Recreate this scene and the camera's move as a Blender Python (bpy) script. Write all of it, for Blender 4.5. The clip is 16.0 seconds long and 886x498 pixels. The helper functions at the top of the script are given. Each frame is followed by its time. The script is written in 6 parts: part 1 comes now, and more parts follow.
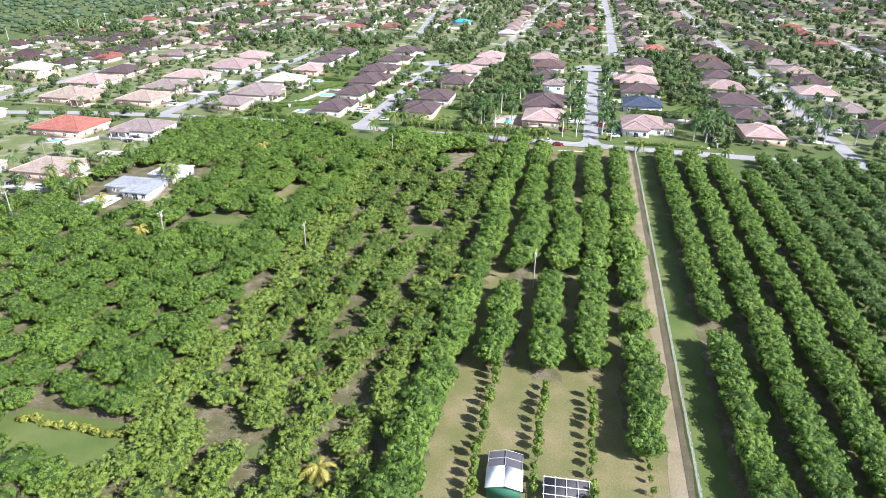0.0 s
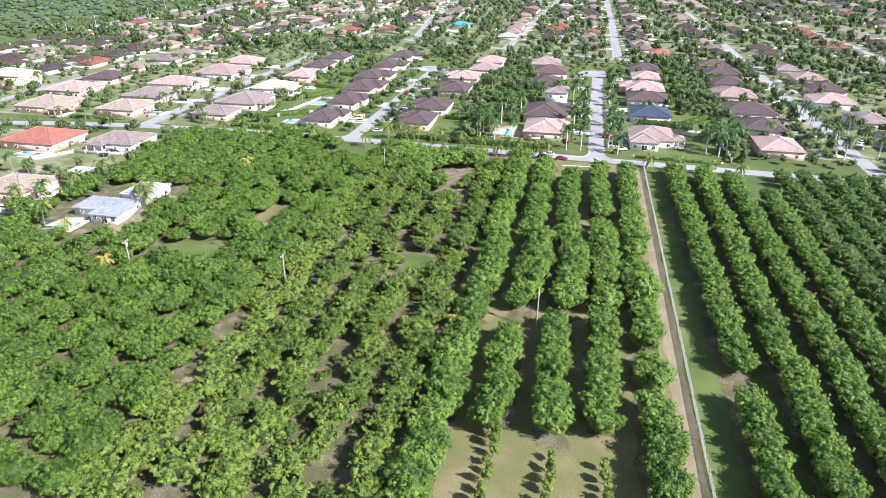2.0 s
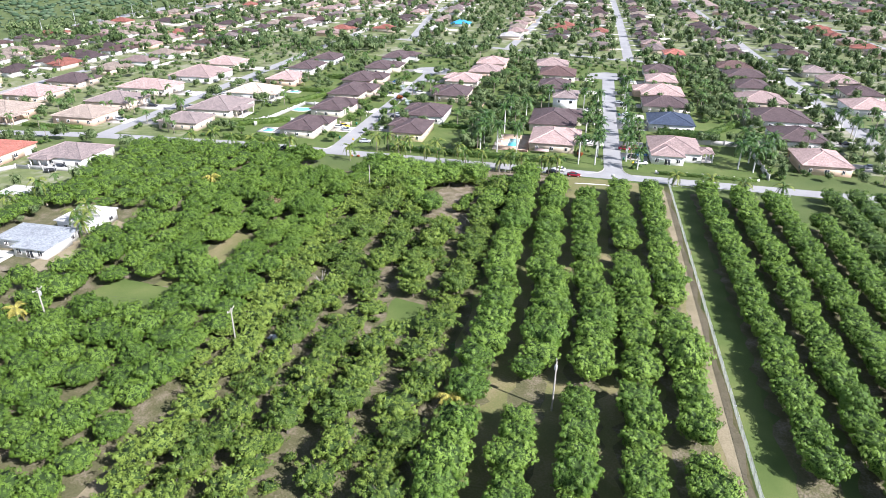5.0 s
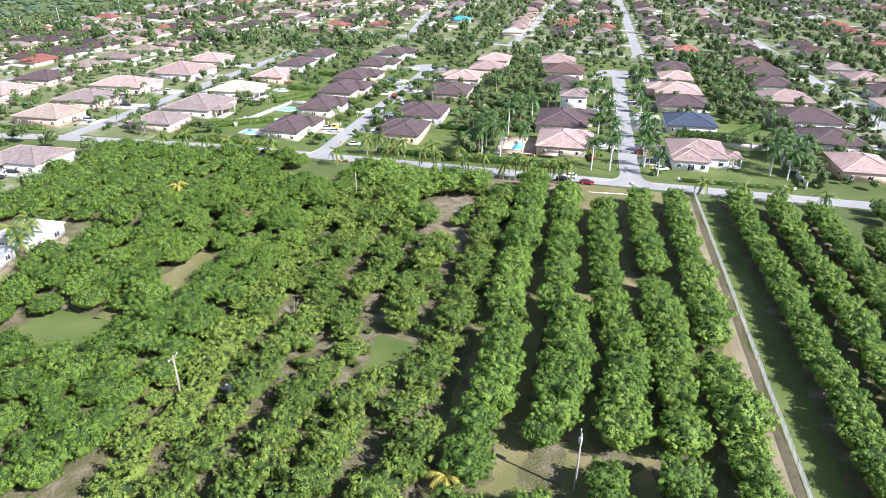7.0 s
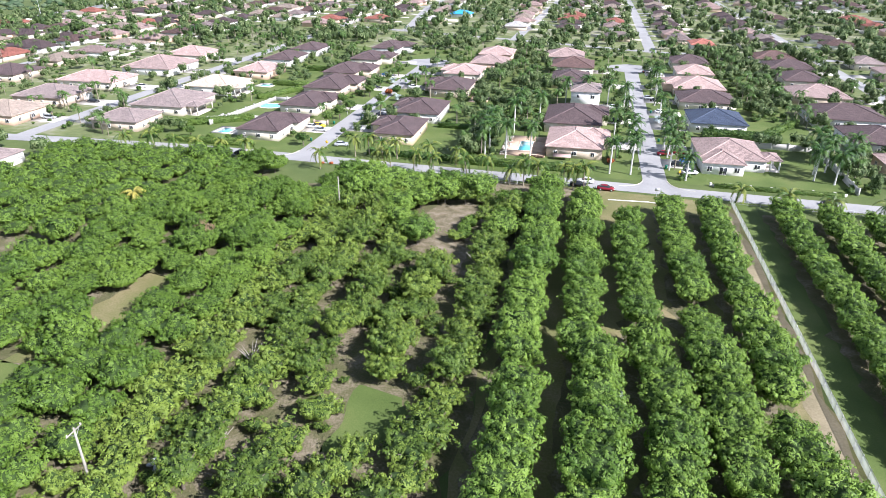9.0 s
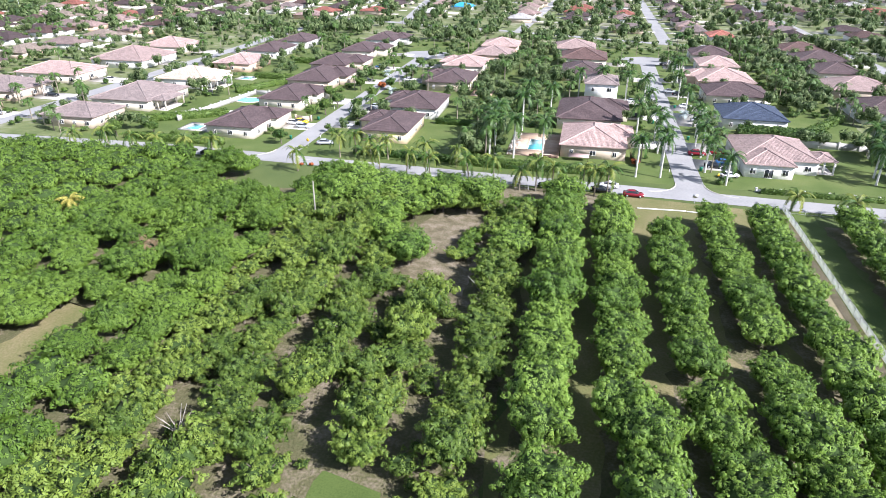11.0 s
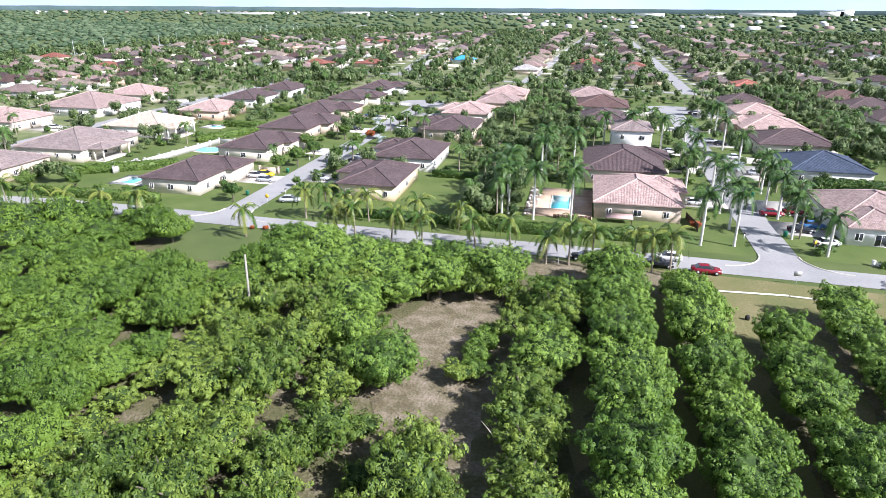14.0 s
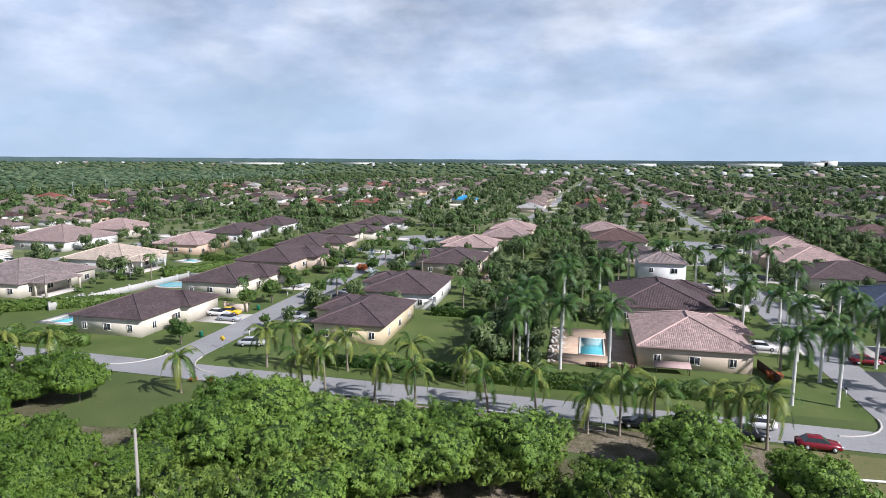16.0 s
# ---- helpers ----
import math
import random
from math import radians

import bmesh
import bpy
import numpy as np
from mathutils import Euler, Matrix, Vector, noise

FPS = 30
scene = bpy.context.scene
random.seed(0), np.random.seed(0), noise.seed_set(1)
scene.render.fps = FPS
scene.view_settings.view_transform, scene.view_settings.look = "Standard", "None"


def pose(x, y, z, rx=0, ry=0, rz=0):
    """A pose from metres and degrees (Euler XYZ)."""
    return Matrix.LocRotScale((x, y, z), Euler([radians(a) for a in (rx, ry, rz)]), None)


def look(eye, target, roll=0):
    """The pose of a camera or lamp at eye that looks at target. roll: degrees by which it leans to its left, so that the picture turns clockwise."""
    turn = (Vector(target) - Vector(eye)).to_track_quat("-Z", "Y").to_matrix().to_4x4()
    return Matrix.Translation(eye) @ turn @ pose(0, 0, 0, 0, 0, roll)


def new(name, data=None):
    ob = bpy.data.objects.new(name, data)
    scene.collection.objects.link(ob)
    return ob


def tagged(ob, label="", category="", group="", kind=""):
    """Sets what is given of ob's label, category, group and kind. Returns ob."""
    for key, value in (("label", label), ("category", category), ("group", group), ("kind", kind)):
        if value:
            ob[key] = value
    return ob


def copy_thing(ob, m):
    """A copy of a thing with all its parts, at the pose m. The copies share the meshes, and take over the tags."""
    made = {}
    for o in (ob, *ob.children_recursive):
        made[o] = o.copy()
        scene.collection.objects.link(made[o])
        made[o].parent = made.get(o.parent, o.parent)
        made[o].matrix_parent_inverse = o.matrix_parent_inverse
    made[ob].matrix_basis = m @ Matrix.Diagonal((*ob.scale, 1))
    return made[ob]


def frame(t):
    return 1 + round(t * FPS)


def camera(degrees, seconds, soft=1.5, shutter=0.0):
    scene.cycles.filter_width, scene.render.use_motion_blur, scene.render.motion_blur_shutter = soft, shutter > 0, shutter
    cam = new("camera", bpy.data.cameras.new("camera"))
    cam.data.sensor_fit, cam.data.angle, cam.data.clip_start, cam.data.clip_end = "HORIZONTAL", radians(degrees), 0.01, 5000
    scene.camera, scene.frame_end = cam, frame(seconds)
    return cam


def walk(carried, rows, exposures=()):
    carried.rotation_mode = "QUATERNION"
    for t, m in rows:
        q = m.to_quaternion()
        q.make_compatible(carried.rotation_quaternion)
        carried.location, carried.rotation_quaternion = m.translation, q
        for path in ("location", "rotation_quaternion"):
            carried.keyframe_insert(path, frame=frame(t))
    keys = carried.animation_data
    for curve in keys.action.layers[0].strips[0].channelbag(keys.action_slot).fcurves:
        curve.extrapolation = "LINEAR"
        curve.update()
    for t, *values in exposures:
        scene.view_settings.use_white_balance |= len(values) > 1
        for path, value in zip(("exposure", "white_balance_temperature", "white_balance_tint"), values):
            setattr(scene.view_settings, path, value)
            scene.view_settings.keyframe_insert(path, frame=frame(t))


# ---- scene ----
# The site grid: x runs across the orchard rows, y along them towards the houses.
cam = camera(69.5, 16.0, soft=0.8)
PATH = [
    (0.0, 0.00, 0.00, 76.58, -26.11, -0.46, 11.80),
    (0.5, -0.38, 3.97, 76.96, -26.11, -0.45, 11.82),
    (1.0, -0.85, 8.28, 77.13, -26.11, -0.45, 11.83),
    (1.5, -1.40, 12.87, 77.09, -26.11, -0.45, 11.85),
    (2.0, -2.02, 17.71, 76.86, -26.11, -0.45, 11.86),
    (2.5, -2.69, 22.73, 76.45, -26.11, -0.44, 11.88),
    (3.0, -3.42, 27.92, 75.87, -26.11, -0.44, 11.90),
    (3.5, -4.19, 33.24, 75.12, -26.11, -0.44, 11.91),
    (4.0, -5.00, 38.66, 74.23, -26.11, -0.43, 11.93),
    (4.5, -5.85, 44.16, 73.20, -26.11, -0.43, 11.94),
    (5.0, -6.73, 49.73, 72.03, -26.11, -0.43, 11.96),
    (5.5, -7.63, 55.36, 70.75, -26.11, -0.42, 11.98),
    (6.0, -8.57, 61.04, 69.35, -26.11, -0.42, 11.99),
    (6.5, -9.53, 66.76, 67.85, -26.11, -0.42, 12.01),
    (7.0, -10.51, 72.52, 66.25, -26.11, -0.41, 12.02),
    (7.5, -11.52, 78.32, 64.58, -26.11, -0.41, 12.04),
    (8.0, -12.55, 84.16, 62.83, -26.11, -0.41, 12.06),
    (8.5, -13.61, 90.04, 61.01, -26.11, -0.41, 12.07),
    (9.0, -14.69, 95.96, 59.13, -26.11, -0.40, 12.09),
    (9.5, -15.80, 101.94, 57.21, -26.11, -0.40, 12.10),
    (10.0, -16.93, 107.96, 55.25, -26.11, -0.40, 12.12),
    (10.5, -18.10, 114.04, 53.25, -26.11, -0.39, 12.14),
    (11.0, -19.28, 120.18, 51.23, -26.11, -0.39, 12.15),
    (11.5, -20.50, 126.37, 49.20, -26.11, -0.39, 12.17),
    (12.0, -21.73, 132.61, 47.16, -26.11, -0.38, 12.18),
    (12.5, -23.00, 138.90, 45.12, -25.90, -0.38, 12.20),
    (13.0, -24.28, 145.23, 43.09, -25.17, -0.38, 12.22),
    (13.5, -25.59, 151.59, 41.08, -23.15, -0.37, 12.23),
    (14.0, -26.91, 157.97, 39.09, -20.82, -0.37, 12.25),
    (14.5, -28.25, 164.33, 37.13, -17.67, -0.37, 12.26),
    (15.0, -29.59, 170.67, 35.21, -14.32, -0.37, 12.28),
    (15.5, -30.93, 176.96, 33.33, -11.11, -0.36, 12.36),
    (16.0, -32.27, 183.15, 31.51, -8.03, -0.36, 12.48),
]
walk(cam, [(t, pose(x, y, z, 90 + pitch, 0, yaw) @ pose(0, 0, 0, 0, 0, -roll)) for t, x, y, z, pitch, roll, yaw in PATH],
     exposures=[(0.0, 0.97, 5850, 18), (12.0, 0.97, 5850, 18), (13.0, 0.96, 5850, 18), (14.0, 0.86, 5850, 18), (15.0, 0.62, 5850, 18), (15.5, 0.38, 5850, 18), (16.0, 0.10, 5850, 17)])

# ---- light ----
SUN_ELEVATION, SUN_AZIMUTH = 38.0, -21.0   # azimuth from +x towards +y
el, az = radians(SUN_ELEVATION), radians(SUN_AZIMUTH)
sun_way = Vector((math.cos(el) * math.cos(az), math.cos(el) * math.sin(az), math.sin(el)))
sun = new("sun", bpy.data.lights.new("sun", "SUN"))
sun.data.energy, sun.data.angle, sun.data.color = 5.5, radians(0.6), (1.0, 0.95, 0.86)
sun.matrix_world = look(sun_way * 500, (0, 0, 0))

world = bpy.data.worlds.new("sky")
scene.world = world
world.use_nodes = True
wt = world.node_tree
wt.nodes.clear()
sky = wt.nodes.new("ShaderNodeTexSky")
sky.sky_type, sky.sun_disc = "NISHITA", False
sky.sun_elevation, sky.sun_rotation = el, radians(90 - SUN_AZIMUTH)
sky.air_density, sky.dust_density, sky.ozone_density = 1.0, 0.4, 2.0
wbg = wt.nodes.new("ShaderNodeBackground")
wout = wt.nodes.new("ShaderNodeOutputWorld")
wco = wt.nodes.new("ShaderNodeTexCoord")
wmap = wt.nodes.new("ShaderNodeMapping")
wmap.inputs["Scale"].default_value = (1.0, 1.0, 2.3)
wn = wt.nodes.new("ShaderNodeTexNoise")
wn.inputs["Scale"].default_value, wn.inputs["Detail"].default_value = 5.0, 8.0
wn.inputs["Roughness"].default_value = 0.55
wr = wt.nodes.new("ShaderNodeValToRGB")
wr.color_ramp.elements[0].position, wr.color_ramp.elements[1].position = 0.30, 0.66
wmix = wt.nodes.new("ShaderNodeMixRGB")
wn2 = wt.nodes.new("ShaderNodeTexNoise")
wn2.inputs["Scale"].default_value, wn2.inputs["Detail"].default_value = 6.5, 8.0
wr.color_ramp.elements[0].color = (0.42, 0.42, 0.42, 1)
wr2 = wt.nodes.new("ShaderNodeValToRGB")
wr2.color_ramp.elements[0].position, wr2.color_ramp.elements[1].position = 0.40, 0.60
wr2.color_ramp.elements[0].color, wr2.color_ramp.elements[1].color = (12.6, 14.8, 17.2, 1), (18.8, 19.8, 20.4, 1)
wt.links.new(wco.outputs["Generated"], wmap.inputs["Vector"])
wt.links.new(wmap.outputs["Vector"], wn.inputs["Vector"])
wt.links.new(wmap.outputs["Vector"], wn2.inputs["Vector"])
wt.links.new(wn.outputs["Fac"], wr.inputs["Fac"])
wt.links.new(wn2.outputs["Fac"], wr2.inputs["Fac"])
wsep = wt.nodes.new("ShaderNodeSeparateXYZ")
wt.links.new(wco.outputs["Generated"], wsep.inputs["Vector"])
wthin = wt.nodes.new("ShaderNodeMapRange")       # the haze and cloud thin out towards the zenith
wthin.interpolation_type = "SMOOTHSTEP"
for key, value in (("From Min", 0.12), ("From Max", 0.75), ("To Min", 1.0), ("To Max", 0.12)):
    wthin.inputs[key].default_value = value
wt.links.new(wsep.outputs["Z"], wthin.inputs["Value"])
wcover = wt.nodes.new("ShaderNodeMath")
wcover.operation = "MULTIPLY"
wt.links.new(wr.outputs["Color"], wcover.inputs[0])
wt.links.new(wthin.outputs["Result"], wcover.inputs[1])
wt.links.new(wcover.outputs[0], wmix.inputs["Fac"])
wt.links.new(sky.outputs["Color"], wmix.inputs["Color1"])
wt.links.new(wr2.outputs["Color"], wmix.inputs["Color2"])
wlow = wt.nodes.new("ShaderNodeMapRange")        # blue haze along the horizon
wlow.interpolation_type = "SMOOTHSTEP"
for key, value in (("From Min", 0.0), ("From Max", 0.22), ("To Min", 0.75), ("To Max", 0.0)):
    wlow.inputs[key].default_value = value
wt.links.new(wsep.outputs["Z"], wlow.inputs["Value"])
whaze = wt.nodes.new("ShaderNodeMixRGB")
whaze.inputs["Color2"].default_value = (9.6, 12.8, 15.6, 1)
wt.links.new(wlow.outputs["Result"], whaze.inputs["Fac"])
wt.links.new(wmix.outputs["Color"], whaze.inputs["Color1"])
wt.links.new(whaze.outputs["Color"], wbg.inputs["Color"])
wbg.inputs["Strength"].default_value = 0.046
wt.links.new(wbg.outputs["Background"], wout.inputs["Surface"])

# ---- materials ----
def material(name, a, b, scale=1.0, fine=12.0, rough=0.8, bump=0.3, tint=0.0, own=False, place="object", island=0.0, through_light=0.0, metal=0.0, spec=0.3, third=None):
    """A surface between colours a and b at a coarse and a fine scale (per metre); tint: spread between objects; own: multiplied by the object's colour."""
    m = bpy.data.materials.new(name)
    m.use_nodes = True
    t = m.node_tree
    bsdf = t.nodes["Principled BSDF"]
    bsdf.inputs["Roughness"].default_value = rough
    bsdf.inputs["Metallic"].default_value = metal
    bsdf.inputs["Specular IOR Level"].default_value = spec
    if place == "world":
        co = t.nodes.new("ShaderNodeNewGeometry").outputs["Position"]
    else:
        co = t.nodes.new("ShaderNodeTexCoord").outputs["Object"]

    def noise_at(s, detail):
        n = t.nodes.new("ShaderNodeTexNoise")
        n.inputs["Scale"].default_value, n.inputs["Detail"].default_value = s, detail
        t.links.new(co, n.inputs["Vector"])
        return n.outputs["Fac"]

    def calc(op, x, y):
        n = t.nodes.new("ShaderNodeMath")
        n.operation = op
        for i, v in enumerate((x, y)):
            if isinstance(v, (int, float)):
                n.inputs[i].default_value = v
            else:
                t.links.new(v, n.inputs[i])
        return n.outputs[0]

    big, small = noise_at(scale, 3.0), noise_at(fine, 2.0)
    fac = calc("ADD", calc("MULTIPLY", big, 0.65), calc("MULTIPLY", small, 0.35))
    info = t.nodes.new("ShaderNodeObjectInfo")
    if tint:
        fac = calc("ADD", fac, calc("MULTIPLY", calc("SUBTRACT", info.outputs["Random"], 0.5), tint))
    if island:
        geo = t.nodes.new("ShaderNodeNewGeometry")
        fac = calc("ADD", fac, calc("MULTIPLY", calc("SUBTRACT", geo.outputs["Random Per Island"], 0.5), island))
    ramp = t.nodes.new("ShaderNodeValToRGB")
    ramp.color_ramp.elements[0].position, ramp.color_ramp.elements[1].position = 0.3, 0.7
    ramp.color_ramp.elements[0].color, ramp.color_ramp.elements[1].color = (*a, 1), (*b, 1)
    if third:
        e = ramp.color_ramp.elements.new(third[0])
        e.color = (*third[1], 1)
    t.links.new(fac, ramp.inputs["Fac"])
    col = ramp.outputs["Color"]
    if own:
        mul = t.nodes.new("ShaderNodeMixRGB")
        mul.blend_type, mul.inputs["Fac"].default_value = "MULTIPLY", 1.0
        t.links.new(col, mul.inputs["Color1"])
        t.links.new(info.outputs["Color"], mul.inputs["Color2"])
        col = mul.outputs["Color"]
    t.links.new(col, bsdf.inputs["Base Color"])
    if bump:
        bn = t.nodes.new("ShaderNodeBump")
        bn.inputs["Strength"].default_value, bn.inputs["Distance"].default_value = bump, 0.5 / fine
        t.links.new(small, bn.inputs["Height"])
        t.links.new(bn.outputs["Normal"], bsdf.inputs["Normal"])
    if through_light:
        tr = t.nodes.new("ShaderNodeBsdfTranslucent")
        mx = t.nodes.new("ShaderNodeMixShader")
        mx.inputs["Fac"].default_value = through_light
        t.links.new(col, tr.inputs["Color"])
        t.links.new(bsdf.outputs["BSDF"], mx.inputs[1])
        t.links.new(tr.outputs["BSDF"], mx.inputs[2])
        t.links.new(mx.outputs[0], t.nodes["Material Output"].inputs["Surface"])
    return m


def tiled(name, a, b, course=0.36, pan=0.3):
    """Clay roof tiles laid in courses, multiplied by the roof's own colour."""
    m = material(name, a, b, 0.35, 3.0, 0.75, 0.0, own=True, spec=0.25)
    t = m.node_tree
    bsdf = t.nodes["Principled BSDF"]
    uv = t.nodes.new("ShaderNodeUVMap")
    sep = t.nodes.new("ShaderNodeSeparateXYZ")
    t.links.new(uv.outputs["UV"], sep.inputs["Vector"])

    def calc(op, x, y=0.0):
        n = t.nodes.new("ShaderNodeMath")
        n.operation = op
        for i, v in enumerate((x, y)):
            if isinstance(v, (int, float)):
                n.inputs[i].default_value = v
            else:
                t.links.new(v, n.inputs[i])
        return n.outputs[0]

    row = calc("FRACT", calc("DIVIDE", sep.outputs["Y"], course))
    col = calc("ABSOLUTE", calc("SINE", calc("MULTIPLY", sep.outputs["X"], math.pi / pan)))
    high = calc("ADD", calc("MULTIPLY", calc("SUBTRACT", 1.0, row), 0.5), calc("MULTIPLY", col, 0.6))
    bn = t.nodes.new("ShaderNodeBump")
    bn.inputs["Strength"].default_value, bn.inputs["Distance"].default_value = 0.9, 0.09
    t.links.new(high, bn.inputs["Height"])
    t.links.new(bn.outputs["Normal"], bsdf.inputs["Normal"])
    # each tile a little lighter or darker
    cell = t.nodes.new("ShaderNodeCombineXYZ")
    t.links.new(calc("FLOOR", calc("DIVIDE", sep.outputs["X"], pan)), cell.inputs["X"])
    t.links.new(calc("FLOOR", calc("DIVIDE", sep.outputs["Y"], course)), cell.inputs["Y"])
    wn_ = t.nodes.new("ShaderNodeTexWhiteNoise")
    wn_.noise_dimensions = "2D"
    t.links.new(cell.outputs["Vector"], wn_.inputs["Vector"])
    hsv = t.nodes.new("ShaderNodeHueSaturation")
    t.links.new(calc("ADD", calc("MULTIPLY", wn_.outputs["Value"], 0.5), 0.75), hsv.inputs["Value"])
    old = bsdf.inputs["Base Color"].links[0].from_socket
    t.links.new(old, hsv.inputs["Color"])
    t.links.new(hsv.outputs["Color"], bsdf.inputs["Base Color"])
    return m


def plain(name, colour, rough=0.5, metal=0.0, spec=0.5):
    return material(name, tuple(c * 0.88 for c in colour), tuple(min(1, c * 1.1) for c in colour), 1.5, 14.0, rough, 0.05, metal=metal, spec=spec)


def open_mesh(m, share):
    """Lets the given share of the light through, as a wire mesh too fine to tell apart does."""
    t = m.node_tree
    surface = t.nodes["Material Output"].inputs["Surface"]
    clear = t.nodes.new("ShaderNodeBsdfTransparent")
    mx = t.nodes.new("ShaderNodeMixShader")
    mx.inputs["Fac"].default_value = share
    t.links.new(surface.links[0].from_socket, mx.inputs[1])
    t.links.new(clear.outputs["BSDF"], mx.inputs[2])
    t.links.new(mx.outputs[0], surface)


GRASS = material("grass", (0.062, 0.096, 0.026), (0.140, 0.160, 0.062), 0.09, 6.0, 0.9, 0.5, place="world", third=(0.55, (0.095, 0.128, 0.038)))
LAWN = material("lawn", (0.064, 0.100, 0.022), (0.152, 0.176, 0.058), 0.10, 5.0, 0.9, 0.4, place="world", third=(0.5, (0.096, 0.138, 0.035)))
DRY_GRASS = material("dry_grass", (0.105, 0.130, 0.044), (0.262, 0.215, 0.125), 0.11, 3.0, 0.95, 0.5, place="world", third=(0.49, (0.158, 0.156, 0.062)))
LITTER = material("leaf_litter", (0.100, 0.080, 0.056), (0.300, 0.250, 0.195), 0.45, 3.2, 0.95, 1.0, place="world", third=(0.45, (0.140, 0.122, 0.070)))
GROVE_FLOOR = material("grove_floor", (0.070, 0.082, 0.030), (0.250, 0.208, 0.158), 0.28, 2.6, 0.95, 1.0, place="world", third=(0.50, (0.118, 0.112, 0.056)))
YARD = material("suburban_yards", (0.086, 0.122, 0.040), (0.330, 0.310, 0.250), 0.055, 0.30, 0.95, 0.3, place="world", third=(0.50, (0.150, 0.178, 0.072)))
SAND = material("sandy_soil", (0.165, 0.145, 0.085), (0.310, 0.262, 0.175), 0.2, 3.0, 0.95, 0.5, place="world")
ASPHALT = material("worn_asphalt", (0.255, 0.256, 0.262), (0.360, 0.358, 0.355), 0.12, 2.0, 0.9, 0.2, place="world")
CONCRETE = material("pale_concrete", (0.42, 0.40, 0.36), (0.60, 0.57, 0.52), 0.3, 3.0, 0.85, 0.2, place="world")
PAVER = material("clay_pavers", (0.44, 0.31, 0.215), (0.62, 0.47, 0.35), 0.5, 4.0, 0.8, 0.4, place="world")
STUCCO = material("stucco", (0.80, 0.80, 0.80), (1.0, 1.0, 1.0), 0.4, 8.0, 0.85, 0.25, own=True)
TILE = tiled("roof_tile", (0.72, 0.72, 0.72), (1.12, 1.10, 1.08))
RIDGE = material("ridge_tile", (0.80, 0.80, 0.80), (1.25, 1.22, 1.20), 0.8, 6.0, 0.75, 0.3, own=True)
WHITE = plain("white_paint", (0.78, 0.77, 0.74), 0.55)
GLASS = material("dark_window_glass", (0.018, 0.020, 0.024), (0.035, 0.040, 0.048), 0.4, 2.0, 0.08, 0.0, spec=0.6)
WATER = material("pool_water", (0.09, 0.42, 0.50), (0.16, 0.55, 0.62), 0.6, 3.0, 0.06, 0.25, spec=0.5)
COPING = plain("pool_coping", (0.70, 0.68, 0.62), 0.7)
BARK = material("grey_bark", (0.085, 0.070, 0.055), (0.190, 0.165, 0.135), 1.5, 9.0, 0.9, 0.8)
PALM_BARK = material("pale_palm_bark", (0.50, 0.49, 0.46), (0.72, 0.70, 0.67), 0.6, 7.0, 0.85, 0.3)
COCO_BARK = material("coconut_bark", (0.20, 0.17, 0.13), (0.34, 0.30, 0.24), 0.8, 8.0, 0.9, 0.5)
# Dark green of the crown cores; stands in for shade between the leaves.
SHADE_CORE = material("shaded_crown_core", (0.016, 0.036, 0.008), (0.050, 0.088, 0.018), 1.2, 6.0, 0.9, 1.0)
MANGO = material("mango_leaves", (0.076, 0.148, 0.019), (0.190, 0.300, 0.046), 0.35, 4.0, 0.55, 0.0, tint=0.35, island=0.42, through_light=0.14, spec=0.30)
GROVE = material("grove_leaves", (0.078, 0.134, 0.020), (0.188, 0.264, 0.043), 0.5, 4.0, 0.55, 0.0, tint=0.4, island=0.46, through_light=0.14, spec=0.30)
WEST_LEAF = material("broad_grove_leaves", (0.074, 0.140, 0.016), (0.145, 0.236, 0.032), 0.12, 3.5, 0.55, 0.0, tint=0.45, island=0.34, through_light=0.14, spec=0.3, place="world")
EAST_LEAF = material("eastern_grove_leaves", (0.050, 0.104, 0.018), (0.128, 0.205, 0.040), 0.12, 3.5, 0.55, 0.0, island=0.4, through_light=0.14, spec=0.3, place="world")
YARD_LEAF = material("garden_tree_leaves", (0.052, 0.092, 0.030), (0.165, 0.215, 0.086), 0.07, 2.2, 0.6, 0.0, island=0.5, through_light=0.14, spec=0.3, place="world")
FROND = material("green_fronds", (0.026, 0.074, 0.014), (0.098, 0.176, 0.040), 0.4, 3.0, 0.5, 0.0, tint=0.5, island=0.4, through_light=0.2, spec=0.35)
COCO_FROND = material("yellow_green_fronds", (0.050, 0.110, 0.018), (0.225, 0.262, 0.055), 0.3, 3.0, 0.45, 0.0, tint=0.7, island=0.4, through_light=0.2, spec=0.28)
YELLOW_LEAF = material("yellow_green_leaves", (0.150, 0.185, 0.028), (0.400, 0.405, 0.080), 0.8, 4.0, 0.6, 0.0, island=0.5, through_light=0.12)
GOLD_FROND = material("golden_fronds", (0.26, 0.24, 0.045), (0.48, 0.43, 0.10), 0.4, 3.0, 0.55, 0.0, island=0.5, through_light=0.2)
SHAFT = plain("green_crownshaft", (0.16, 0.26, 0.07), 0.5)
HEDGE_LEAF = material("hedge_leaves", (0.035, 0.085, 0.014), (0.120, 0.190, 0.035), 0.5, 3.0, 0.6, 0.0, tint=0.4, island=0.5, through_light=0.15, spec=0.35)
RED_LEAF = material("red_croton_leaves", (0.22, 0.05, 0.02), (0.50, 0.16, 0.05), 0.8, 4.0, 0.6, 0.0, island=0.5, through_light=0.2)
BROWN_LEAF = material("dead_leaves", (0.15, 0.105, 0.060), (0.28, 0.21, 0.125), 0.8, 4.0, 0.8, 0.0, island=0.5, through_light=0.15)
SILVER_LEAF = material("silver_fronds", (0.26, 0.32, 0.32), (0.46, 0.52, 0.52), 0.8, 4.0, 0.6, 0.0, island=0.4)
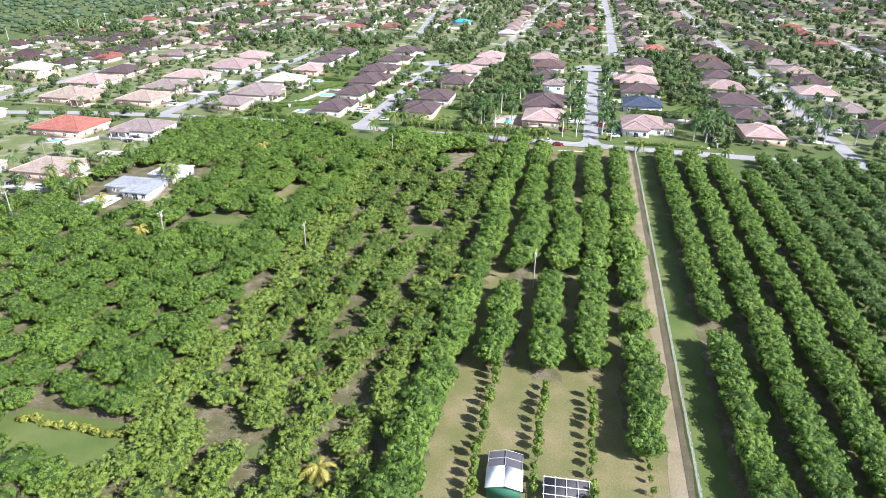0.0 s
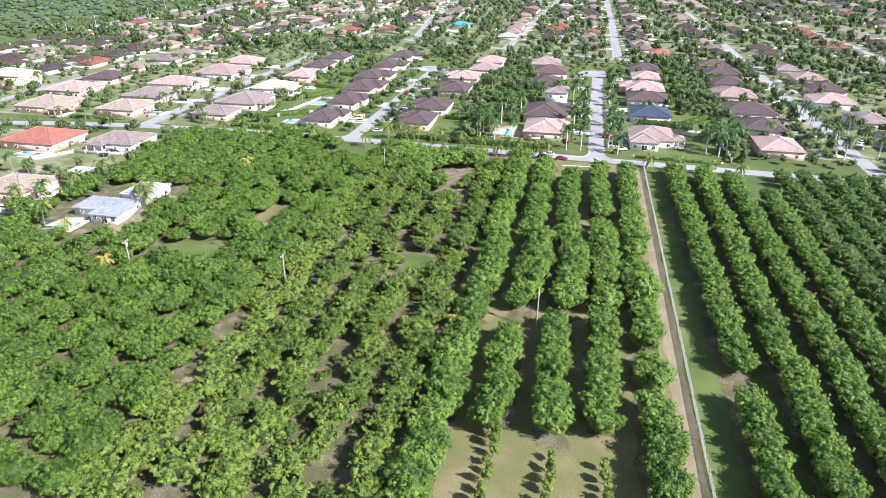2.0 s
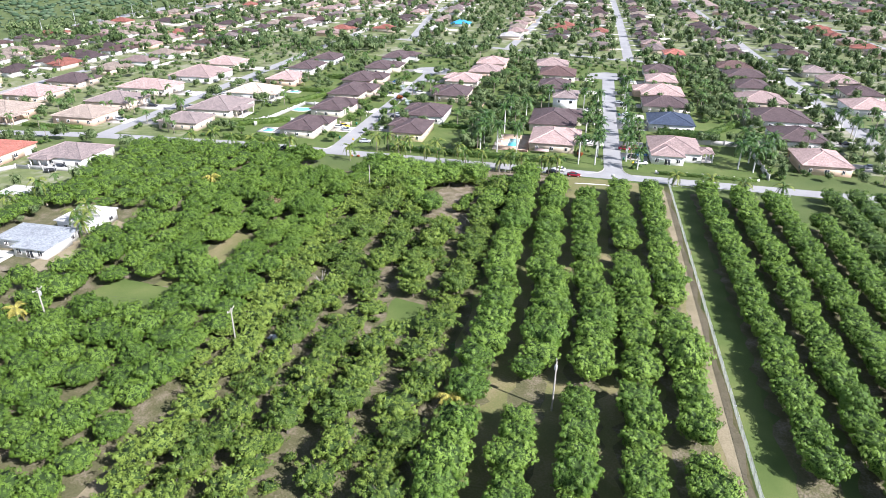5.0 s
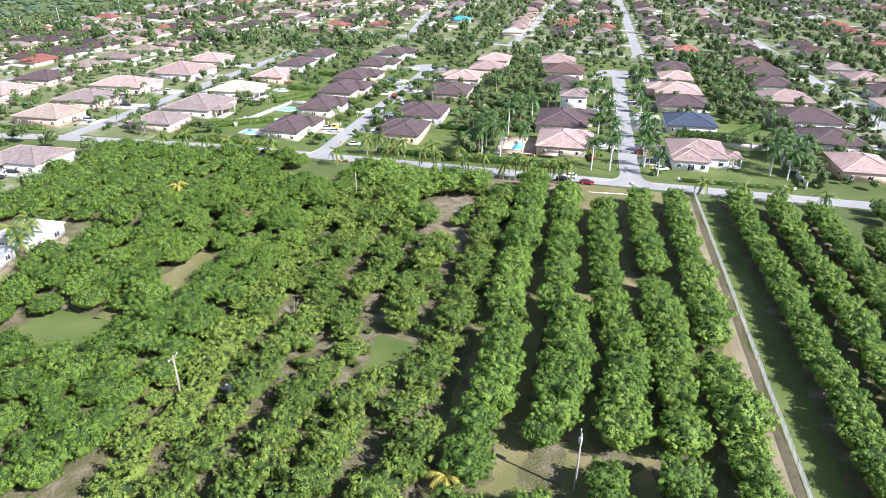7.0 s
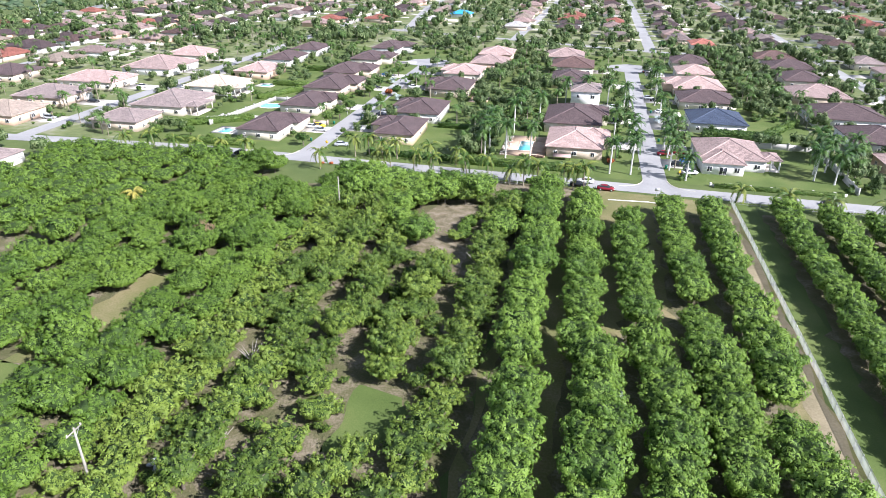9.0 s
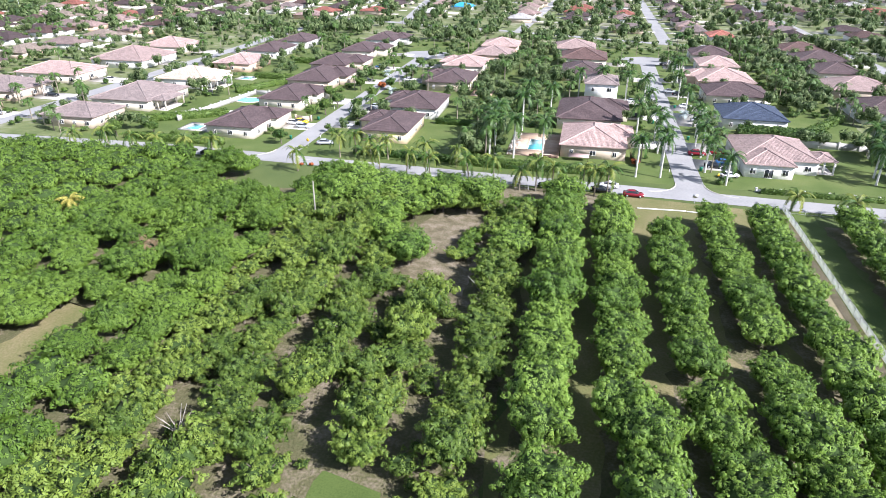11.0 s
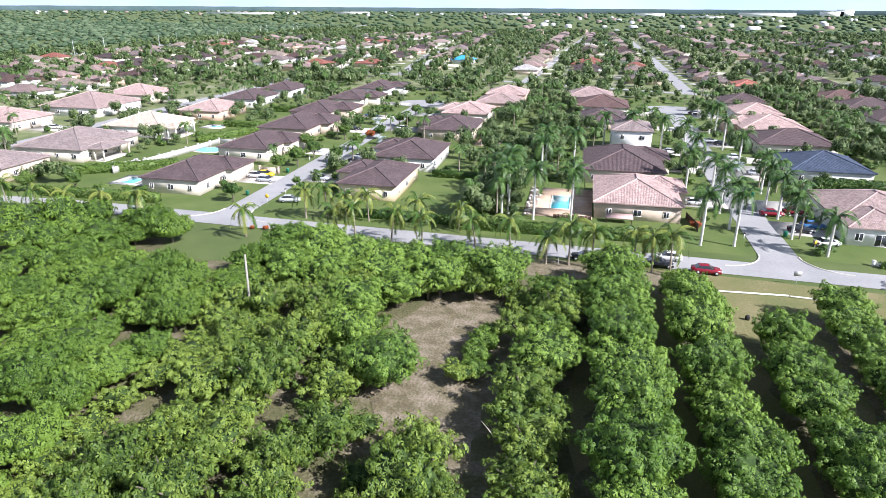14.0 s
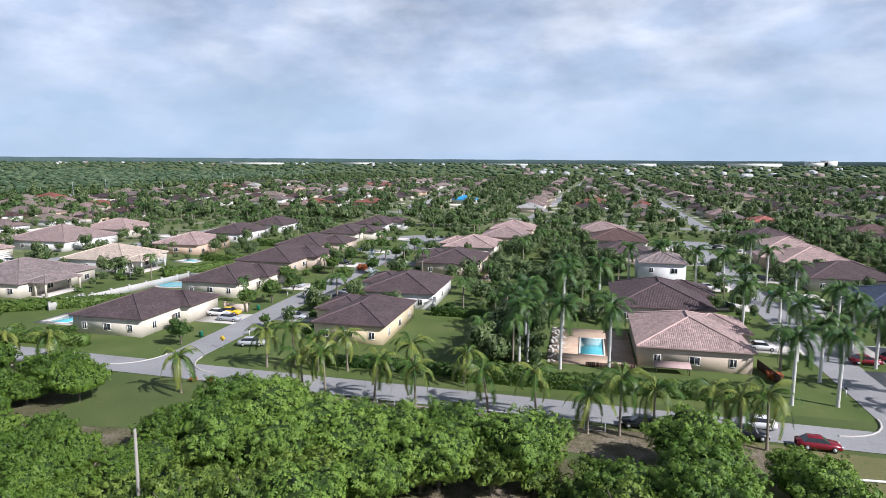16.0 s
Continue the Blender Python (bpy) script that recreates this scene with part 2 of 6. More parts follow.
WOOD_POLE = material("weathered_pole", (0.26, 0.24, 0.21), (0.42, 0.39, 0.35), 0.7, 10.0, 0.9, 0.4)
MESH_FENCE = material("pale_woven_mesh", (0.62, 0.64, 0.66), (0.76, 0.78, 0.79), 0.5, 9.0, 0.6, 0.1, through_light=0.5)
open_mesh(MESH_FENCE, 0.62)
GALV = material("galvanised_steel", (0.42, 0.43, 0.44), (0.58, 0.59, 0.60), 0.8, 8.0, 0.5, 0.1, metal=0.4)
RUBBER = plain("rubber", (0.025, 0.025, 0.026), 0.8)
PAINT = material("car_paint", (0.93, 0.93, 0.93), (1.0, 1.0, 1.0), 0.3, 6.0, 0.25, 0.0, own=True, spec=0.6)
LAMP_GLASS = plain("lamp_glass", (0.75, 0.75, 0.72), 0.2)
RED_GLASS = plain("red_lamp_glass", (0.40, 0.02, 0.02), 0.2)
BIN_GREEN = plain("green_plastic", (0.02, 0.20, 0.12), 0.5)
SIGN_YELLOW = plain("yellow_sign_paint", (0.75, 0.48, 0.03), 0.5)
DARK_METAL = plain("dark_metal", (0.06, 0.06, 0.065), 0.5, 0.5)
SHED_ROOF = material("white_metal_sheet", (0.68, 0.70, 0.70), (0.84, 0.86, 0.86), 0.3, 5.0, 0.45, 0.1)
SHED_WALL = plain("green_tarpaulin", (0.03, 0.13, 0.08), 0.7)
SHADE_NET = plain("dark_netting", (0.09, 0.09, 0.10), 0.9)
BLUE_TARP = plain("blue_tarpaulin", (0.05, 0.33, 0.72), 0.5)

# ---- mesh building ----
class Geo:
    """Collects vertices and faces of one mesh."""
    def __init__(self):
        self.v, self.f, self.n, self.slots, self.normals = [], [], 0, [], []

    def add(self, verts, faces, inner=0, normals=None):
        """inner: how many of the first faces take the second material. normals: soft shading directions of a crown."""
        verts = np.asarray(verts, float).reshape(-1, 3)
        self.v.append(verts)
        if normals is not None:
            self.normals.append(normals)
        self.f.append(np.asarray(faces, int) + self.n)
        self.slots.append((len(self.f) - 1, inner))
        self.n += len(verts)
        return self

    def box(self, x0, y0, z0, x1, y1, z1):
        v = [(x, y, z) for z in (z0, z1) for y in (y0, y1) for x in (x0, x1)]
        return self.add(v, [(0, 2, 3, 1), (4, 5, 7, 6), (0, 1, 5, 4), (1, 3, 7, 5), (3, 2, 6, 7), (2, 0, 4, 6)])

    def tube(self, points, radii, sides=8, cap=True):
        points = [Vector(p) for p in points]
        rings = []
        for i, p in enumerate(points):
            way = (points[min(i + 1, len(points) - 1)] - points[max(i - 1, 0)]).normalized()
            x = way.orthogonal().normalized() if abs(way.z) < 0.95 else Vector((1, 0, 0))
            y = way.cross(x).normalized()
            x = y.cross(way)
            rings.append([p + radii[i] * (math.cos(2 * math.pi * k / sides) * x + math.sin(2 * math.pi * k / sides) * y) for k in range(sides)])
        faces = [(a * sides + k, a * sides + (k + 1) % sides, (a + 1) * sides + (k + 1) % sides, (a + 1) * sides + k) for a in range(len(points) - 1) for k in range(sides)]
        base = self.n
        self.add([c for r in rings for c in r], faces)
        if cap:
            top = self.n
            self.add([points[-1]], np.zeros((0, 3), int))
            last = base + (len(points) - 1) * sides
            self.f.append(np.array([(last + k, last + (k + 1) % sides, top) for k in range(sides)]))
        return self

    def mesh(self, name, mat, smooth=False):
        me = bpy.data.meshes.new(name)
        vs = np.concatenate(self.v) if self.v else np.zeros((0, 3))
        loops = np.concatenate([f.ravel() for f in self.f])
        sizes = np.concatenate([np.full(len(f), f.shape[1]) for f in self.f if len(f)])
        me.vertices.add(len(vs))
        me.vertices.foreach_set("co", vs.ravel())
        me.loops.add(len(loops))
        me.loops.foreach_set("vertex_index", loops)
        me.polygons.add(len(sizes))
        starts = np.r_[0, np.cumsum(sizes)[:-1]]
        me.polygons.foreach_set("loop_start", starts)
        me.polygons.foreach_set("loop_total", sizes)
        if smooth:
            me.polygons.foreach_set("use_smooth", np.ones(len(sizes), bool))
        for m_ in mat if isinstance(mat, tuple) else (mat,) if mat else ():
            me.materials.append(m_)
        if isinstance(mat, tuple):
            inner = dict(self.slots)
            me.polygons.foreach_set("material_index", np.concatenate([(np.arange(len(f)) < inner.get(k, 0)).astype(np.int32) for k, f in enumerate(self.f)]))
        me.update(calc_edges=True)
        if self.normals and len(self.normals) == len(self.v):
            me.polygons.foreach_set("use_smooth", np.ones(len(sizes), bool))
            me.normals_split_custom_set_from_vertices(np.concatenate(self.normals))
        return me


def part(name, geo, mat, parent, label="", smooth=False, place=None):
    """One mesh object under a thing or under a part."""
    me = geo.mesh(name, mat, smooth) if isinstance(geo, Geo) else geo
    ob = new(name, me)
    ob.parent = parent
    if place is not None:
        ob.matrix_basis = place
    if label:
        tagged(ob, label)
    return ob


def thing(name, x, y, z=0.0, turn=0.0, label="", category="", group="", kind=""):
    ob = new(name)
    ob.empty_display_size = 0.3
    ob.matrix_basis = pose(x, y, z, 0, 0, turn)
    return tagged(ob, label, category, group, kind)


def solid(name, geo, mat, label, category, group="", kind="", smooth=False):
    """A thing of one mesh."""
    return tagged(new(name, geo.mesh(name, mat, smooth)), label, category, group, kind)


def ico(level):
    bm = bmesh.new()
    bmesh.ops.create_icosphere(bm, subdivisions=level, radius=1.0)
    v = np.array([p.co[:] for p in bm.verts])
    f = np.array([[p.index for p in q.verts] for q in bm.faces])
    bm.free()
    return v, f


ICO0, ICO1, ICO2 = ico(1), ico(2), ico(3)


def lumps(rng, count, size):
    """A function that gives the swelling of a crown in each direction."""
    d = rng.normal(size=(count, 3))
    d[:, 2] = np.abs(d[:, 2]) * 0.8 + 0.05
    d /= np.linalg.norm(d, axis=1)[:, None]
    high = rng.uniform(0.5, 1.0, count)

    def swell(w):
        c = np.clip(w @ d.T, -1, 1)
        return ((np.exp(-(np.arccos(c) / size) ** 2)) * high).max(axis=1)

    def lean(w):
        """How steeply each place falls away from its lump, as a vector."""
        c = np.clip(w @ d.T, -1, 1)
        k = ((np.exp(-(np.arccos(c) / size) ** 2)) * high).argmax(axis=1)
        cos = c[np.arange(len(w)), k]
        ang = np.arccos(cos)
        away = (w * cos[:, None] - d[k]) / np.maximum(np.sin(ang), 1e-3)[:, None]
        return away * (2 * ang / size ** 2 * high[k] * np.exp(-(ang / size) ** 2))[:, None]
    return swell, lean


def crown_arrays(rng, rx, ry, rz, base, whorls, size, leaves=7, depth=0.30, core=None, square=0.8, thin=0.05, lump=26, lumpsize=0.26, wide=0.34):
    """The vertices and triangles of a leafy crown: a lumpy core coloured dark as shade in the gaps, and whorls of
    drooping leaves spread evenly over it. base: height of its underside.
    """
    swell, lean = lumps(rng, lump, lumpsize)

    def surface(w):
        r = 1.0 - depth + depth * swell(w)
        p = np.sign(w) * np.abs(w) ** square
        p = p / np.abs(p).max(axis=1)[:, None] ** 0.25 * r[:, None]
        p = p * (rx, ry, rz)
        p[:, 2] = np.where(p[:, 2] < 0, p[:, 2] * 0.75, p[:, 2])
        return p
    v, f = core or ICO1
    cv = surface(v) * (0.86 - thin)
    n = int(whorls * 1.45)
    step = np.arange(n) + 0.5
    high = 1 - 1.5 * step / n
    around = 2.39996 * step
    flat = np.sqrt(1 - high ** 2)
    w = np.stack([flat * np.cos(around), flat * np.sin(around), high], axis=1) + rng.normal(scale=0.9 / math.sqrt(n), size=(n, 3))
    w /= np.linalg.norm(w, axis=1)[:, None]
    w = w[rng.random(n) < np.clip((swell(w) - 0.05) / 0.32, 0.62, 1.0)]      # few leaves in the hollows between the lumps
    n = len(w)
    c = surface(w) * rng.uniform(0.90 - thin, 1.04, n)[:, None]
    out = w * (1 / rx, 1 / ry, 1 / rz)
    out = out / np.linalg.norm(out, axis=1)[:, None] + 1.2 * depth * lean(w) + rng.normal(scale=0.22, size=(n, 3))
    out[:, 2] += 0.18
    out /= np.linalg.norm(out, axis=1)[:, None]
    side = np.cross(out, rng.normal(size=(n, 3)))
    side /= np.linalg.norm(side, axis=1)[:, None]
    other = np.cross(out, side)
    s = (size * rng.uniform(0.7, 1.3, n))[:, None]
    tv, tn = [c + 0.30 * s * out], [out]
    for k in range(leaves):
        a = 2 * math.pi * (k + rng.uniform(-0.25, 0.25, n)) / leaves
        drop = rng.uniform(0.15, 0.65, n)[:, None]
        for turn in (-wide, wide):
            b = a + turn * rng.uniform(0.7, 1.3, n)
            spoke = np.cos(b)[:, None] * side + np.sin(b)[:, None] * other
            tv.append(c + s * (rng.uniform(0.70, 1.12, n)[:, None] * spoke - drop * out))
            tn.append(out + 0.75 * spoke)
    size_ = len(tv)
    tv = np.stack(tv, axis=1).reshape(-1, 3)
    tn = np.stack(tn, axis=1).reshape(-1, 3)
    fan = np.array([(0, 1 + 2 * k, 2 + 2 * k) for k in range(leaves)])
    tf = (np.arange(n)[:, None, None] * size_ + fan[None]).reshape(-1, 3)
    allv = np.concatenate([cv, tv])
    allv[:, 2] += base + rz * 0.75
    normals = np.concatenate([v + 1.0 * depth * lean(v), tn])
    normals /= np.linalg.norm(normals, axis=1)[:, None]
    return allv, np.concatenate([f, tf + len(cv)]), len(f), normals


def trunk_geo(rng, height, r, limbs=4, spread=1.6):
    g = Geo()
    g.tube([(0, 0, -0.1), (0.05, 0.02, height * 0.3), (0.0, 0.08, height * 0.6)], [r * 1.25, r, r * 0.8], 7)
    for k in range(limbs):
        a = 2 * math.pi * (k + rng.uniform(-0.3, 0.3)) / limbs
        h = height * rng.uniform(0.35, 0.55)
        s = spread * rng.uniform(0.7, 1.2)
        g.tube([(0, 0.04, h), (0.45 * s * math.cos(a), 0.45 * s * math.sin(a), h + 0.25 * height), (s * math.cos(a), s * math.sin(a), h + height * 0.6)], [r * 0.6, r * 0.45, r * 0.2], 5)
    return g


def turned(w, c, s):
    return np.stack([c * w[:, 0] - s * w[:, 1], s * w[:, 0] + c * w[:, 1], w[:, 2]], axis=1)


def rows_of(arrays, spots):
    """Many copies of crowns or other arrays as one mesh. spots: (variant, x, y, z, turn, scale x y z)."""
    g = Geo()
    for k, x, y, z, turn, sx, sy, sz in spots:
        v, f, *more = arrays[k]
        c, s = math.cos(turn), math.sin(turn)
        w = v * (sx, sy, sz)
        g.add(np.stack([c * w[:, 0] - s * w[:, 1] + x, s * w[:, 0] + c * w[:, 1] + y, w[:, 2] + z], axis=1), f, *more[:1], *([turned(more[1], c, s)] if len(more) > 1 else []))
    return g

# ---- ground and roads ----
def sheet(name, outline, z, mat, label, category, kind="structure", jitter=0.0, step=4.0, seed=1):
    """A flat patch, laid in short strips across an outline that every line along x crosses twice, with slightly ragged sides."""
    r = np.random.default_rng(seed)
    ys = [p[1] for p in outline]
    n = max(2, int((max(ys) - min(ys)) / min(step, (max(ys) - min(ys)) / 6)))
    levels = np.linspace(min(ys), max(ys), n + 1)
    spans = []
    for y in levels:
        yy = min(max(y, min(ys) + 1e-4), max(ys) - 1e-4)
        xs = [x0 + (x1 - x0) * (yy - y0) / (y1 - y0) for (x0, y0), (x1, y1) in zip(outline, outline[1:] + outline[:1]) if (y0 - yy) * (y1 - yy) <= 0 and y0 != y1]
        spans.append((min(xs) + r.normal(scale=jitter) if jitter else min(xs), max(xs) + r.normal(scale=jitter) if jitter else max(xs)))
    cols = max(1, int(max(b - a for a, b in spans) / 15))
    v = [(a + (b - a) * c / cols, y, z) for (a, b), y in zip(spans, levels) for c in range(cols + 1)]
    w = cols + 1
    g = Geo().add(v, [(i * w + c, i * w + c + 1, i * w + w + c + 1, i * w + w + c) for i in range(n) for c in range(cols)])
    return tagged(new(name, g.mesh(name, mat)), label, category, kind=kind)


def steps(near, far, fine, grow=1.35):
    """Grid lines from 0 to far: fine up to near, then ever wider."""
    out = list(np.arange(0, near, fine))
    d = fine
    while out[-1] < far:
        d *= grow
        out.append(min(far, out[-1] + d))
    return out


def ribbon_points(line, step=3.0):
    """Points along a polyline rounded at its corners, with their sideways directions."""
    line = [np.array(p, float) for p in line]
    pts = [line[0]]
    for i in range(1, len(line) - 1):
        a, b, c = line[i - 1], line[i], line[i + 1]
        cut = min(9.0, np.linalg.norm(a - b) / 2.2, np.linalg.norm(c - b) / 2.2)
        p, q = b + (a - b) / np.linalg.norm(a - b) * cut, b + (c - b) / np.linalg.norm(c - b) * cut
        for s in (0, 0.25, 0.5, 0.75, 1):
            pts.append((1 - s) ** 2 * p + 2 * s * (1 - s) * b + s * s * q)
    pts.append(line[-1])
    pts = [p for a, b in zip(pts, pts[1:]) for p in (a + (b - a) * k / max(1, int(np.linalg.norm(b - a) / 15)) for k in range(max(1, int(np.linalg.norm(b - a) / 15))))] + [pts[-1]]
    pts = np.array(pts)
    way = np.gradient(pts, axis=0)
    way /= np.linalg.norm(way, axis=1)[:, None]
    return pts, np.stack([-way[:, 1], way[:, 0]], axis=1)


def road(name, line, width, z, label, kerb=True):
    pts, side = ribbon_points(line)
    g = Geo()
    a, b = pts + side * width / 2, pts - side * width / 2
    n = len(pts)
    v = np.concatenate([np.c_[a, np.full(n, z)], np.c_[b, np.full(n, z)]])
    g.add(v, [(i, n + i, n + i + 1, i + 1) for i in range(n - 1)])
    ob = tagged(new(name, g.mesh(name, ASPHALT)), label, "road", kind="structure")
    return ob


def disc(name, x, y, r, z, mat, label, category="road", flat=1.0):
    return sheet(name, [(x + r * math.cos(k * math.pi / 14), y + flat * r * math.sin(k * math.pi / 14)) for k in range(28)], z, mat, label, category)


gx = steps(420, 4950, 20)
gx = [-x for x in gx[:0:-1]] + gx
gy = [-y for y in steps(40, 1200, 30)[:0:-1]] + steps(700, 4950, 20)
gw = len(gx)
tagged(new("ground", Geo().add([(x, y, 0.0) for y in gy for x in gx], [(j * gw + i, j * gw + i + 1, j * gw + gw + i + 1, j * gw + gw + i) for j in range(len(gy) - 1) for i in range(gw - 1)]).mesh("ground", GRASS)),
       "flat green grassy ground reaching to the horizon", "ground", kind="structure")

# orchard floors
sheet("orchard_floor_west", [(-166, 40), (-25, 40), (-25, 250), (-100, 252), (-130, 256), (-166, 250)], 0.02, GROVE_FLOOR, "brown leaf litter and thin grass under the grove trees", "ground", jitter=0.8, seed=3)
sheet("orchard_floor_middle", [(-25.4, 40), (24, 40), (24, 257), (-25.4, 258.5)], 0.03, DRY_GRASS, "dry mown grass between the hedge-like tree rows", "ground", jitter=0.5, seed=4)
sheet("orchard_floor_east", [(29.6, 40), (190, 40), (190, 250), (29.6, 252)], 0.02, GRASS, "rough grass under the eastern tree rows", "ground", jitter=0.5, seed=5)
sheet("mown_strip", [(24.3, 40), (29.8, 40), (29.8, 256), (24.3, 256)], 0.025, LAWN, "mown green grass strip along the fence", "ground", jitter=0.25, seed=6)
sheet("sandy_track", [(20.4, 40), (23.7, 40), (23.7, 250), (20.6, 252)], 0.05, SAND, "bare sandy track beside the fence", "track", jitter=0.35, seed=7)
sheet("dirt_track", [(-71.2, 98), (-68.2, 98), (-66.0, 116), (-65.4, 131), (-67.6, 131), (-69.2, 116)], 0.05, SAND, "narrow sandy track between grove trees", "track", jitter=0.3, seed=8)
sheet("bare_soil", [(-50, 222), (-44, 206), (-35, 203), (-33.5, 226), (-36, 243), (-46, 241)], 0.06, LITTER, "bare soil with dead leaves in a clearing", "ground", jitter=0.5, step=2.5, seed=9)
sheet("grass_clearing", [(-97, 160), (-84, 162), (-82.5, 190), (-93, 191)], 0.05, DRY_GRASS, "dry grass clearing inside the grove", "ground", jitter=0.7, step=2.5, seed=10)
sheet("grass_clearing_west", [(-110, 145), (-85, 146), (-86, 159), (-109, 162)], 0.05, LAWN, "green grass clearing in the grove", "ground", jitter=0.7, step=2.5, seed=11)
sheet("grass_clearing_north", [(-97, 243), (-76, 245), (-75, 258.5), (-97, 259)], 0.05, GRASS, "grass verge clearing beside the road", "ground", jitter=0.6, step=2.5, seed=12)
sheet("farm_yard", [(-134, 158), (-124, 160), (-121.5, 176), (-125, 191), (-134, 192)], 0.06, SAND, "pale gravel yard round the farmhouse", "yard", jitter=0.8, step=3, seed=13)
sheet("bush_lawn", [(-93, 63.0), (-67, 63.0), (-67, 73), (-93, 73)], 0.05, LAWN, "mown grass round a row of yellow bushes", "lawn", jitter=0.7, step=2, seed=22)
sheet("grass_patch", [(-43, 153), (-34, 154), (-35, 166), (-42, 167)], 0.05, LAWN, "bright green grass patch inside the thin grove", "ground", jitter=0.8, step=1.5, seed=23)
sheet("lower_clearing", [(-48, 69), (-39, 68), (-38, 79), (-45, 81)], 0.05, GRASS, "small green grass clearing in the grove", "ground", jitter=0.6, step=2, seed=14)
sheet("road_verge", [(-76, 252), (-25.2, 250), (-25.2, 258.2), (-76, 260.4)], 0.04, LITTER, "bare dry verge beside the road", "verge", jitter=0.4, seed=15)
sheet("bare_verge", [(-30, 246), (-9, 248), (-8, 256.6), (-29.5, 257.6)], 0.055, LITTER, "bare brown soil between the trees and the road", "verge", jitter=0.5, step=1.5, seed=17)
sheet("western_farm_yards", [(-420, 110), (-166.5, 110), (-166.5, 252), (-420, 234)], 0.014, YARD, "patchy yards of grass and bare soil between farm houses", "yard", jitter=0.5, step=20, seed=21)
sheet("suburb_yards", [(-420, 470), (460, 470), (520, 1250), (-480, 1250)], 0.012, YARD, "patchy yards of grass and pale paving between far houses", "yard", jitter=3.0, step=30, seed=18)
sheet("western_yards", [(-420, 268), (-160.5, 268), (-160.5, 470), (-420, 470)], 0.014, YARD, "patchy yards of grass and pale paving between houses", "yard", jitter=0.5, step=20, seed=19)
sheet("eastern_yards", [(62.5, 266), (460, 262), (460, 470), (62.5, 470)], 0.014, YARD, "patchy yards of grass and pale paving between houses", "yard", jitter=0.5, step=20, seed=20)
sheet("house_lawns", [(-160, 267), (62, 267), (62, 470), (-160, 470)], 0.02, LAWN, "mown green house lawns", "lawn", jitter=0.4, seed=16)

for k, (x, y0, y1) in enumerate(((-20.6, 48, 250), (-10.0, 104, 246), (-0.6, 101, 235), (8.0, 106, 245), (16.4, 85, 245), (33.4, 44, 249), (42.7, 44, 246), (51.9, 44, 245), (61.0, 44, 228))):
    sheet("row_litter", [(x - 3.4, y0), (x + 2.4, y0), (x + 2.4, y1), (x - 3.4, y1)], 0.042, GROVE_FLOOR, "dry leaf litter under a row of trees", "ground", jitter=0.7, step=2.2, seed=30 + k)

MAIN = [(-330, 236), (-262, 252), (-232, 258), (-196, 263), (-130, 266), (-94, 264.6), (-20, 261.6), (60, 258.2), (240, 250)]
road("road_main", MAIN, 6.2, 0.060, "worn pale grey asphalt road along the orchard")
road("road_street_west", [(-94, 264.5), (-94, 430)], 6.2, 0.075, "worn pale grey asphalt residential street")
road("road_street_middle", [(7, 261), (7, 330), (8, 436)], 6.4, 0.075, "worn pale grey asphalt residential street")
road("road_street_east", [(107, 256), (107, 620)], 6.6, 0.075, "worn pale grey asphalt residential street")
road("road_street_far_west", [(-191, 262), (-190, 600)], 6.4, 0.075, "worn pale grey asphalt residential street")
road("road_street_outer_west", [(-290, 247), (-292, 640)], 6.4, 0.075, "worn pale grey asphalt residential street")
road("road_street_outer_east", [(207, 252), (207, 640)], 6.4, 0.075, "worn pale grey asphalt residential street")
road("road_cross_far", [(-190, 560), (-60, 520), (22, 492), (107, 486), (300, 478)], 6.4, 0.085, "worn pale grey asphalt cross street")
road("road_far_middle", [(22, 492), (23, 720), (20, 1500)], 6.8, 0.095, "long straight pale asphalt street")
road("road_far_west", [(-138, 545), (-160, 700), (-185, 1300)], 6.4, 0.095, "long straight pale asphalt street")
road("road_far_inner", [(-60, 520), (-52, 700), (-30, 1200)], 6.4, 0.095, "long straight pale asphalt street")
road("road_far_east", [(107, 486), (112, 1200)], 6.4, 0.095, "long straight pale asphalt street")
road("road_cross_distant", [(-420, 720), (400, 690)], 6.4, 0.105, "pale asphalt cross street")
road("road_highway", [(-420, 400), (-450, 640), (-500, 1600)], 16.0, 0.06, "pale highway beside the woods")
disc("street_end_west", -94.5, 428, 11.5, 0.09, ASPHALT, "round asphalt turning place at the street's end")
disc("street_end_middle", 8, 436, 12.0, 0.09, ASPHALT, "round asphalt turning place at the street's end")
for x in (-94, 7):      # flared mouths of the side streets
    for s in (-1, 1):
        cx, cy = x + s * 3.1, 264.3 - 0.04 * (x + 94) * 0.7
        arc = [(cx + s * 6.5 - s * 6.5 * math.sin(a), cy + 6.5 - 6.5 * math.cos(a)) for a in np.linspace(0, math.pi / 2, 8)]
        out = [(cx, cy - 1.0)] + [(cx + s * 6.5, cy - 1.0)] + arc + [(cx, cy + 6.5)]
        sheet("road_corner", out if s > 0 else out[::-1], 0.068, ASPHALT, "flared asphalt road corner", "road")
        g = Geo()
        ox, oy = cx + s * 6.5, cy + 6.5
        ring = [(ox + (px - ox) * q, oy + (py - oy) * q, z) for z in (0.0, 0.17) for q in (0.975, 1.012) for px, py in arc]
        na = len(arc)
        g.add(ring, [f for i in range(na - 1) for f in ((2 * na + i, 2 * na + i + 1, 3 * na + i + 1, 3 * na + i), (i, i + 1, 2 * na + i + 1, 2 * na + i), (na + i + 1, na + i, 3 * na + i, 3 * na + i + 1))])
        solid("kerb", g, CONCRETE, "low pale concrete kerb round the street corner", "kerb", "kerbs", kind="structure")

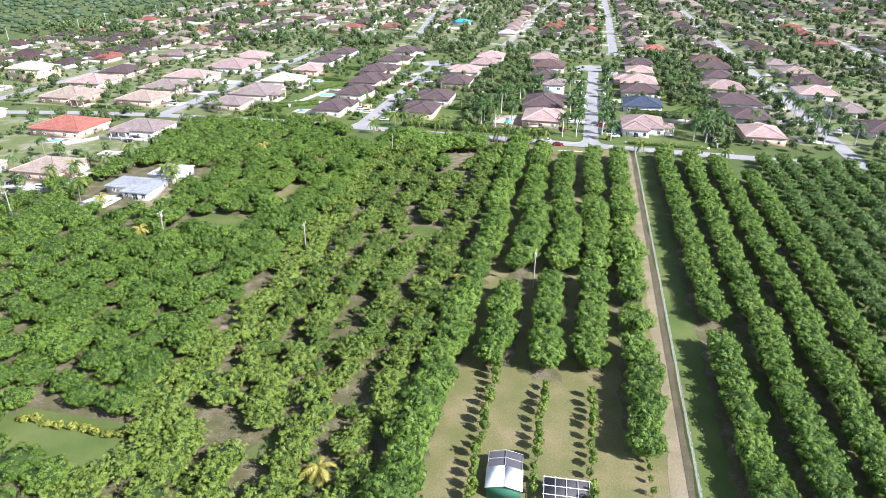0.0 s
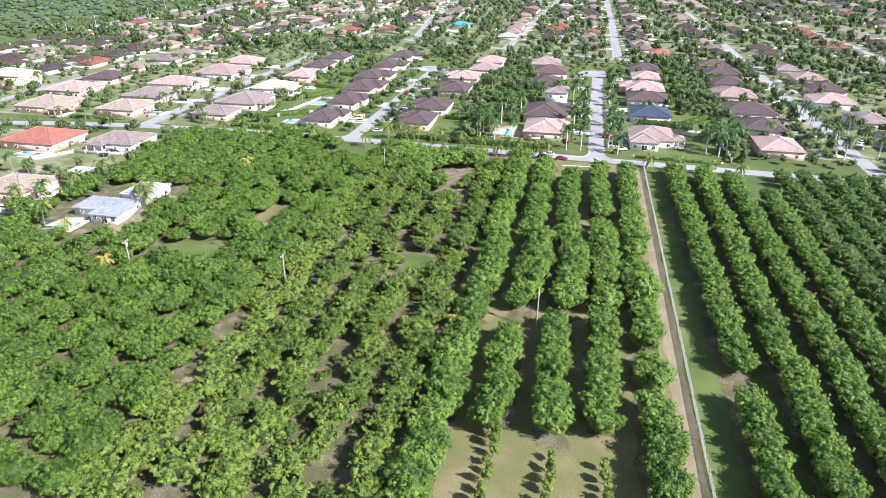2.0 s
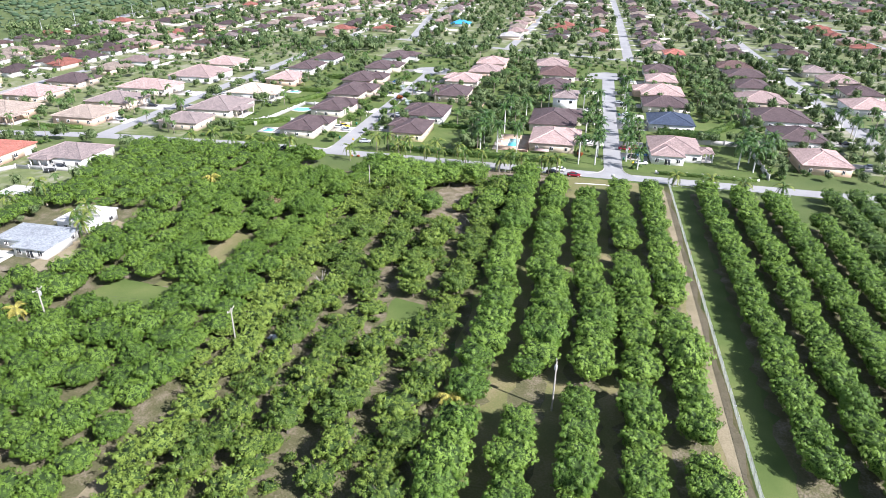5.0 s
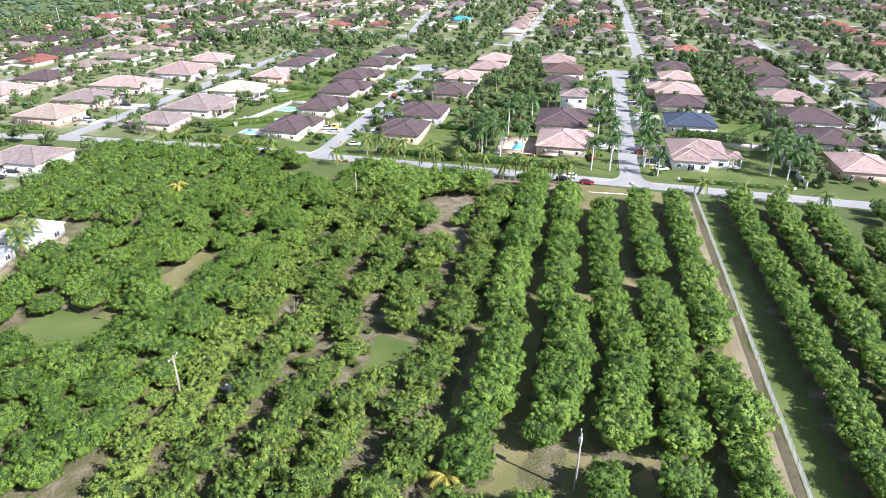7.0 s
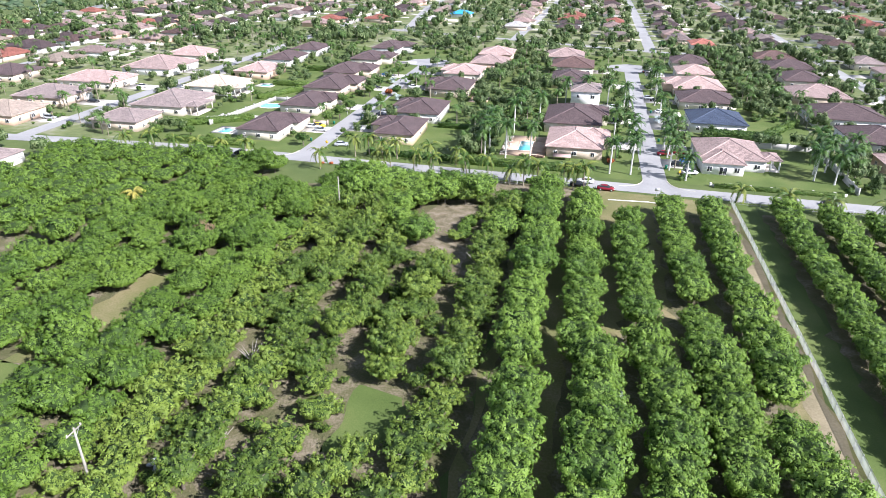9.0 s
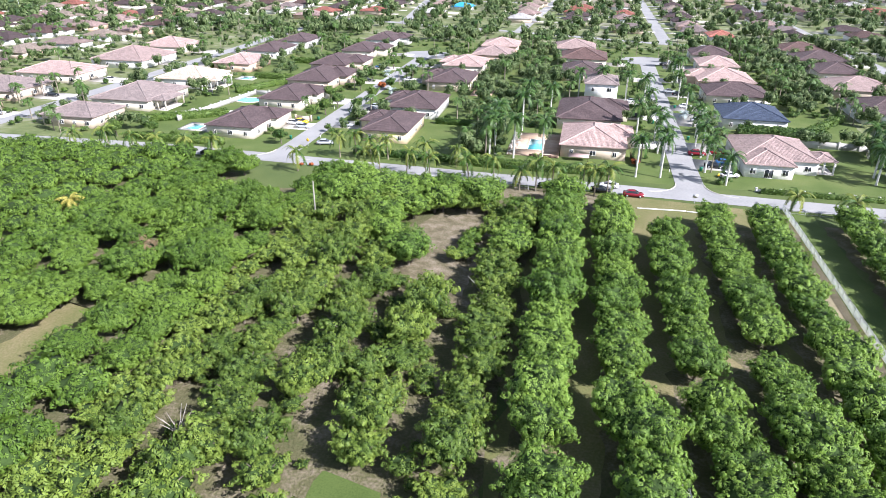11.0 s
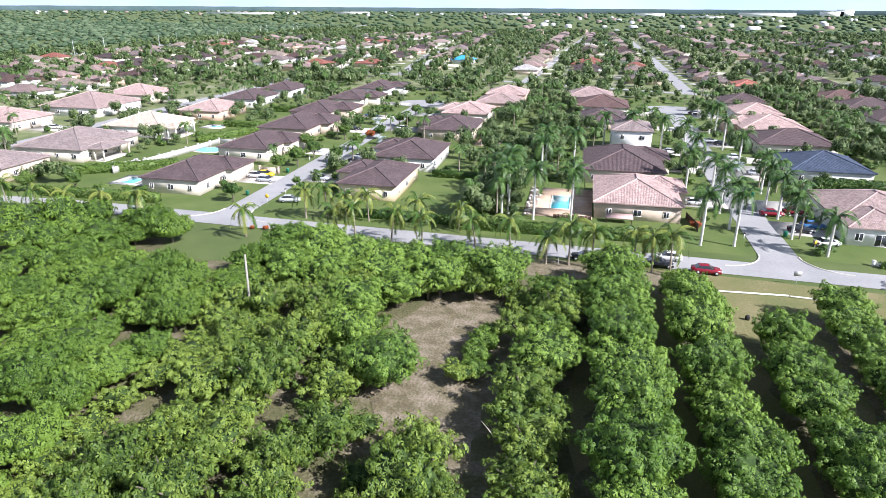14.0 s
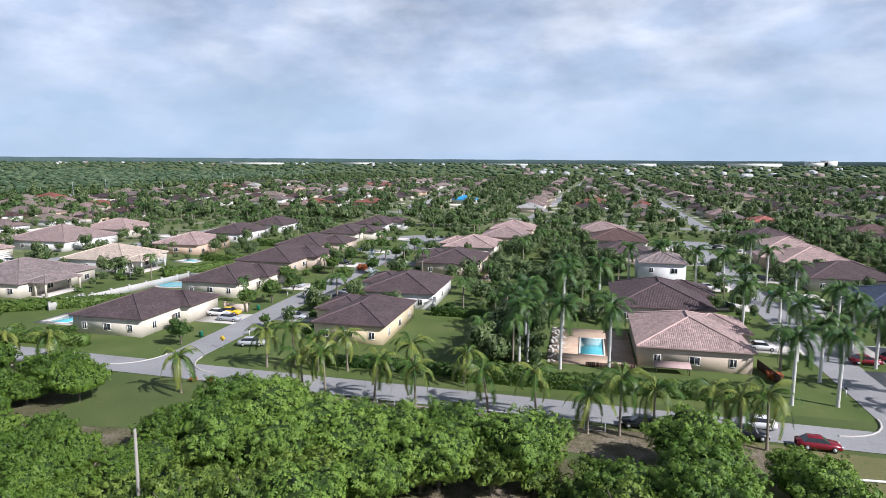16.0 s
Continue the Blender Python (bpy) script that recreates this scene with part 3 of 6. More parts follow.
# ---- trees ----
rng = np.random.default_rng(7)


def clear_of(x, y, boxes, pad=0.0):
    return not any(x0 - pad < x < x1 + pad and y0 - pad < y < y1 + pad for x0, y0, x1, y1 in boxes)


# crown meshes shared between trees: hedge-row mango, thinner grove tree
HEDGE_CROWNS = [crown_arrays(np.random.default_rng(20 + k), 3.8, 3.65, 2.95, 0.40, 460, 0.29, 5, 0.36, core=ICO2, lump=26, lumpsize=0.25) for k in range(6)]
FINE_HEDGE = [crown_arrays(np.random.default_rng(25 + k), 3.8, 3.65, 2.95, 0.40, 820, 0.225, 5, 0.36, core=ICO2, lump=30, lumpsize=0.23) for k in range(5)]
GROVE_CROWNS = [crown_arrays(np.random.default_rng(40 + k), 3.6, 3.5, 1.95, 0.35, 310, 0.29, 5, 0.50, core=ICO2, thin=0.12, square=0.9, lump=18, lumpsize=0.24) for k in range(6)]
FINE_GROVE = [crown_arrays(np.random.default_rng(45 + k), 3.6, 3.5, 2.05, 0.25, 560, 0.23, 5, 0.50, core=ICO2, thin=0.12, square=0.9, lump=22, lumpsize=0.23) for k in range(6)]
WIDE_CROWNS = [crown_arrays(np.random.default_rng(60 + k), 4.4, 4.3, 2.5, 0.35, 320, 0.36, 5, 0.34, core=ICO2, square=1.0, lump=28, lumpsize=0.23) for k in range(5)]
NEAR_WIDE = [crown_arrays(np.random.default_rng(65 + k), 4.4, 4.3, 2.5, 0.35, 950, 0.235, 5, 0.34, core=ICO2, square=1.0, lump=32, lumpsize=0.21) for k in range(5)]
DENSE_CROWNS = [crown_arrays(np.random.default_rng(70 + k), 4.3, 4.2, 2.5, 0.35, 140, 0.50, 4, 0.34, square=1.0, lump=22, lumpsize=0.25) for k in range(5)]
SAPLING_CROWNS = [crown_arrays(np.random.default_rng(50 + k), 3.3, 3.2, 1.9, 0.30, 130, 0.36, 4, 0.45, thin=0.12, square=0.9, lump=16) for k in range(6)]
TRUNKS = [trunk_geo(np.random.default_rng(80 + k), 2.6, 0.17).mesh("trunk", BARK, True) for k in range(3)]


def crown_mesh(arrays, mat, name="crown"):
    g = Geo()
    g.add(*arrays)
    return g.mesh(name, (mat, SHADE_CORE))


HEDGE_MESH = [crown_mesh(a, MANGO) for a in HEDGE_CROWNS]
GROVE_MESH = [crown_mesh(a, GROVE) for a in GROVE_CROWNS]
FINE_HEDGE_MESH = [crown_mesh(a, MANGO) for a in FINE_HEDGE]
FINE_GROVE_MESH = [crown_mesh(a, GROVE) for a in FINE_GROVE]


def orchard_tree(x, y, meshes, scale, label, group, name="mango_tree", squash=1.0):
    ob = thing(name, x, y, 0, rng.uniform(0, 360), label, "fruit tree", group)
    ob.scale = (scale, scale, scale * squash)
    part("trunk", TRUNKS[rng.integers(len(TRUNKS))], None, ob)
    part("crown", meshes[rng.integers(len(meshes))], None, ob)
    return ob


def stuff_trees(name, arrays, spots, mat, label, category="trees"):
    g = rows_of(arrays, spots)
    ob = tagged(new(name, g.mesh(name, (mat, SHADE_CORE))), label, category, kind="stuff")
    t = Geo()
    for _, x, y, _, _, s, _, _ in spots:
        t.tube([(x, y, -0.05), (x + 0.1, y, 1.4 * s), (x, y + 0.1, 2.4 * s)], [0.18 * s, 0.14 * s, 0.08 * s], 5, cap=False)
    part("trunks", t, BARK, ob)
    return ob


def spot(k, x, y, s, squash=1.0, z=0.0):
    return (int(k), x, y, z, rng.uniform(0, 6.283), s * rng.uniform(0.94, 1.06), s * rng.uniform(0.94, 1.06), s * squash)


# the five hedge-like rows beside the track
ROW_X = [-20.6, -11.1, -1.7, 7.6, 16.4]
ROW_GAPS = {0: [(129, 134), (170.8, 174.2)], 1: [(134, 143), (163, 165.5), (181.5, 187.8), (0, 103)], 2: [(140, 146), (184.5, 190.5), (0, 100)], 3: [(141, 146), (197, 199.5), (0, 105)], 4: [(126, 133), (112, 117), (170.5, 173), (0, 84)]}
ROW_TOP = [247, 243, 232, 242, 242]
for i, x in enumerate(ROW_X):
    y = ROW_TOP[i]
    while y > 48:
        if not any(a < y < b for a, b in ROW_GAPS[i]):
            s = rng.choice([rng.uniform(0.92, 1.02), rng.uniform(1.04, 1.22)], p=[0.3, 0.7]) * (1.12 if i == 0 else 1.10 if 146 < y < 183 else 0.97)
            bend = (1.6, 2.6, 2.4, 0.9, 0.0)[i] * max(0, min(1, (y - 144) / 6, (181 - y) / 8))
            orchard_tree(x + bend + rng.normal(scale=0.4), y, FINE_HEDGE_MESH if y > 160 and i < 4 else HEDGE_MESH, s, "dense green mango tree grown into a clipped hedge-like row", "mango trees in the hedge rows", squash=rng.uniform(0.92, 1.2))
        y -= rng.uniform(4.0, 5.0)
# lone trees at the road end
for x, y, s in ((-28.0, 237.2, 1.15), (-11.4, 246.8, 0.85), (-21.2, 248.4, 1.1), (-36.8, 243.0, 1.4), (-41.3, 247.3, 0.9), (-45.3, 246.6, 1.25), (-45.0, 239.2, 1.25), (-28.6, 221.0, 1.2), (-28.8, 228.5, 1.0), (-45.8, 214.8, 1.3), (-53.6, 228.0, 1.3), (-52.0, 222.0, 1.1), (-50.0, 234.5, 1.1), (-36.6, 219.0, 0.5), (-36.8, 222.0, 0.55), (-36.4, 225.0, 0.6), (-36.0, 228.0, 0.5), (-50.6, 244.0, 1.3), (-53.8, 240.2, 1.35),
                (-59.5, 242.5, 1.4), (-64.2, 243.4, 1.4), (-56.0, 247.0, 1.0), (-67.8, 245.6, 1.05), (-72.4, 249.4, 1.25), (-71.5, 242.6, 1.1), (-66.5, 238.0, 1.3), (-61.0, 237.0, 1.2)):
    orchard_tree(x, y, FINE_HEDGE_MESH, s, "rounded green mango tree standing alone by the road", "mango trees by the road", squash=rng.uniform(0.9, 1.02))

# the eastern rows
EAST_X = [33.4, 42.7, 51.9, 61.0]
east = []
for i, x in enumerate(EAST_X):
    y = [247, 244, 243, 226][i]
    while y > 44:
        gap = (i == 0 and 118 < y < 126) or (i == 2 and 208 < y < 212) or (i == 3 and 195 < y < 197)
        if not gap:
            s = rng.uniform(0.97, 1.10)
            px = x + rng.normal(scale=0.3)
            if i < 2:
                orchard_tree(px, y, HEDGE_MESH, s, "dense green mango tree in a clipped eastern row", "mango trees in the eastern rows", squash=rng.uniform(0.9, 1.1))
            else:
                east.append(spot(rng.integers(5), px, y, s, rng.uniform(0.9, 1.1)))
        y -= rng.uniform(4.1, 4.9)
stuff_trees("eastern_hedge_rows", HEDGE_CROWNS, east, MANGO, "dense dark green mango trees in clipped rows")
dense = []
for i in range(15):
    x = 70.2 + i * 7.4
    y = 250 - i * 0.3
    while y > 90 + i * 6:
        if clear_of(x, y, [(62, 222, 68, 240)]):
            dense.append(spot(rng.integers(5), x + rng.normal(scale=0.5), y, rng.uniform(0.88, 1.0), rng.uniform(1.0, 1.3)))
        y -= rng.uniform(5.2, 6.6)
stuff_trees("eastern_dense_grove", DENSE_CROWNS, dense, EAST_LEAF, "closed dark green grove of tall fruit trees")

# the thinner grove rows west of the hedge rows
OPEN = [(-49, 220, -33, 236), (-43, 204, -33, 223), (-97, 243, -76, 262), (-93.0, 166, -84.5, 188.5), (-107, 148.5, -92, 157.5), (-70.2, 102, -66.6, 128), (-47, 70, -39, 79), (-152, 154, -125, 193), (-92, 64.5, -67, 72.5), (-42.5, 154.5, -35.0, 165.5)]
near_grove, count = [], 0
for i, x in enumerate((-29.6, -38.9, -48.2, -57.3, -64.5)):
    y = 240.0 - i
    while y > 44:
        px, py = x + rng.normal(scale=1.25), y + rng.normal(scale=0.6)
        if clear_of(px, py, OPEN[:2]) and clear_of(px, py, OPEN[5:7] + OPEN[9:], -0.5) and rng.random() > 0.03:
            s = rng.uniform(1.05, 1.5) * (0.9 if i == 4 else 1.0)
            if 95 < y < 252 and (i < 4 or y > 165):
                orchard_tree(px, py, FINE_GROVE_MESH if y > 165 else GROVE_MESH, s, "young spreading yellow-green fruit tree with open branches", "fruit trees in the thin grove", "fruit_tree", squash=rng.uniform(0.85, 1.35))
            else:
                near_grove.append(spot(rng.integers(6), px, py, s))
        y -= rng.uniform(3.3, 4.6)
for y in (*np.arange(46, 61, 4.4), *np.arange(76, 100, 4.4), *np.arange(131, 240, 4.6)):       # trees closing over the old track
    near_grove.append(spot(rng.integers(6), -69.8 + rng.normal(scale=0.8), y, rng.uniform(0.8, 1.2)))
for x, y in ((-38.2, 218), (-52, 236), (-33, 236)):
    near_grove.append(spot(rng.integers(6), x, y, 1.45 if y > 240 else 0.8))
saplings = []
for x in (-34.2, -43.5, -52.8, -61.5):      # self-sown growth in the lanes
    for _ in range(52):
        px, py = x + rng.normal(scale=1.3), rng.uniform(60, 246)
        if clear_of(px, py, OPEN, 0.5):
            saplings.append(spot(rng.integers(6), px, py, rng.uniform(0.3, 0.85), rng.uniform(0.7, 1.3)))
stuff_trees("self_sown_trees", SAPLING_CROWNS, saplings, GROVE, "small self-sown trees in the grove lanes")
stuff_trees("thin_grove_rows", GROVE_CROWNS, near_grove, GROVE, "spreading yellow-green fruit trees in loose rows")

# the broad western grove
west = []
for i in range(15):
    x = -74.5 - i * 6.4
    y = 254.0
    while y > 44:
        px, py = x + rng.normal(scale=0.7), y + rng.normal(scale=0.7)
        if clear_of(px, py, OPEN, 0.3) and px > -164:
            west.append(spot(rng.integers(5), px, py, rng.uniform(0.82, 1.15), rng.uniform(0.85, 1.3)))
        y -= rng.uniform(5.6, 7.0)
corner = iter(((-66.5, 248.0, 1.05, 1.45), (-95.5, 250.5, 1.0, 1.25), (-101.5, 253.5, 1.05, 1.25)))     # tall trees on either side of the clearing by the road
for i, p in enumerate(west):
    if -95 < p[1] < -76 and 237.5 < p[2] < 244:
        x, y, s, h = next(corner, (p[1], p[2] - 4.5, 0.85, 0.75))
        west[i] = (p[0], x, y, 0.0, p[4], s, s, h)
close = [p for p in west if p[1] > -104 and p[2] > 178]
WEST_MESH = [crown_mesh(a, WEST_LEAF) for a in NEAR_WIDE]
for k, x, y, _, _, s, _, sz in close:
    orchard_tree(x, y, WEST_MESH, s, "broad dome-shaped green fruit tree in a closed grove", "broad trees of the western grove", "fruit_tree", squash=sz / s)
tint_rng = np.random.default_rng(31)
for name, arrays, spots, label in (("western_grove_edge", DENSE_CROWNS, [p for p in west if p[1] < -118], "closed canopy of broad green fruit trees by the farm"),
                                   ("western_grove", WIDE_CROWNS, [p for p in west if p[1] >= -118 and p not in close], "closed canopy of broad green fruit trees")):
    share = tint_rng.integers(4, size=len(spots))
    for k in range(4):      # four lots of trees, each of its own shade of green
        stuff_trees(name, arrays, [p for p, q in zip(spots, share) if q == k], WEST_LEAF, label)

# ---- houses ----
ROOFS = dict(brown=(0.112, 0.082, 0.084), pink=(0.44, 0.325, 0.30), tan=(0.37, 0.305, 0.255), red=(0.38, 0.15, 0.115), grey=(0.28, 0.23, 0.22), blue=(0.060, 0.080, 0.125), cream=(0.57, 0.475, 0.39), slate=(0.34, 0.37, 0.40), rose=(0.345, 0.262, 0.245), white=(0.62, 0.61, 0.59), umber=(0.14, 0.090, 0.083))
WALLS = dict(pale=(0.52, 0.51, 0.48), cream=(0.72, 0.66, 0.55), white=(0.80, 0.79, 0.76), tan=(0.60, 0.50, 0.40), yellow=(0.76, 0.63, 0.42), peach=(0.68, 0.50, 0.38))


def hip_mesh(rects, slope=0.40):
    """Hipped roofs over rectangles (x0, y0, x1, y1, z): faces, tile coordinates and the lines of ridges and hips."""
    verts, faces, uvs, lines = [], [], [], []
    for x0, y0, x1, y1, z in rects:
        w, d = x1 - x0, y1 - y0
        h = min(w, d) / 2
        if w >= d:
            r0, r1 = Vector((x0 + h, (y0 + y1) / 2, z + h * slope)), Vector((x1 - h, (y0 + y1) / 2, z + h * slope))
        else:
            r0, r1 = Vector(((x0 + x1) / 2, y0 + h, z + h * slope)), Vector(((x0 + x1) / 2, y1 - h, z + h * slope))
        c = [Vector((x0, y0, z)), Vector((x1, y0, z)), Vector((x1, y1, z)), Vector((x0, y1, z))]
        if w >= d:
            quads = [(c[0], c[1], r1, r0), (c[1], c[2], r1), (c[2], c[3], r0, r1), (c[3], c[0], r0)]
            hips = [(c[0], r0), (c[1], r1), (c[2], r1), (c[3], r0), (r0, r1)]
        else:
            quads = [(c[0], c[1], r0), (c[1], c[2], r1, r0), (c[2], c[3], r1), (c[3], c[0], r0, r1)]
            hips = [(c[0], r0), (c[1], r0), (c[2], r1), (c[3], r1), (r0, r1)]
        lines += [h_ for h_ in hips if (h_[0] - h_[1]).length > 0.3]
        for q in quads:
            along = (q[1] - q[0]).normalized()
            n = (q[1] - q[0]).cross(q[-1] - q[0]).normalized()
            up = n.cross(along)
            faces.append(list(range(len(verts), len(verts) + len(q))))
            uvs += [((p - q[0]).dot(along), (p - q[0]).dot(up)) for p in q]
            verts += q
        low = [p - Vector((0, 0, 0.2)) for p in c]
        for k in range(4):
            q = (low[k], low[(k + 1) % 4], c[(k + 1) % 4], c[k])
            faces.append(list(range(len(verts), len(verts) + 4)))
            uvs += [(0, 0)] * 4
            verts += q
        faces.append(list(range(len(verts) + 3, len(verts) - 1, -1)))
        uvs += [(0, 0)] * 4
        verts += low
    me = bpy.data.meshes.new("roof")
    me.from_pydata([v[:] for v in verts], [], faces)
    me.materials.append(TILE)
    layer = me.uv_layers.new(name="tiles")
    layer.data.foreach_set("uv", [c for p in uvs for c in p])
    me.update()
    return me, lines


def window_part(parent, x, y, side, w=1.3, h=1.2, sill=1.0):
    """A framed window on the wall that faces side (a letter), at x, y on that wall."""
    f, p = Geo(), Geo()
    t = 0.08
    for a, b, c, d in ((-w / 2 - t, sill - t, w / 2 + t, sill), (-w / 2 - t, sill + h, w / 2 + t, sill + h + t), (-w / 2 - t, sill, -w / 2, sill + h), (w / 2, sill, w / 2 + t, sill + h), (-0.03, sill, 0.03, sill + h)):
        f.box(a, -0.07, b, c, 0.02, d)
    p.box(-w / 2, -0.03, sill, w / 2, 0.02, sill + h)
    m = pose(x, y, 0, 0, 0, {"s": 0, "e": 90, "n": 180, "w": -90}[side])
    win = part("window", f, WHITE, parent, place=m)
    part("pane", p, GLASS, win, "dark window glass")
    return win


HOUSES = []


def house(name, x0, y0, x1, y1, roof, wall, street="e", wing=None, porch=None, eave=3.45, windows=True, storeys=1, label="", slope=0.34, group="houses"):
    """A hip-roofed house whose eaves span x0..x1, y0..y1. wing: a lower roof (x0, y0, x1, y1); porch: the same on columns."""
    HOUSES.append((x0, y0, x1, y1))
    HOUSES.extend(r[:4] for r in (wing, porch) if r)
    cx, cy = (x0 + x1) / 2, (y0 + y1) / 2
    w, d = x1 - x0, y1 - y0
    ob = thing(name, cx, cy, 0, 0, label or f"{'two-storey' if storeys > 1 else 'single-storey'} {wall} stucco house with a hipped {roof} tile roof", "house", group)
    top = eave * storeys
    body = [(-w / 2, -d / 2, w / 2, d / 2)]
    if wing:
        body.append((wing[0] - cx, wing[1] - cy, wing[2] - cx, wing[3] - cy))
    roofs = [(a, b, c, e, top + (0.0 if k == 0 else -0.03)) for k, (a, b, c, e) in enumerate(body)]
    if porch:
        roofs.append((porch[0] - cx, porch[1] - cy, porch[2] - cx, porch[3] - cy, top - 0.06))
    me, lines = hip_mesh(roofs, slope)
    r = part("roof", me, None, ob, f"{roof} clay tile roof")
    r.color = (*ROOFS[roof], 1)
    for a, b in lines if roof not in ("slate", "white") else ():
        cap = part("ridge_cap", Geo().tube([a + Vector((0, 0, 0.02)), b + Vector((0, 0, 0.02))], [0.14, 0.14], 5), RIDGE, r)
        cap.color = (*[min(1, c * 1.15) for c in ROOFS[roof]], 1)
    g = Geo()
    o = 0.45
    for k, (a, b, c, e) in enumerate(body):
        g.box(a + o, b + o, -0.1, c - o, e - o, top - 0.1 - 0.01 * k)
    wl = part("wall", g, STUCCO, ob, f"{wall} stucco wall")
    wl.color = (*WALLS[wall], 1)
    a, b, c, e = body[0]
    if porch:
        p0, q0, p1, q1 = porch[0] - cx, porch[1] - cy, porch[2] - cx, porch[3] - cy
        for px, py in {(p0 + 0.5, q0 + 0.5), (p1 - 0.5, q0 + 0.5), (p0 + 0.5, q1 - 0.5), (p1 - 0.5, q1 - 0.5), ((p0 + p1) / 2, q0 + 0.5), ((p0 + p1) / 2, q1 - 0.5)}:
            col = part("column", Geo().box(px - 0.18, py - 0.18, 0, px + 0.18, py + 0.18, top - 0.2), STUCCO, ob)
            col.color = (*WALLS[wall], 1)
        part("patio_slab", Geo().box(p0 + 0.2, q0 + 0.2, -0.05, p1 - 0.2, q1 - 0.2, 0.12), CONCRETE, ob)
    if windows:
        for s in range(storeys):
            up = s * eave
            n = max(2, int(w / 4.5))
            for k in range(n):
                px = a + o + (k + 0.5) * (w - 2 * o) / n
                wp = window_part(ob, px, b + o, "s", 0.9 if k % 2 == 0 else 1.4, 1.15, 0.95 + up)
            n = max(2, int(d / 5.5))
            for k in range(n):
                py = b + o + (k + 0.5) * (d - 2 * o) / n
                if not (street == "e" and k == n - 1 and s == 0):
                    window_part(ob, c - o, py, "e", 1.5 if k % 2 else 0.9, 1.2, 0.95 + up)
                if k % 2 == 0:
                    window_part(ob, a + o, py, "w", 1.3, 1.2, 0.95 + up)
        if wing and wing[1] < y0:
            fa, fb, fc, _ = body[1]
            for k in range(3):
                window_part(ob, fa + o + (k + 0.5) * (fc - fa - 2 * o) / 3, fb + o, "s", 1.2 if k != 1 else 1.9, 1.3 if k != 1 else 2.0, 0.95 if k != 1 else 0.15)
        gx = c - o if street == "e" else a + o
        gy = e - o - 3.4 if street in "ew" else 0
        if street in "ew":
            sgn = 1 if street == "e" else -1
            gd = Geo()
            for k in range(4):
                gd.box(min(gx - 0.02, gx + sgn * 0.06), gy - 2.4, 0.05 + k * 0.55, max(gx + 0.02, gx + sgn * 0.06), gy + 2.4, 0.57 + k * 0.55)
            part("garage_door", gd, WHITE, ob, "white panelled garage door")
            dy = b + o + 0.42 * d
            part("front_door", Geo().box(min(gx - 0.02, gx + sgn * 0.05), dy - 0.5, 0.05, max(gx + 0.02, gx + sgn * 0.05), dy + 0.5, 2.1), BARK, ob, "brown wooden front door")
    return ob


def driveway(x0, y0, x1, y1, mat=None):
    g = Geo().box(x0, y0, -0.05, x1, y1, 0.11)
    return solid("driveway", g, mat or CONCRETE, "pale concrete driveway leading to the street", "driveway", "driveways", kind="structure")


house("house", -122, 277.8, -107, 299, "brown", "cream", "e", (-118, 289, -105, 299.5), label="single-storey cream stucco house with a dark brown tile roof")
house("house", -122.8, 311, -107.6, 332, "brown", "cream", "e", (-118, 321, -105.5, 332.5), label="single-storey cream stucco house with a dark brown roof beside a pool")
house("house", -126.5, 341, -109.5, 366, "brown", "tan", "e", (-120, 352, -106.5, 366.5))
house("house", -131, 373.5, -115, 395, "brown", "tan", "e", (-122, 382, -110, 395.5))
house("house", -131, 409, -115.5, 430, "brown", "cream", "e", (-122, 417, -111, 430.5))
house("house", -131, 445, -115, 467, "brown", "white", "e", (-122, 455, -110, 467.5))
# east side of the western street
house("house", -77.9, 283.4, -64.4, 304, "brown", "yellow", "w", (-81.5, 293, -72, 304.4), label="single-storey pale yellow stucco house with a dark brown tile roof")
house("house", -79, 310.4, -62.4, 331, "brown", "white", "w", (-82, 320, -72, 331.4))
house("house", -76, 350.5, -59.5, 372, "brown", "tan", "w", (-80, 360, -70, 372.4))
house("house", -77, 384, -60, 404, "pink", "cream", "w", (-80, 392, -70, 404.4))
house("house", -70, 413, -52, 432, "rose", "peach", "w")
house("house", -70, 440, -52, 459, "pink", "peach", "w")
# west side of the middle street
house("house", -23.8, 281.9, -6.6, 303.5, "pink", "tan", "e", (-16, 293, -4.5, 304), label="single-storey tan stucco house with a pink tile roof beside a pool")
house("house", -26.3, 309, -7.0, 334.5, "brown", "cream", "e", (-18, 322, -4.5, 335))
house("house", -19, 343.5, -7.4, 359, "grey", "white", "e", storeys=2, label="white two-storey stucco house with a grey-brown tile roof")
house("house", -28.5, 379.5, -12, 401, "brown", "tan", "e")
house("house", -30.5, 413, -10, 434, "umber", "cream", "e")
house("house", -35, 441, -15, 461, "rose", "white", "e")
# east side of the middle street
house("house", 19.6, 281.0, 38.0, 301, "rose", "white", "w", (19.8, 276.4, 31.5, 290.0), (36.5, 282.5, 42.0, 290.0), label="single-storey white stucco house with a faded pink roof and porch")
house("house", 22, 320, 40.5, 338.5, "blue", "white", "w", label="single-storey white stucco house with a dark blue tile roof")
house("house", 21.8, 351.5, 43, 370, "brown", "cream", "w")
house("house", 22.3, 375.8, 43, 397, "pink", "peach", "w", (19, 385, 32, 397.4))
house("house", 27, 409, 43.5, 428, "pink", "cream", "w")
house("house", 27.5, 437.5, 45.5, 456, "brown", "cream", "w")
house("house", 44.5, 502, 58.5, 520, "red", "white", "w")
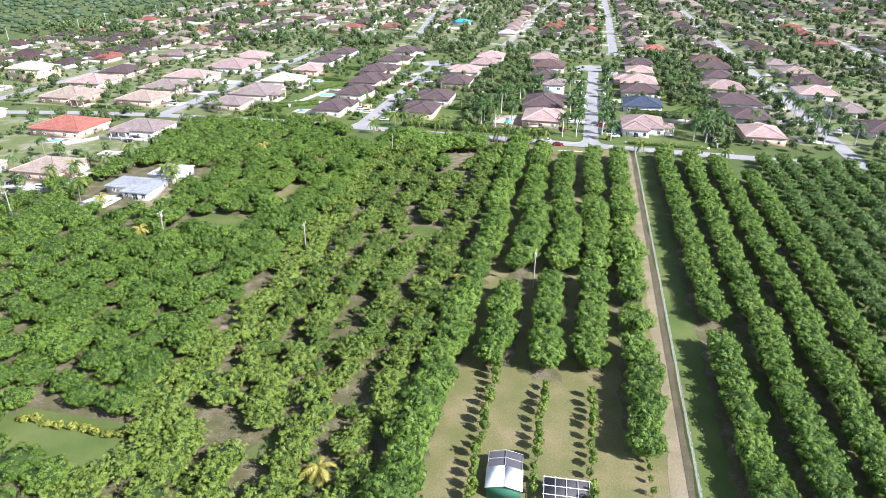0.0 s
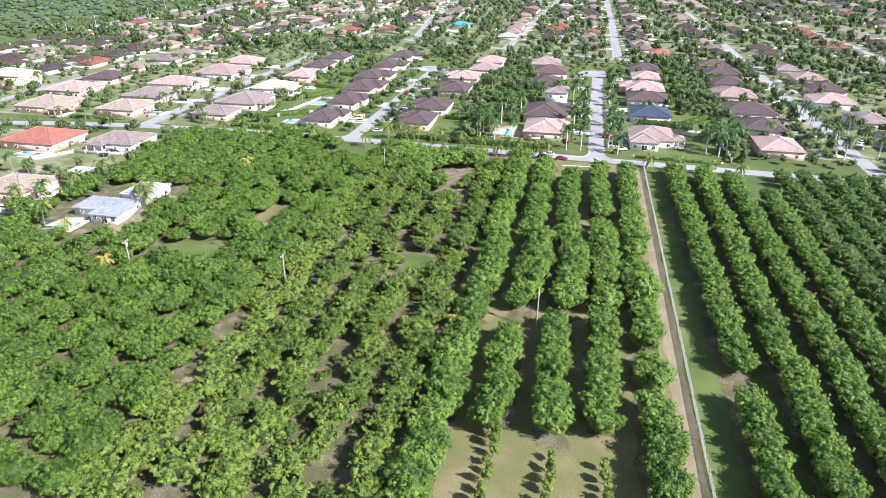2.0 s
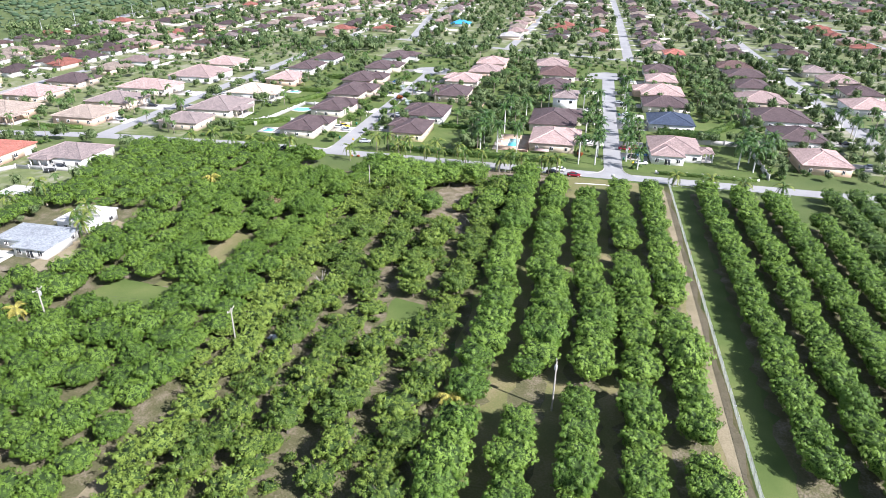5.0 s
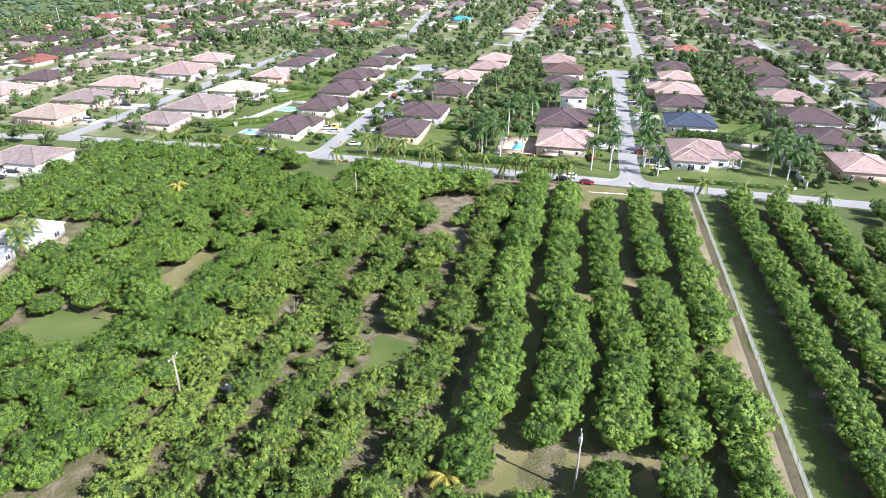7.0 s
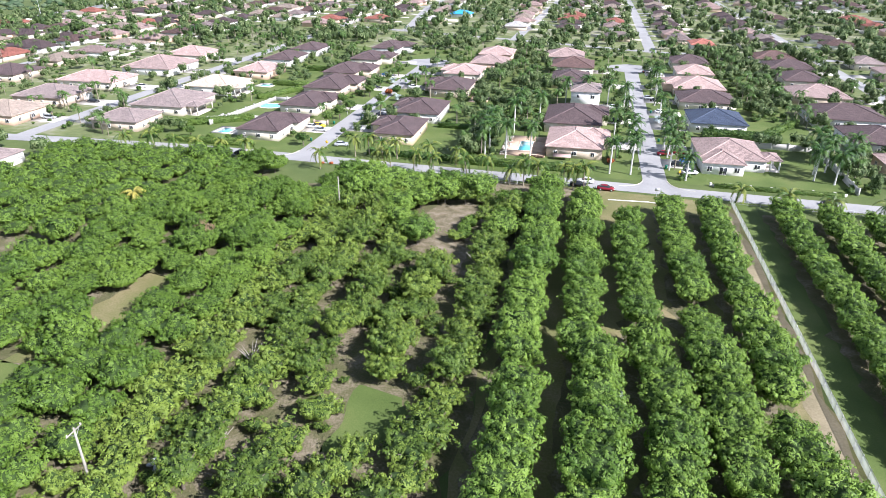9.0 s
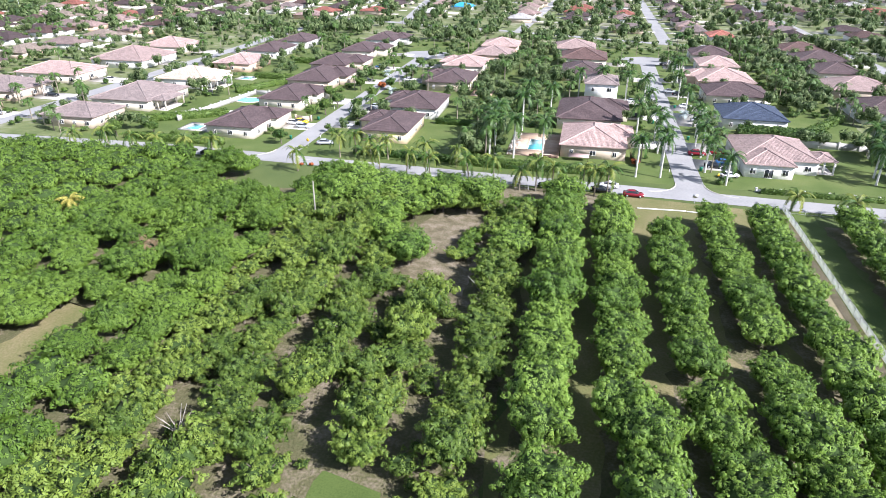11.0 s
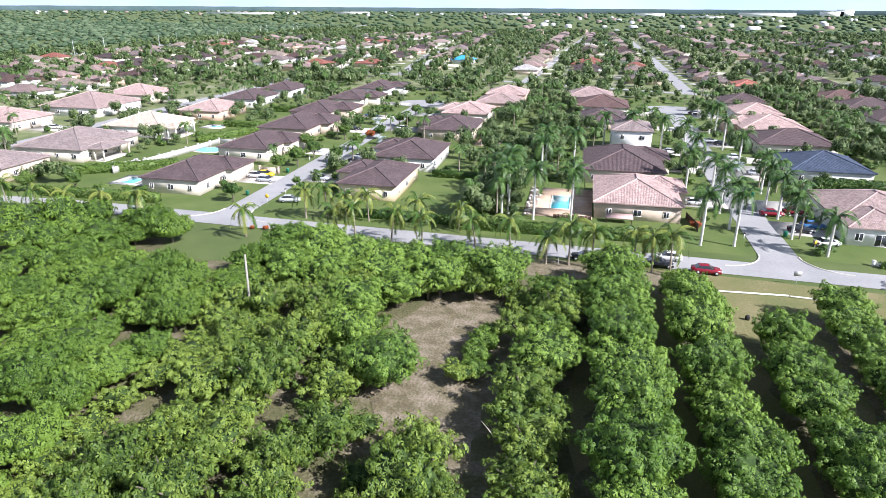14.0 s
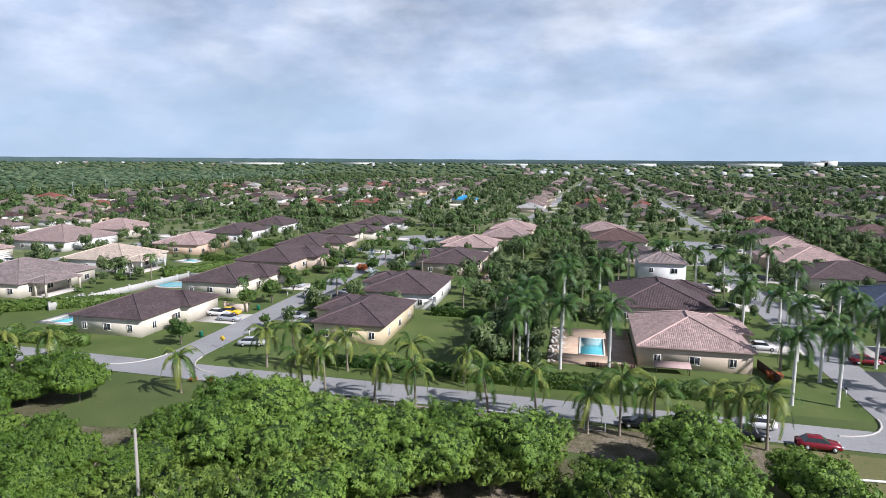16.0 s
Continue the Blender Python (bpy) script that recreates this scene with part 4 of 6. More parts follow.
# west side of the eastern street
house("house", 69, 277, 85.5, 296.5, "pink", "peach", "e")
house("house", 68, 306, 87, 327, "brown", "white", "e")
house("house", 65, 336, 89.5, 357, "brown", "white", "e", storeys=1)
house("house", 67, 371, 88.5, 391, "rose", "tan", "e")
house("house", 71.5, 404, 89, 424, "brown", "cream", "e")
house("house", 72, 434, 93, 453, "brown", "tan", "e")
house("house", 71, 461, 91.5, 479, "umber", "cream", "e")
# east side of the eastern street
house("house", 120, 330.5, 136, 350, "grey", "cream", "w")
house("house", 122, 296, 140, 316, "brown", "cream", "w")
house("house", 113.5, 368, 134, 388, "pink", "white", "w")
house("house", 121, 399, 139, 418, "brown", "cream", "w")
house("house", 120, 429, 138, 448, "rose", "tan", "w")
house("house", 117, 458, 131.5, 476, "grey", "cream", "w")
# the far western streets
house("house", -224, 220, -199, 240.5, "red", "peach", "e", label="large single-storey peach house with a bright red tile roof")
house("house", -190, 226.5, -169, 243.5, "grey", "white", "e", porch=(-188, 223.5, -180, 228.5))
house("house", -223, 274, -202.5, 292.5, "tan", "peach", "e")
house("house", -263.5, 270, -240, 291, "tan", "peach", "w", porch=(-244, 268, -236, 277))
house("house", -275, 302.5, -254, 323, "pink", "tan", "w")
house("house", -175.5, 298.5, -154, 322, "grey", "cream", "w", porch=(-156, 301, -149.5, 312))
house("house", -175, 276.8, -157, 292, "grey", "tan", "w")
house("house", -174.8, 332, -154, 351, "cream", "white", "w", porch=(-156, 333, -149.5, 344))
house("house", -171, 366, -154, 386, "pink", "peach", "w")
house("house", -172.5, 398, -157, 420, "brown", "white", "w")
house("house", -172, 430, -156, 450, "brown", "white", "w")
house("house", -226, 361.5, -200.5, 387, "rose", "white", "e")
house("house", -233.5, 329.5, -206.5, 348, "pink", "cream", "e")
house("house", -322.5, 313, -299.5, 330, "cream", "yellow", "e", storeys=2)
house("house", -278, 333.5, -258, 352.5, "brown", "tan", "w")
house("house", -228, 398, -206, 418, "pink", "cream", "e")
house("house", -228, 300, -206, 319, "grey", "tan", "e")
house("house", -188.5, 173, -169.5, 190, "tan", "peach", "e", label="single-storey peach house with a tan tile roof behind trees")
house("house", -214, 166, -197, 182, "cream", "peach", "e")
house("house", -280, 226, -258, 246, "cream", "white", "e")
# the farmhouse in the grove
house("farmhouse", -148.2, 168.6, -131, 178.5, "slate", "white", "s", (-140, 165.2, -130, 175), label="white farmhouse with a low grey metal roof in the grove", slope=0.15, eave=2.9)
house("farm_annex", -140.5, 180.5, -129.5, 192, "white", "white", "s", label="long white flat-roofed annex beside the farmhouse", slope=0.06)
house("garden_shed", -174, 195.5, -163, 203, "white", "white", "s", label="low white shed with a flat white roof", slope=0.05, eave=2.5, windows=False)

# ---- palms ----
def frond_arrays(length=3.2, rise=0.9, droop=2.0, pairs=13, leaf=0.75, hang=0.35):
    """A feather palm leaf along +x: a rib and leaflets on both sides."""
    s = np.linspace(0, 1, pairs + 1)
    rib = np.stack([length * (s - 0.12 * s ** 3), 0 * s, rise * s * length / 3 - droop * s ** 2.2 * length / 3], axis=1)
    v, f = [], []
    for i in range(pairs):
        a, b = rib[i], rib[i + 1]
        n = len(v)
        v += [a + (0, 0.03, 0), b + (0, 0.02, 0), b - (0, 0.02, 0), a - (0, 0.03, 0)]
        f += [(n, n + 1, n + 2), (n, n + 2, n + 3)]
        if i == 0:
            continue
        m = i / pairs
        reach = leaf * (0.55 + 0.9 * m if m < 0.5 else 1.45 - 0.95 * m)
        for sgn in (1, -1):
            n = len(v)
            tip = (a + b) / 2 + np.array((0.45 * reach, sgn * reach, -hang * reach))
            v += [a, b, tip]
            f += [(n, n + 1, n + 2) if sgn > 0 else (n + 1, n, n + 2)]
    return np.array(v), np.array(f)


def mesh_of(arrays, mat, name):
    return Geo().add(*arrays).mesh(name, (mat, SHADE_CORE) if len(arrays) > 2 else mat)


FROND_MESH = {
    "royal": [mesh_of(frond_arrays(3.0, 2.6, 3.0, 22, 0.72, 0.6), FROND, "frond"), mesh_of(frond_arrays(3.0, 1.5, 3.4, 22, 0.72, 0.8), FROND, "frond")],
    "coconut": [mesh_of(frond_arrays(3.7, 2.4, 3.1, 24, 0.70, 0.8), COCO_FROND, "frond"), mesh_of(frond_arrays(3.5, 1.2, 3.4, 24, 0.70, 1.0), COCO_FROND, "frond")],
    "golden": [mesh_of(frond_arrays(3.2, 1.8, 2.9, 12, 0.8, 0.8), GOLD_FROND, "frond"), mesh_of(frond_arrays(3.0, 0.8, 3.4, 12, 0.8, 0.9), GOLD_FROND, "frond")],
    "silver": [mesh_of(frond_arrays(2.0, 2.4, 1.6, 9, 0.8), SILVER_LEAF, "frond"), mesh_of(frond_arrays(2.0, 1.0, 1.6, 9, 0.8), SILVER_LEAF, "frond")],
}


def palm(kind, x, y, h, label, group, lean=0.0, size=1.0, fronds=14, name="palm_tree"):
    ob = thing(name, x, y, 0, rng.uniform(0, 360), label, "palm tree", group)
    t = Geo()
    pts = [(lean * max(s, 0) ** 1.5, 0, h * s) for s in (-0.02, 0.06, 0.3, 0.6, 0.85, 1.0)]
    r = {"royal": (0.30, 0.24, 0.23, 0.25, 0.20, 0.16), "coconut": (0.26, 0.17, 0.14, 0.13, 0.12, 0.12)}.get(kind, (0.25, 0.2, 0.18, 0.16, 0.15, 0.14))
    t.tube(pts, r, 9)
    part("trunk", t, PALM_BARK if kind == "royal" else COCO_BARK, ob, "pale grey smooth trunk" if kind == "royal" else "slender leaning trunk", True)
    top = h
    if kind == "royal":
        part("crownshaft", Geo().tube([(lean, 0, h - 0.05), (lean, 0, h + 0.5), (lean, 0, h + 1.1)], [0.18, 0.19, 0.09], 9), SHAFT, ob, "smooth green crownshaft", True)
        top = h + 0.9
    a = rng.uniform(0, 360)
    for k in range(fronds):
        a += 137.5 + rng.uniform(-10, 10)
        lift = -42 + 78 * (k + 0.5) / fronds + rng.uniform(-6, 6)     # outer leaves hang, inner ones stand
        m = pose(lean, 0, top, 0, 0, a) @ pose(0, 0, 0, rng.uniform(-12, 12), lift * -0.8, 0)
        fr = part("frond", FROND_MESH[kind][0 if k > fronds * 0.4 else 1], None, ob, place=m @ Matrix.Scale(size * rng.uniform(0.85, 1.1), 4))
    return ob


ROYAL = "tall royal palm with a smooth pale grey trunk"
for x, y, h in ((-5, 270.7, 8.2), (0.7, 271.5, 8.6), (1.6, 281, 8.0), (1.6, 291.2, 8.4), (11.8, 297.9, 7.8), (11.6, 277.8, 7.4), (-3, 307.2, 8.0), (15.1, 269.7, 6.0), (-35, 278.4, 9.2), (-27.8, 279.4, 9.0), (-41.3, 278.8, 8.6),
                (-40.2, 281, 8.4), (-41, 286, 8.8), (-41.1, 293.8, 9.0), (-35.5, 304.8, 9.6), (-28.5, 323, 8.5), (-4.6, 349.6, 8.5), (-20.6, 351.5, 8.6), (-12.9, 353.4, 9.0), (12.2, 289.8, 7.6), (14.2, 384.5, 8), (16.1, 385, 8.2),
                (1.4, 301, 8), (1.2, 325, 8.2), (1.5, 348, 8), (13.4, 309, 8), (13.2, 333, 7.9), (13.6, 357, 8),
                (-36, 331, 7.4), (-42, 300, 7.8), (49.2, 277.6, 7.4), (54.3, 285.7, 7.8), (53.7, 275.4, 7.2), (57.9, 279.7, 7.6), (62.2, 291.3, 8), (54.7, 299, 7.4), (56, 293, 7.2), (50.5, 283, 7.0),
                (101, 283, 7.5), (101, 296, 7.8), (101, 310, 7.4), (113.5, 285, 7.6), (113.4, 300, 7.8), (113.2, 318, 7.6), (101, 325, 7.8), (101, 340, 7.5)):
    palm("royal", x, y, h, ROYAL, "royal palms", size=rng.uniform(1.15, 1.38), fronds=16)
COCO = "leaning coconut palm with drooping yellow-green leaves"
for x, y, h in ((-84.5, 256.2, 4.6), (-68, 259, 5.0), (-64, 257, 6.4), (-58.2, 259.2, 5.2), (-52.1, 257.4, 5.2), (-43.3, 259.8, 4.4), (-37.2, 258.6, 5.4), (-31, 255.6, 3.8), (-27.4, 255.8, 6.4), (-23.8, 255.2, 5.6), (-17.1, 258.2, 5.0), (-14.5, 255.6, 5.2), (-11.8, 255.6, 5.8),
                (-123.6, 258, 4.6), (-116, 260, 4.2), (-109, 259.5, 4.8), (-131, 259, 4.4), (-139, 260, 5.0), (-147, 258, 4.6), (-78.5, 268.8, 5.0), (-74.5, 270.0, 5.6), (-70.2, 268.9, 4.6), (-66, 270, 4.8), (-48, 268.5, 3.8), (-55.5, 269.0, 4.6), (25.5, 255.8, 3.2), (36.4, 252.4, 3.6), (45.2, 251.8, 3.2), (57.5, 251.4, 3.4),
                (-133.5, 181, 5.6), (-131.5, 184, 5.2), (-134.6, 186.5, 5.8), (-128.5, 178, 5.0), (-150.5, 160, 6.4), (-157, 196, 7.0), (-163, 176, 6.2), (-168.5, 170, 6.0), (-160, 186, 5.6)):
    palm("coconut", x, y, h + 0.6, COCO, "coconut palms", lean=rng.uniform(-0.8, 1.0), size=rng.uniform(0.9, 1.12), fronds=14)
for x, y, h in ((-33.3, 67.7, 3.4), (-115.2, 140.5, 3.2), (-117.9, 221, 3.4), (-22.8, 132.6, 3.6), (-141.5, 158.5, 3.5)):
    palm("golden", x, y, h, "low palm with drooping golden yellow leaves", "golden palms", size=0.95, fronds=12)
for x, y in ((-91.5, 356.6), (-97, 372), (-86, 341), (12.5, 330), (104, 372)):
    palm("silver", x, y, 1.6, "silvery blue-grey fan palm on a lawn", "silver palms", size=0.95, fronds=16)

# ---- hedges and garden trees ----
def hedge_arrays(rs, length, w, h, density=9.0, leaf=0.26):
    """A clipped hedge along +x: a core block and leaf tufts on its faces."""
    g = Geo().box(0.08, -w / 2 + 0.1, -0.05, length - 0.08, w / 2 - 0.1, h - 0.1)
    core = np.concatenate(g.v), np.concatenate([np.concatenate([f[:, [0, 1, 2]], f[:, [0, 2, 3]]]) for f in g.f])
    n = int(density * length * (2 * h + w))
    u, pick = rs.uniform(0, length, n), rs.uniform(0, 2 * h + w, n)
    y = np.where(pick < h, -w / 2, np.where(pick < h + w, pick - h - w / 2, w / 2))
    z = np.where(pick < h, pick, np.where(pick < h + w, h, pick - h - w))
    c = np.stack([u, y, z], axis=1) + rs.normal(scale=0.07, size=(n, 3))
    out = np.where((pick < h)[:, None], (0, -1, 0.4), np.where((pick < h + w)[:, None], (0, 0, 1), (0, 1, 0.4))) + rs.normal(scale=0.5, size=(n, 3))
    out /= np.linalg.norm(out, axis=1)[:, None]
    side = np.cross(out, rs.normal(size=(n, 3)))
    side /= np.linalg.norm(side, axis=1)[:, None]
    other = np.cross(out, side)
    size = leaf * rs.uniform(0.7, 1.4, n)[:, None]
    tv = []
    for k in range(3):
        a = 2.094 * k
        way = math.cos(a) * side + math.sin(a) * other
        cross = np.cross(way, out)
        tv += [c - 0.35 * size * cross + 0.1 * out, c + size * way, c + 0.35 * size * cross]
    tv = np.stack(tv, axis=1).reshape(-1, 3)
    tf = np.arange(len(tv)).reshape(-1, 3)
    return np.concatenate([core[0], tv]), np.concatenate([core[1], tf + len(core[0])])


HEDGES = []


def hedge(x0, y0, x1, y1, w, h, label="clipped green garden hedge", density=9.0, leaf=0.26):
    length = math.hypot(x1 - x0, y1 - y0)
    a = hedge_arrays(np.random.default_rng(int(abs(x0) * 10 + y0)), length, w, h, density, leaf)
    ob = tagged(new("hedge", mesh_of(a, HEDGE_LEAF, "hedge")), label, "hedge", "hedges")
    ob.matrix_basis = pose(x0, y0, 0, 0, 0, math.degrees(math.atan2(y1 - y0, x1 - x0)))
    HEDGES.append((min(x0, x1) - w / 2, min(y0, y1) - w / 2, max(x0, x1) + w / 2, max(y0, y1) + w / 2))
    return ob


hedge(-49.5, 270.3, -10.5, 270.6, 2.2, 1.9, "dense clipped green hedge along the roadside", 12)
hedge(-76, 272.5, -50, 272.0, 1.8, 1.5, "dense clipped green hedge in front of a house", 10)
hedge(-142, 271.0, -113, 271.8, 1.8, 1.9, "clipped green hedge along the road", 10)
hedge(-150, 287, -127.5, 301, 2.6, 2.0, "bushy green hedge between two yards", 8, 0.35)
hedge(21.8, 266.0, 53, 265.5, 0.9, 1.1, "low clipped hedge before a white-posted wall", 9)
hedge(25, 312, 48, 311, 5.0, 3.2, "tall thick green hedge between two houses", 7, 0.42)
hedge(-62, 306.8, -47, 306.6, 1.6, 1.7, density=7)
hedge(-141, 330.5, -128, 354.5, 2.0, 2.0, density=6, leaf=0.34)
hedge(-147, 357, -131, 357.5, 1.8, 2.0, density=6, leaf=0.34)
hedge(-146, 392, -133, 393, 1.8, 2.2, density=5, leaf=0.4)
hedge(44, 316, 60, 338, 2.0, 2.4, density=5, leaf=0.4)
hedge(-232, 268.5, -205, 270, 1.6, 1.3, density=5, leaf=0.35)
hedge(-47, 272, -44.5, 300, 2.4, 2.4, "bushy green hedge beside a lawn", 7, 0.4)

ROUND_CROWNS = [crown_arrays(np.random.default_rng(100 + k), 2.2, 2.2, 2.1, 0.9, 48, 0.52, 4, 0.40, core=ICO0, lump=10, lumpsize=0.38) for k in range(5)]
SMALL_CROWNS = [crown_arrays(np.random.default_rng(120 + k), 1.0, 1.0, 0.8, 0.0, 18, 0.40, 4, 0.35, core=ICO0, lump=7, lumpsize=0.5) for k in range(4)]
FAR_CROWNS = [crown_arrays(np.random.default_rng(140 + k), 2.6, 2.6, 2.2, 0.2, 13, 1.05, 4, 0.40, core=ICO0, lump=7, lumpsize=0.5) for k in range(5)]


def far_palm(seed, pairs=4, count=9, leaf=1.1):
    rs = np.random.default_rng(seed)
    g = Geo()
    v, f = frond_arrays(2.6, 2.2, 3.4, pairs, leaf, 0.8)
    for k in range(count):
        m = np.array(pose(0, 0, 0, rs.uniform(-10, 10), rs.uniform(-40, 35), 137.5 * k + rs.uniform(-10, 10)))
        g.add(v @ m[:3, :3].T + (0, 0, 7.0), f)
    return np.concatenate(g.v), np.concatenate(g.f)


FAR_PALMS = [far_palm(160 + k) for k in range(4)]
YARD_PALMS = [far_palm(170 + k, 8, 12, 0.85) for k in range(4)]
ROUND_MESH = [mesh_of(crown_arrays(np.random.default_rng(110 + k), 2.2, 2.2, 2.1, 0.9, 380, 0.22, 5, 0.45, thin=0.12, lump=14, lumpsize=0.33), HEDGE_LEAF, "crown") for k in range(5)]
YARD_TRUNK = trunk_geo(np.random.default_rng(5), 2.4, 0.13, 3, 0.9).mesh("trunk", BARK, True)


def yard_tree(x, y, s, label="round-headed green street tree on a lawn", group="street trees", squash=1.0):
    ob = thing("street_tree", x, y, 0, rng.uniform(0, 360), label, "tree", group)
    ob.scale = (s, s, s * squash)
    part("trunk", YARD_TRUNK, None, ob)
    part("crown", ROUND_MESH[rng.integers(5)], None, ob)


for x, y, s in ((-98, 275.8, 1.05), (-99.7, 301.1, 1.15), (-98.2, 308.5, 1.3), (-98, 318.5, 1.2), (-89.6, 314.8, 1.1), (-103.7, 327.5, 1.2), (-89.6, 330.5, 1.2), (-88.5, 348, 1.1), (-99, 345, 1.2), (-100, 362, 1.1), (-89, 372, 1.1), (-99, 388, 1.2), (-89, 394, 1.1),
                (-101.5, 279.5, 0.5), (-105, 284, 0.55), (-119, 274.8, 0.62), (-123.5, 275.5, 0.5), (-90.2, 290, 0.6), (-86, 304, 0.7), (-137, 276, 1.0), (-146, 272, 1.1), (-128, 272.8, 0.7)):
    yard_tree(x, y, s)

# ---- everything green between the houses ----
STREETS = [(-97.8, 258, -90.2, 442), (3, 256, 11.2, 450), (103, 250, 111, 640), (-194, 255, -186, 620), (-296, 240, -287, 650), (203, 240, 211, 650)]
LAWNS = [(-62.5, 274, -48, 305), (-38.5, 271, -5, 306), (-82, 273, -62, 285), (-24, 303, 2, 310), (-126, 268, -104, 280), (18, 268, 44, 286), (38, 270, 52, 304), (-106, 268, -91, 298), (-140, 299, -124, 330), (-140, 275, -124, 292), (-11, 265, 3, 281), (-91, 266, -80, 284)]
YARDS_WEST = [(-222, 206, -166, 224), (-172, 192, -160, 206), (-195, 164, -166, 174)]
KEEP = STREETS + LAWNS + HOUSES + HEDGES


def near_main(x, y):
    v = np.interp(x, [p[0] for p in MAIN], [p[1] for p in MAIN])
    return abs(y - v) < 6.0


rs = np.random.default_rng(77)
shrubs, trees, palms, trunks = [], [], [], []
def strew(x0, x1, y0, y1, n, shares, boxes, pad=1.4, size=1.0):
    for _ in range(n):
        x, y = rs.uniform(x0, x1), rs.uniform(y0, y1)
        if near_main(x, y) or not clear_of(x, y, boxes, pad):
            continue
        k = rs.random()
        turn = rs.uniform(0, 6.283)
        if k < shares[0]:
            s = rs.uniform(0.6, 1.6) * size
            shrubs.append((int(rs.integers(4)), x, y, 0.0, turn, s, s, s * rs.uniform(0.7, 1.2)))
        elif k < shares[1]:
            s = rs.uniform(0.5, 1.35) * size
            trees.append((int(rs.integers(5)), x, y, 0.0, turn, s, s, s * rs.uniform(0.9, 1.4)))
        else:
            s = rs.uniform(0.6, 1.05) * size
            palms.append((int(rs.integers(4)), x, y, 0.0, turn, s, s, s))


strew(-58, -27, 304, 470, 230, (0.42, 0.95), KEEP, 0.6)           # the thick middle block
strew(-48.5, -38.8, 274, 306, 75, (0.35, 0.85), HOUSES, 0.5, 1.05)
strew(40, 104, 300, 480, 150, (0.5, 0.9), KEEP, 1.0, 1.1)
strew(-330, -165, 150, 255, 420, (0.45, 0.88), HOUSES + YARDS_WEST, 0.8, 1.1)
strew(-160, 62, 268, 480, 1450, (0.58, 0.90), KEEP, 1.1)
strew(44, 104, 268, 480, 600, (0.48, 0.90), KEEP, 1.1, 1.05)
strew(111, 300, 262, 500, 1050, (0.42, 0.92), KEEP, 1.0, 1.15)
strew(-420, -150, 262, 520, 1900, (0.52, 0.88), KEEP, 1.0)
strew(-190, -152, 120, 215, 110, (0.3, 0.80), HOUSES + OPEN[6:] + YARDS_WEST, 0.8)
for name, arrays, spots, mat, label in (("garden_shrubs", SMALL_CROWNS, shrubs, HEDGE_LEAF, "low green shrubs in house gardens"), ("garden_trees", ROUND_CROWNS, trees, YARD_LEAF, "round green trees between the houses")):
    tagged(new(name, rows_of(arrays, spots).mesh(name, (mat, SHADE_CORE))), label, "garden plants", kind="stuff")


def palm_stuff(name, spots, label, arrays=FAR_PALMS):
    ob = tagged(new(name, rows_of(arrays, spots).mesh(name, FROND)), label, "palm trees", kind="stuff")
    g = Geo()
    for _, x, y, _, _, s, _, _ in spots:
        g.tube([(x, y, -0.05), (x, y, 3.5 * s), (x, y, 7.0 * s)], [0.2 * s, 0.17 * s, 0.13 * s], 5, cap=False)
    part("trunks", g, COCO_BARK, ob)


palm_stuff("garden_palms", palms, "feather palms standing between the houses", YARD_PALMS)

# ---- the far suburb ----
FAR_BASES = []
for w, d, roofs in ((16, 14, "brown pink tan white umber grey brown"), (19, 13, "brown tan rose umber brown pink grey"), (14, 17, "umber tan brown pink red brown tan")):
    for roof in roofs.split():
        ob = thing("suburban_house", 0, -900, -50, 0, f"distant single-storey house with a hipped {roof} roof", "house", "distant houses")
        me, lines = hip_mesh([(-w / 2, -d / 2, w / 2, d / 2, 2.9), (w / 2 - 7, -d / 2 - 3, w / 2 - 0.5, d / 2 - 3, 2.87)])
        r = part("roof", me, None, ob)
        r.color = (*[0.68 * c for c in ROOFS[roof]], 1)
        wl = part("wall", Geo().box(-w / 2 + 0.5, -d / 2 + 0.5, -0.1, w / 2 - 0.5, d / 2 - 0.5, 2.8).box(w / 2 - 6.5, -d / 2 - 2.5, -0.1, w / 2 - 1, d / 2 - 4, 2.75), STUCCO, ob)
        wl.color = (*WALLS[("white", "cream", "peach", "tan", "white")[len(FAR_BASES) % 5]], 1)
        FAR_BASES.append(ob)
far_spots, used = [], 0
FAR_STREETS = [(-390, 300, 900), (-292, 355, 1100), (-340, 250, 520), (-226, 520, 1150), (-150, 560, 1150), (-46, 540, 1150), (23, 505, 1150), (110, 500, 1100), (207, 270, 1100), (300, 280, 1000), (390, 330, 1000)]
for x, y0, y1 in FAR_STREETS:
    for side in (-1, 1):
        y = y0 + rs.uniform(0, 8)
        while y < y1:
            px = x + side * rs.uniform(17, 21) + (-0.07 * (y - 560) if x in (-150,) else 0)
            y += rs.uniform(23, 31) * (1 if y < 800 else 1.25)
            if clear_of(px, y, HOUSES, 12) and rs.random() > 0.06 and not (-70 < px < 300 and abs(y - (492 - 0.05 * px)) < 13) and abs(y - 705) > 12:
                far_spots.append((px, y, side))
far_spots.sort(key=lambda p: p[1])
rest_spots, far_spots = far_spots[295:520], far_spots[:295]
for n, (x, y, side) in enumerate(far_spots):
    m = pose(x, y, 0, 0, 0, rs.choice([0, 90, 180, 270]) + rs.uniform(-3, 3))
    base = FAR_BASES[int(rs.integers(len(FAR_BASES)))]
    if n < len(FAR_BASES):
        base = FAR_BASES[n]
        base.matrix_basis = m
    else:
        copy_thing(base, m)
g = Geo()
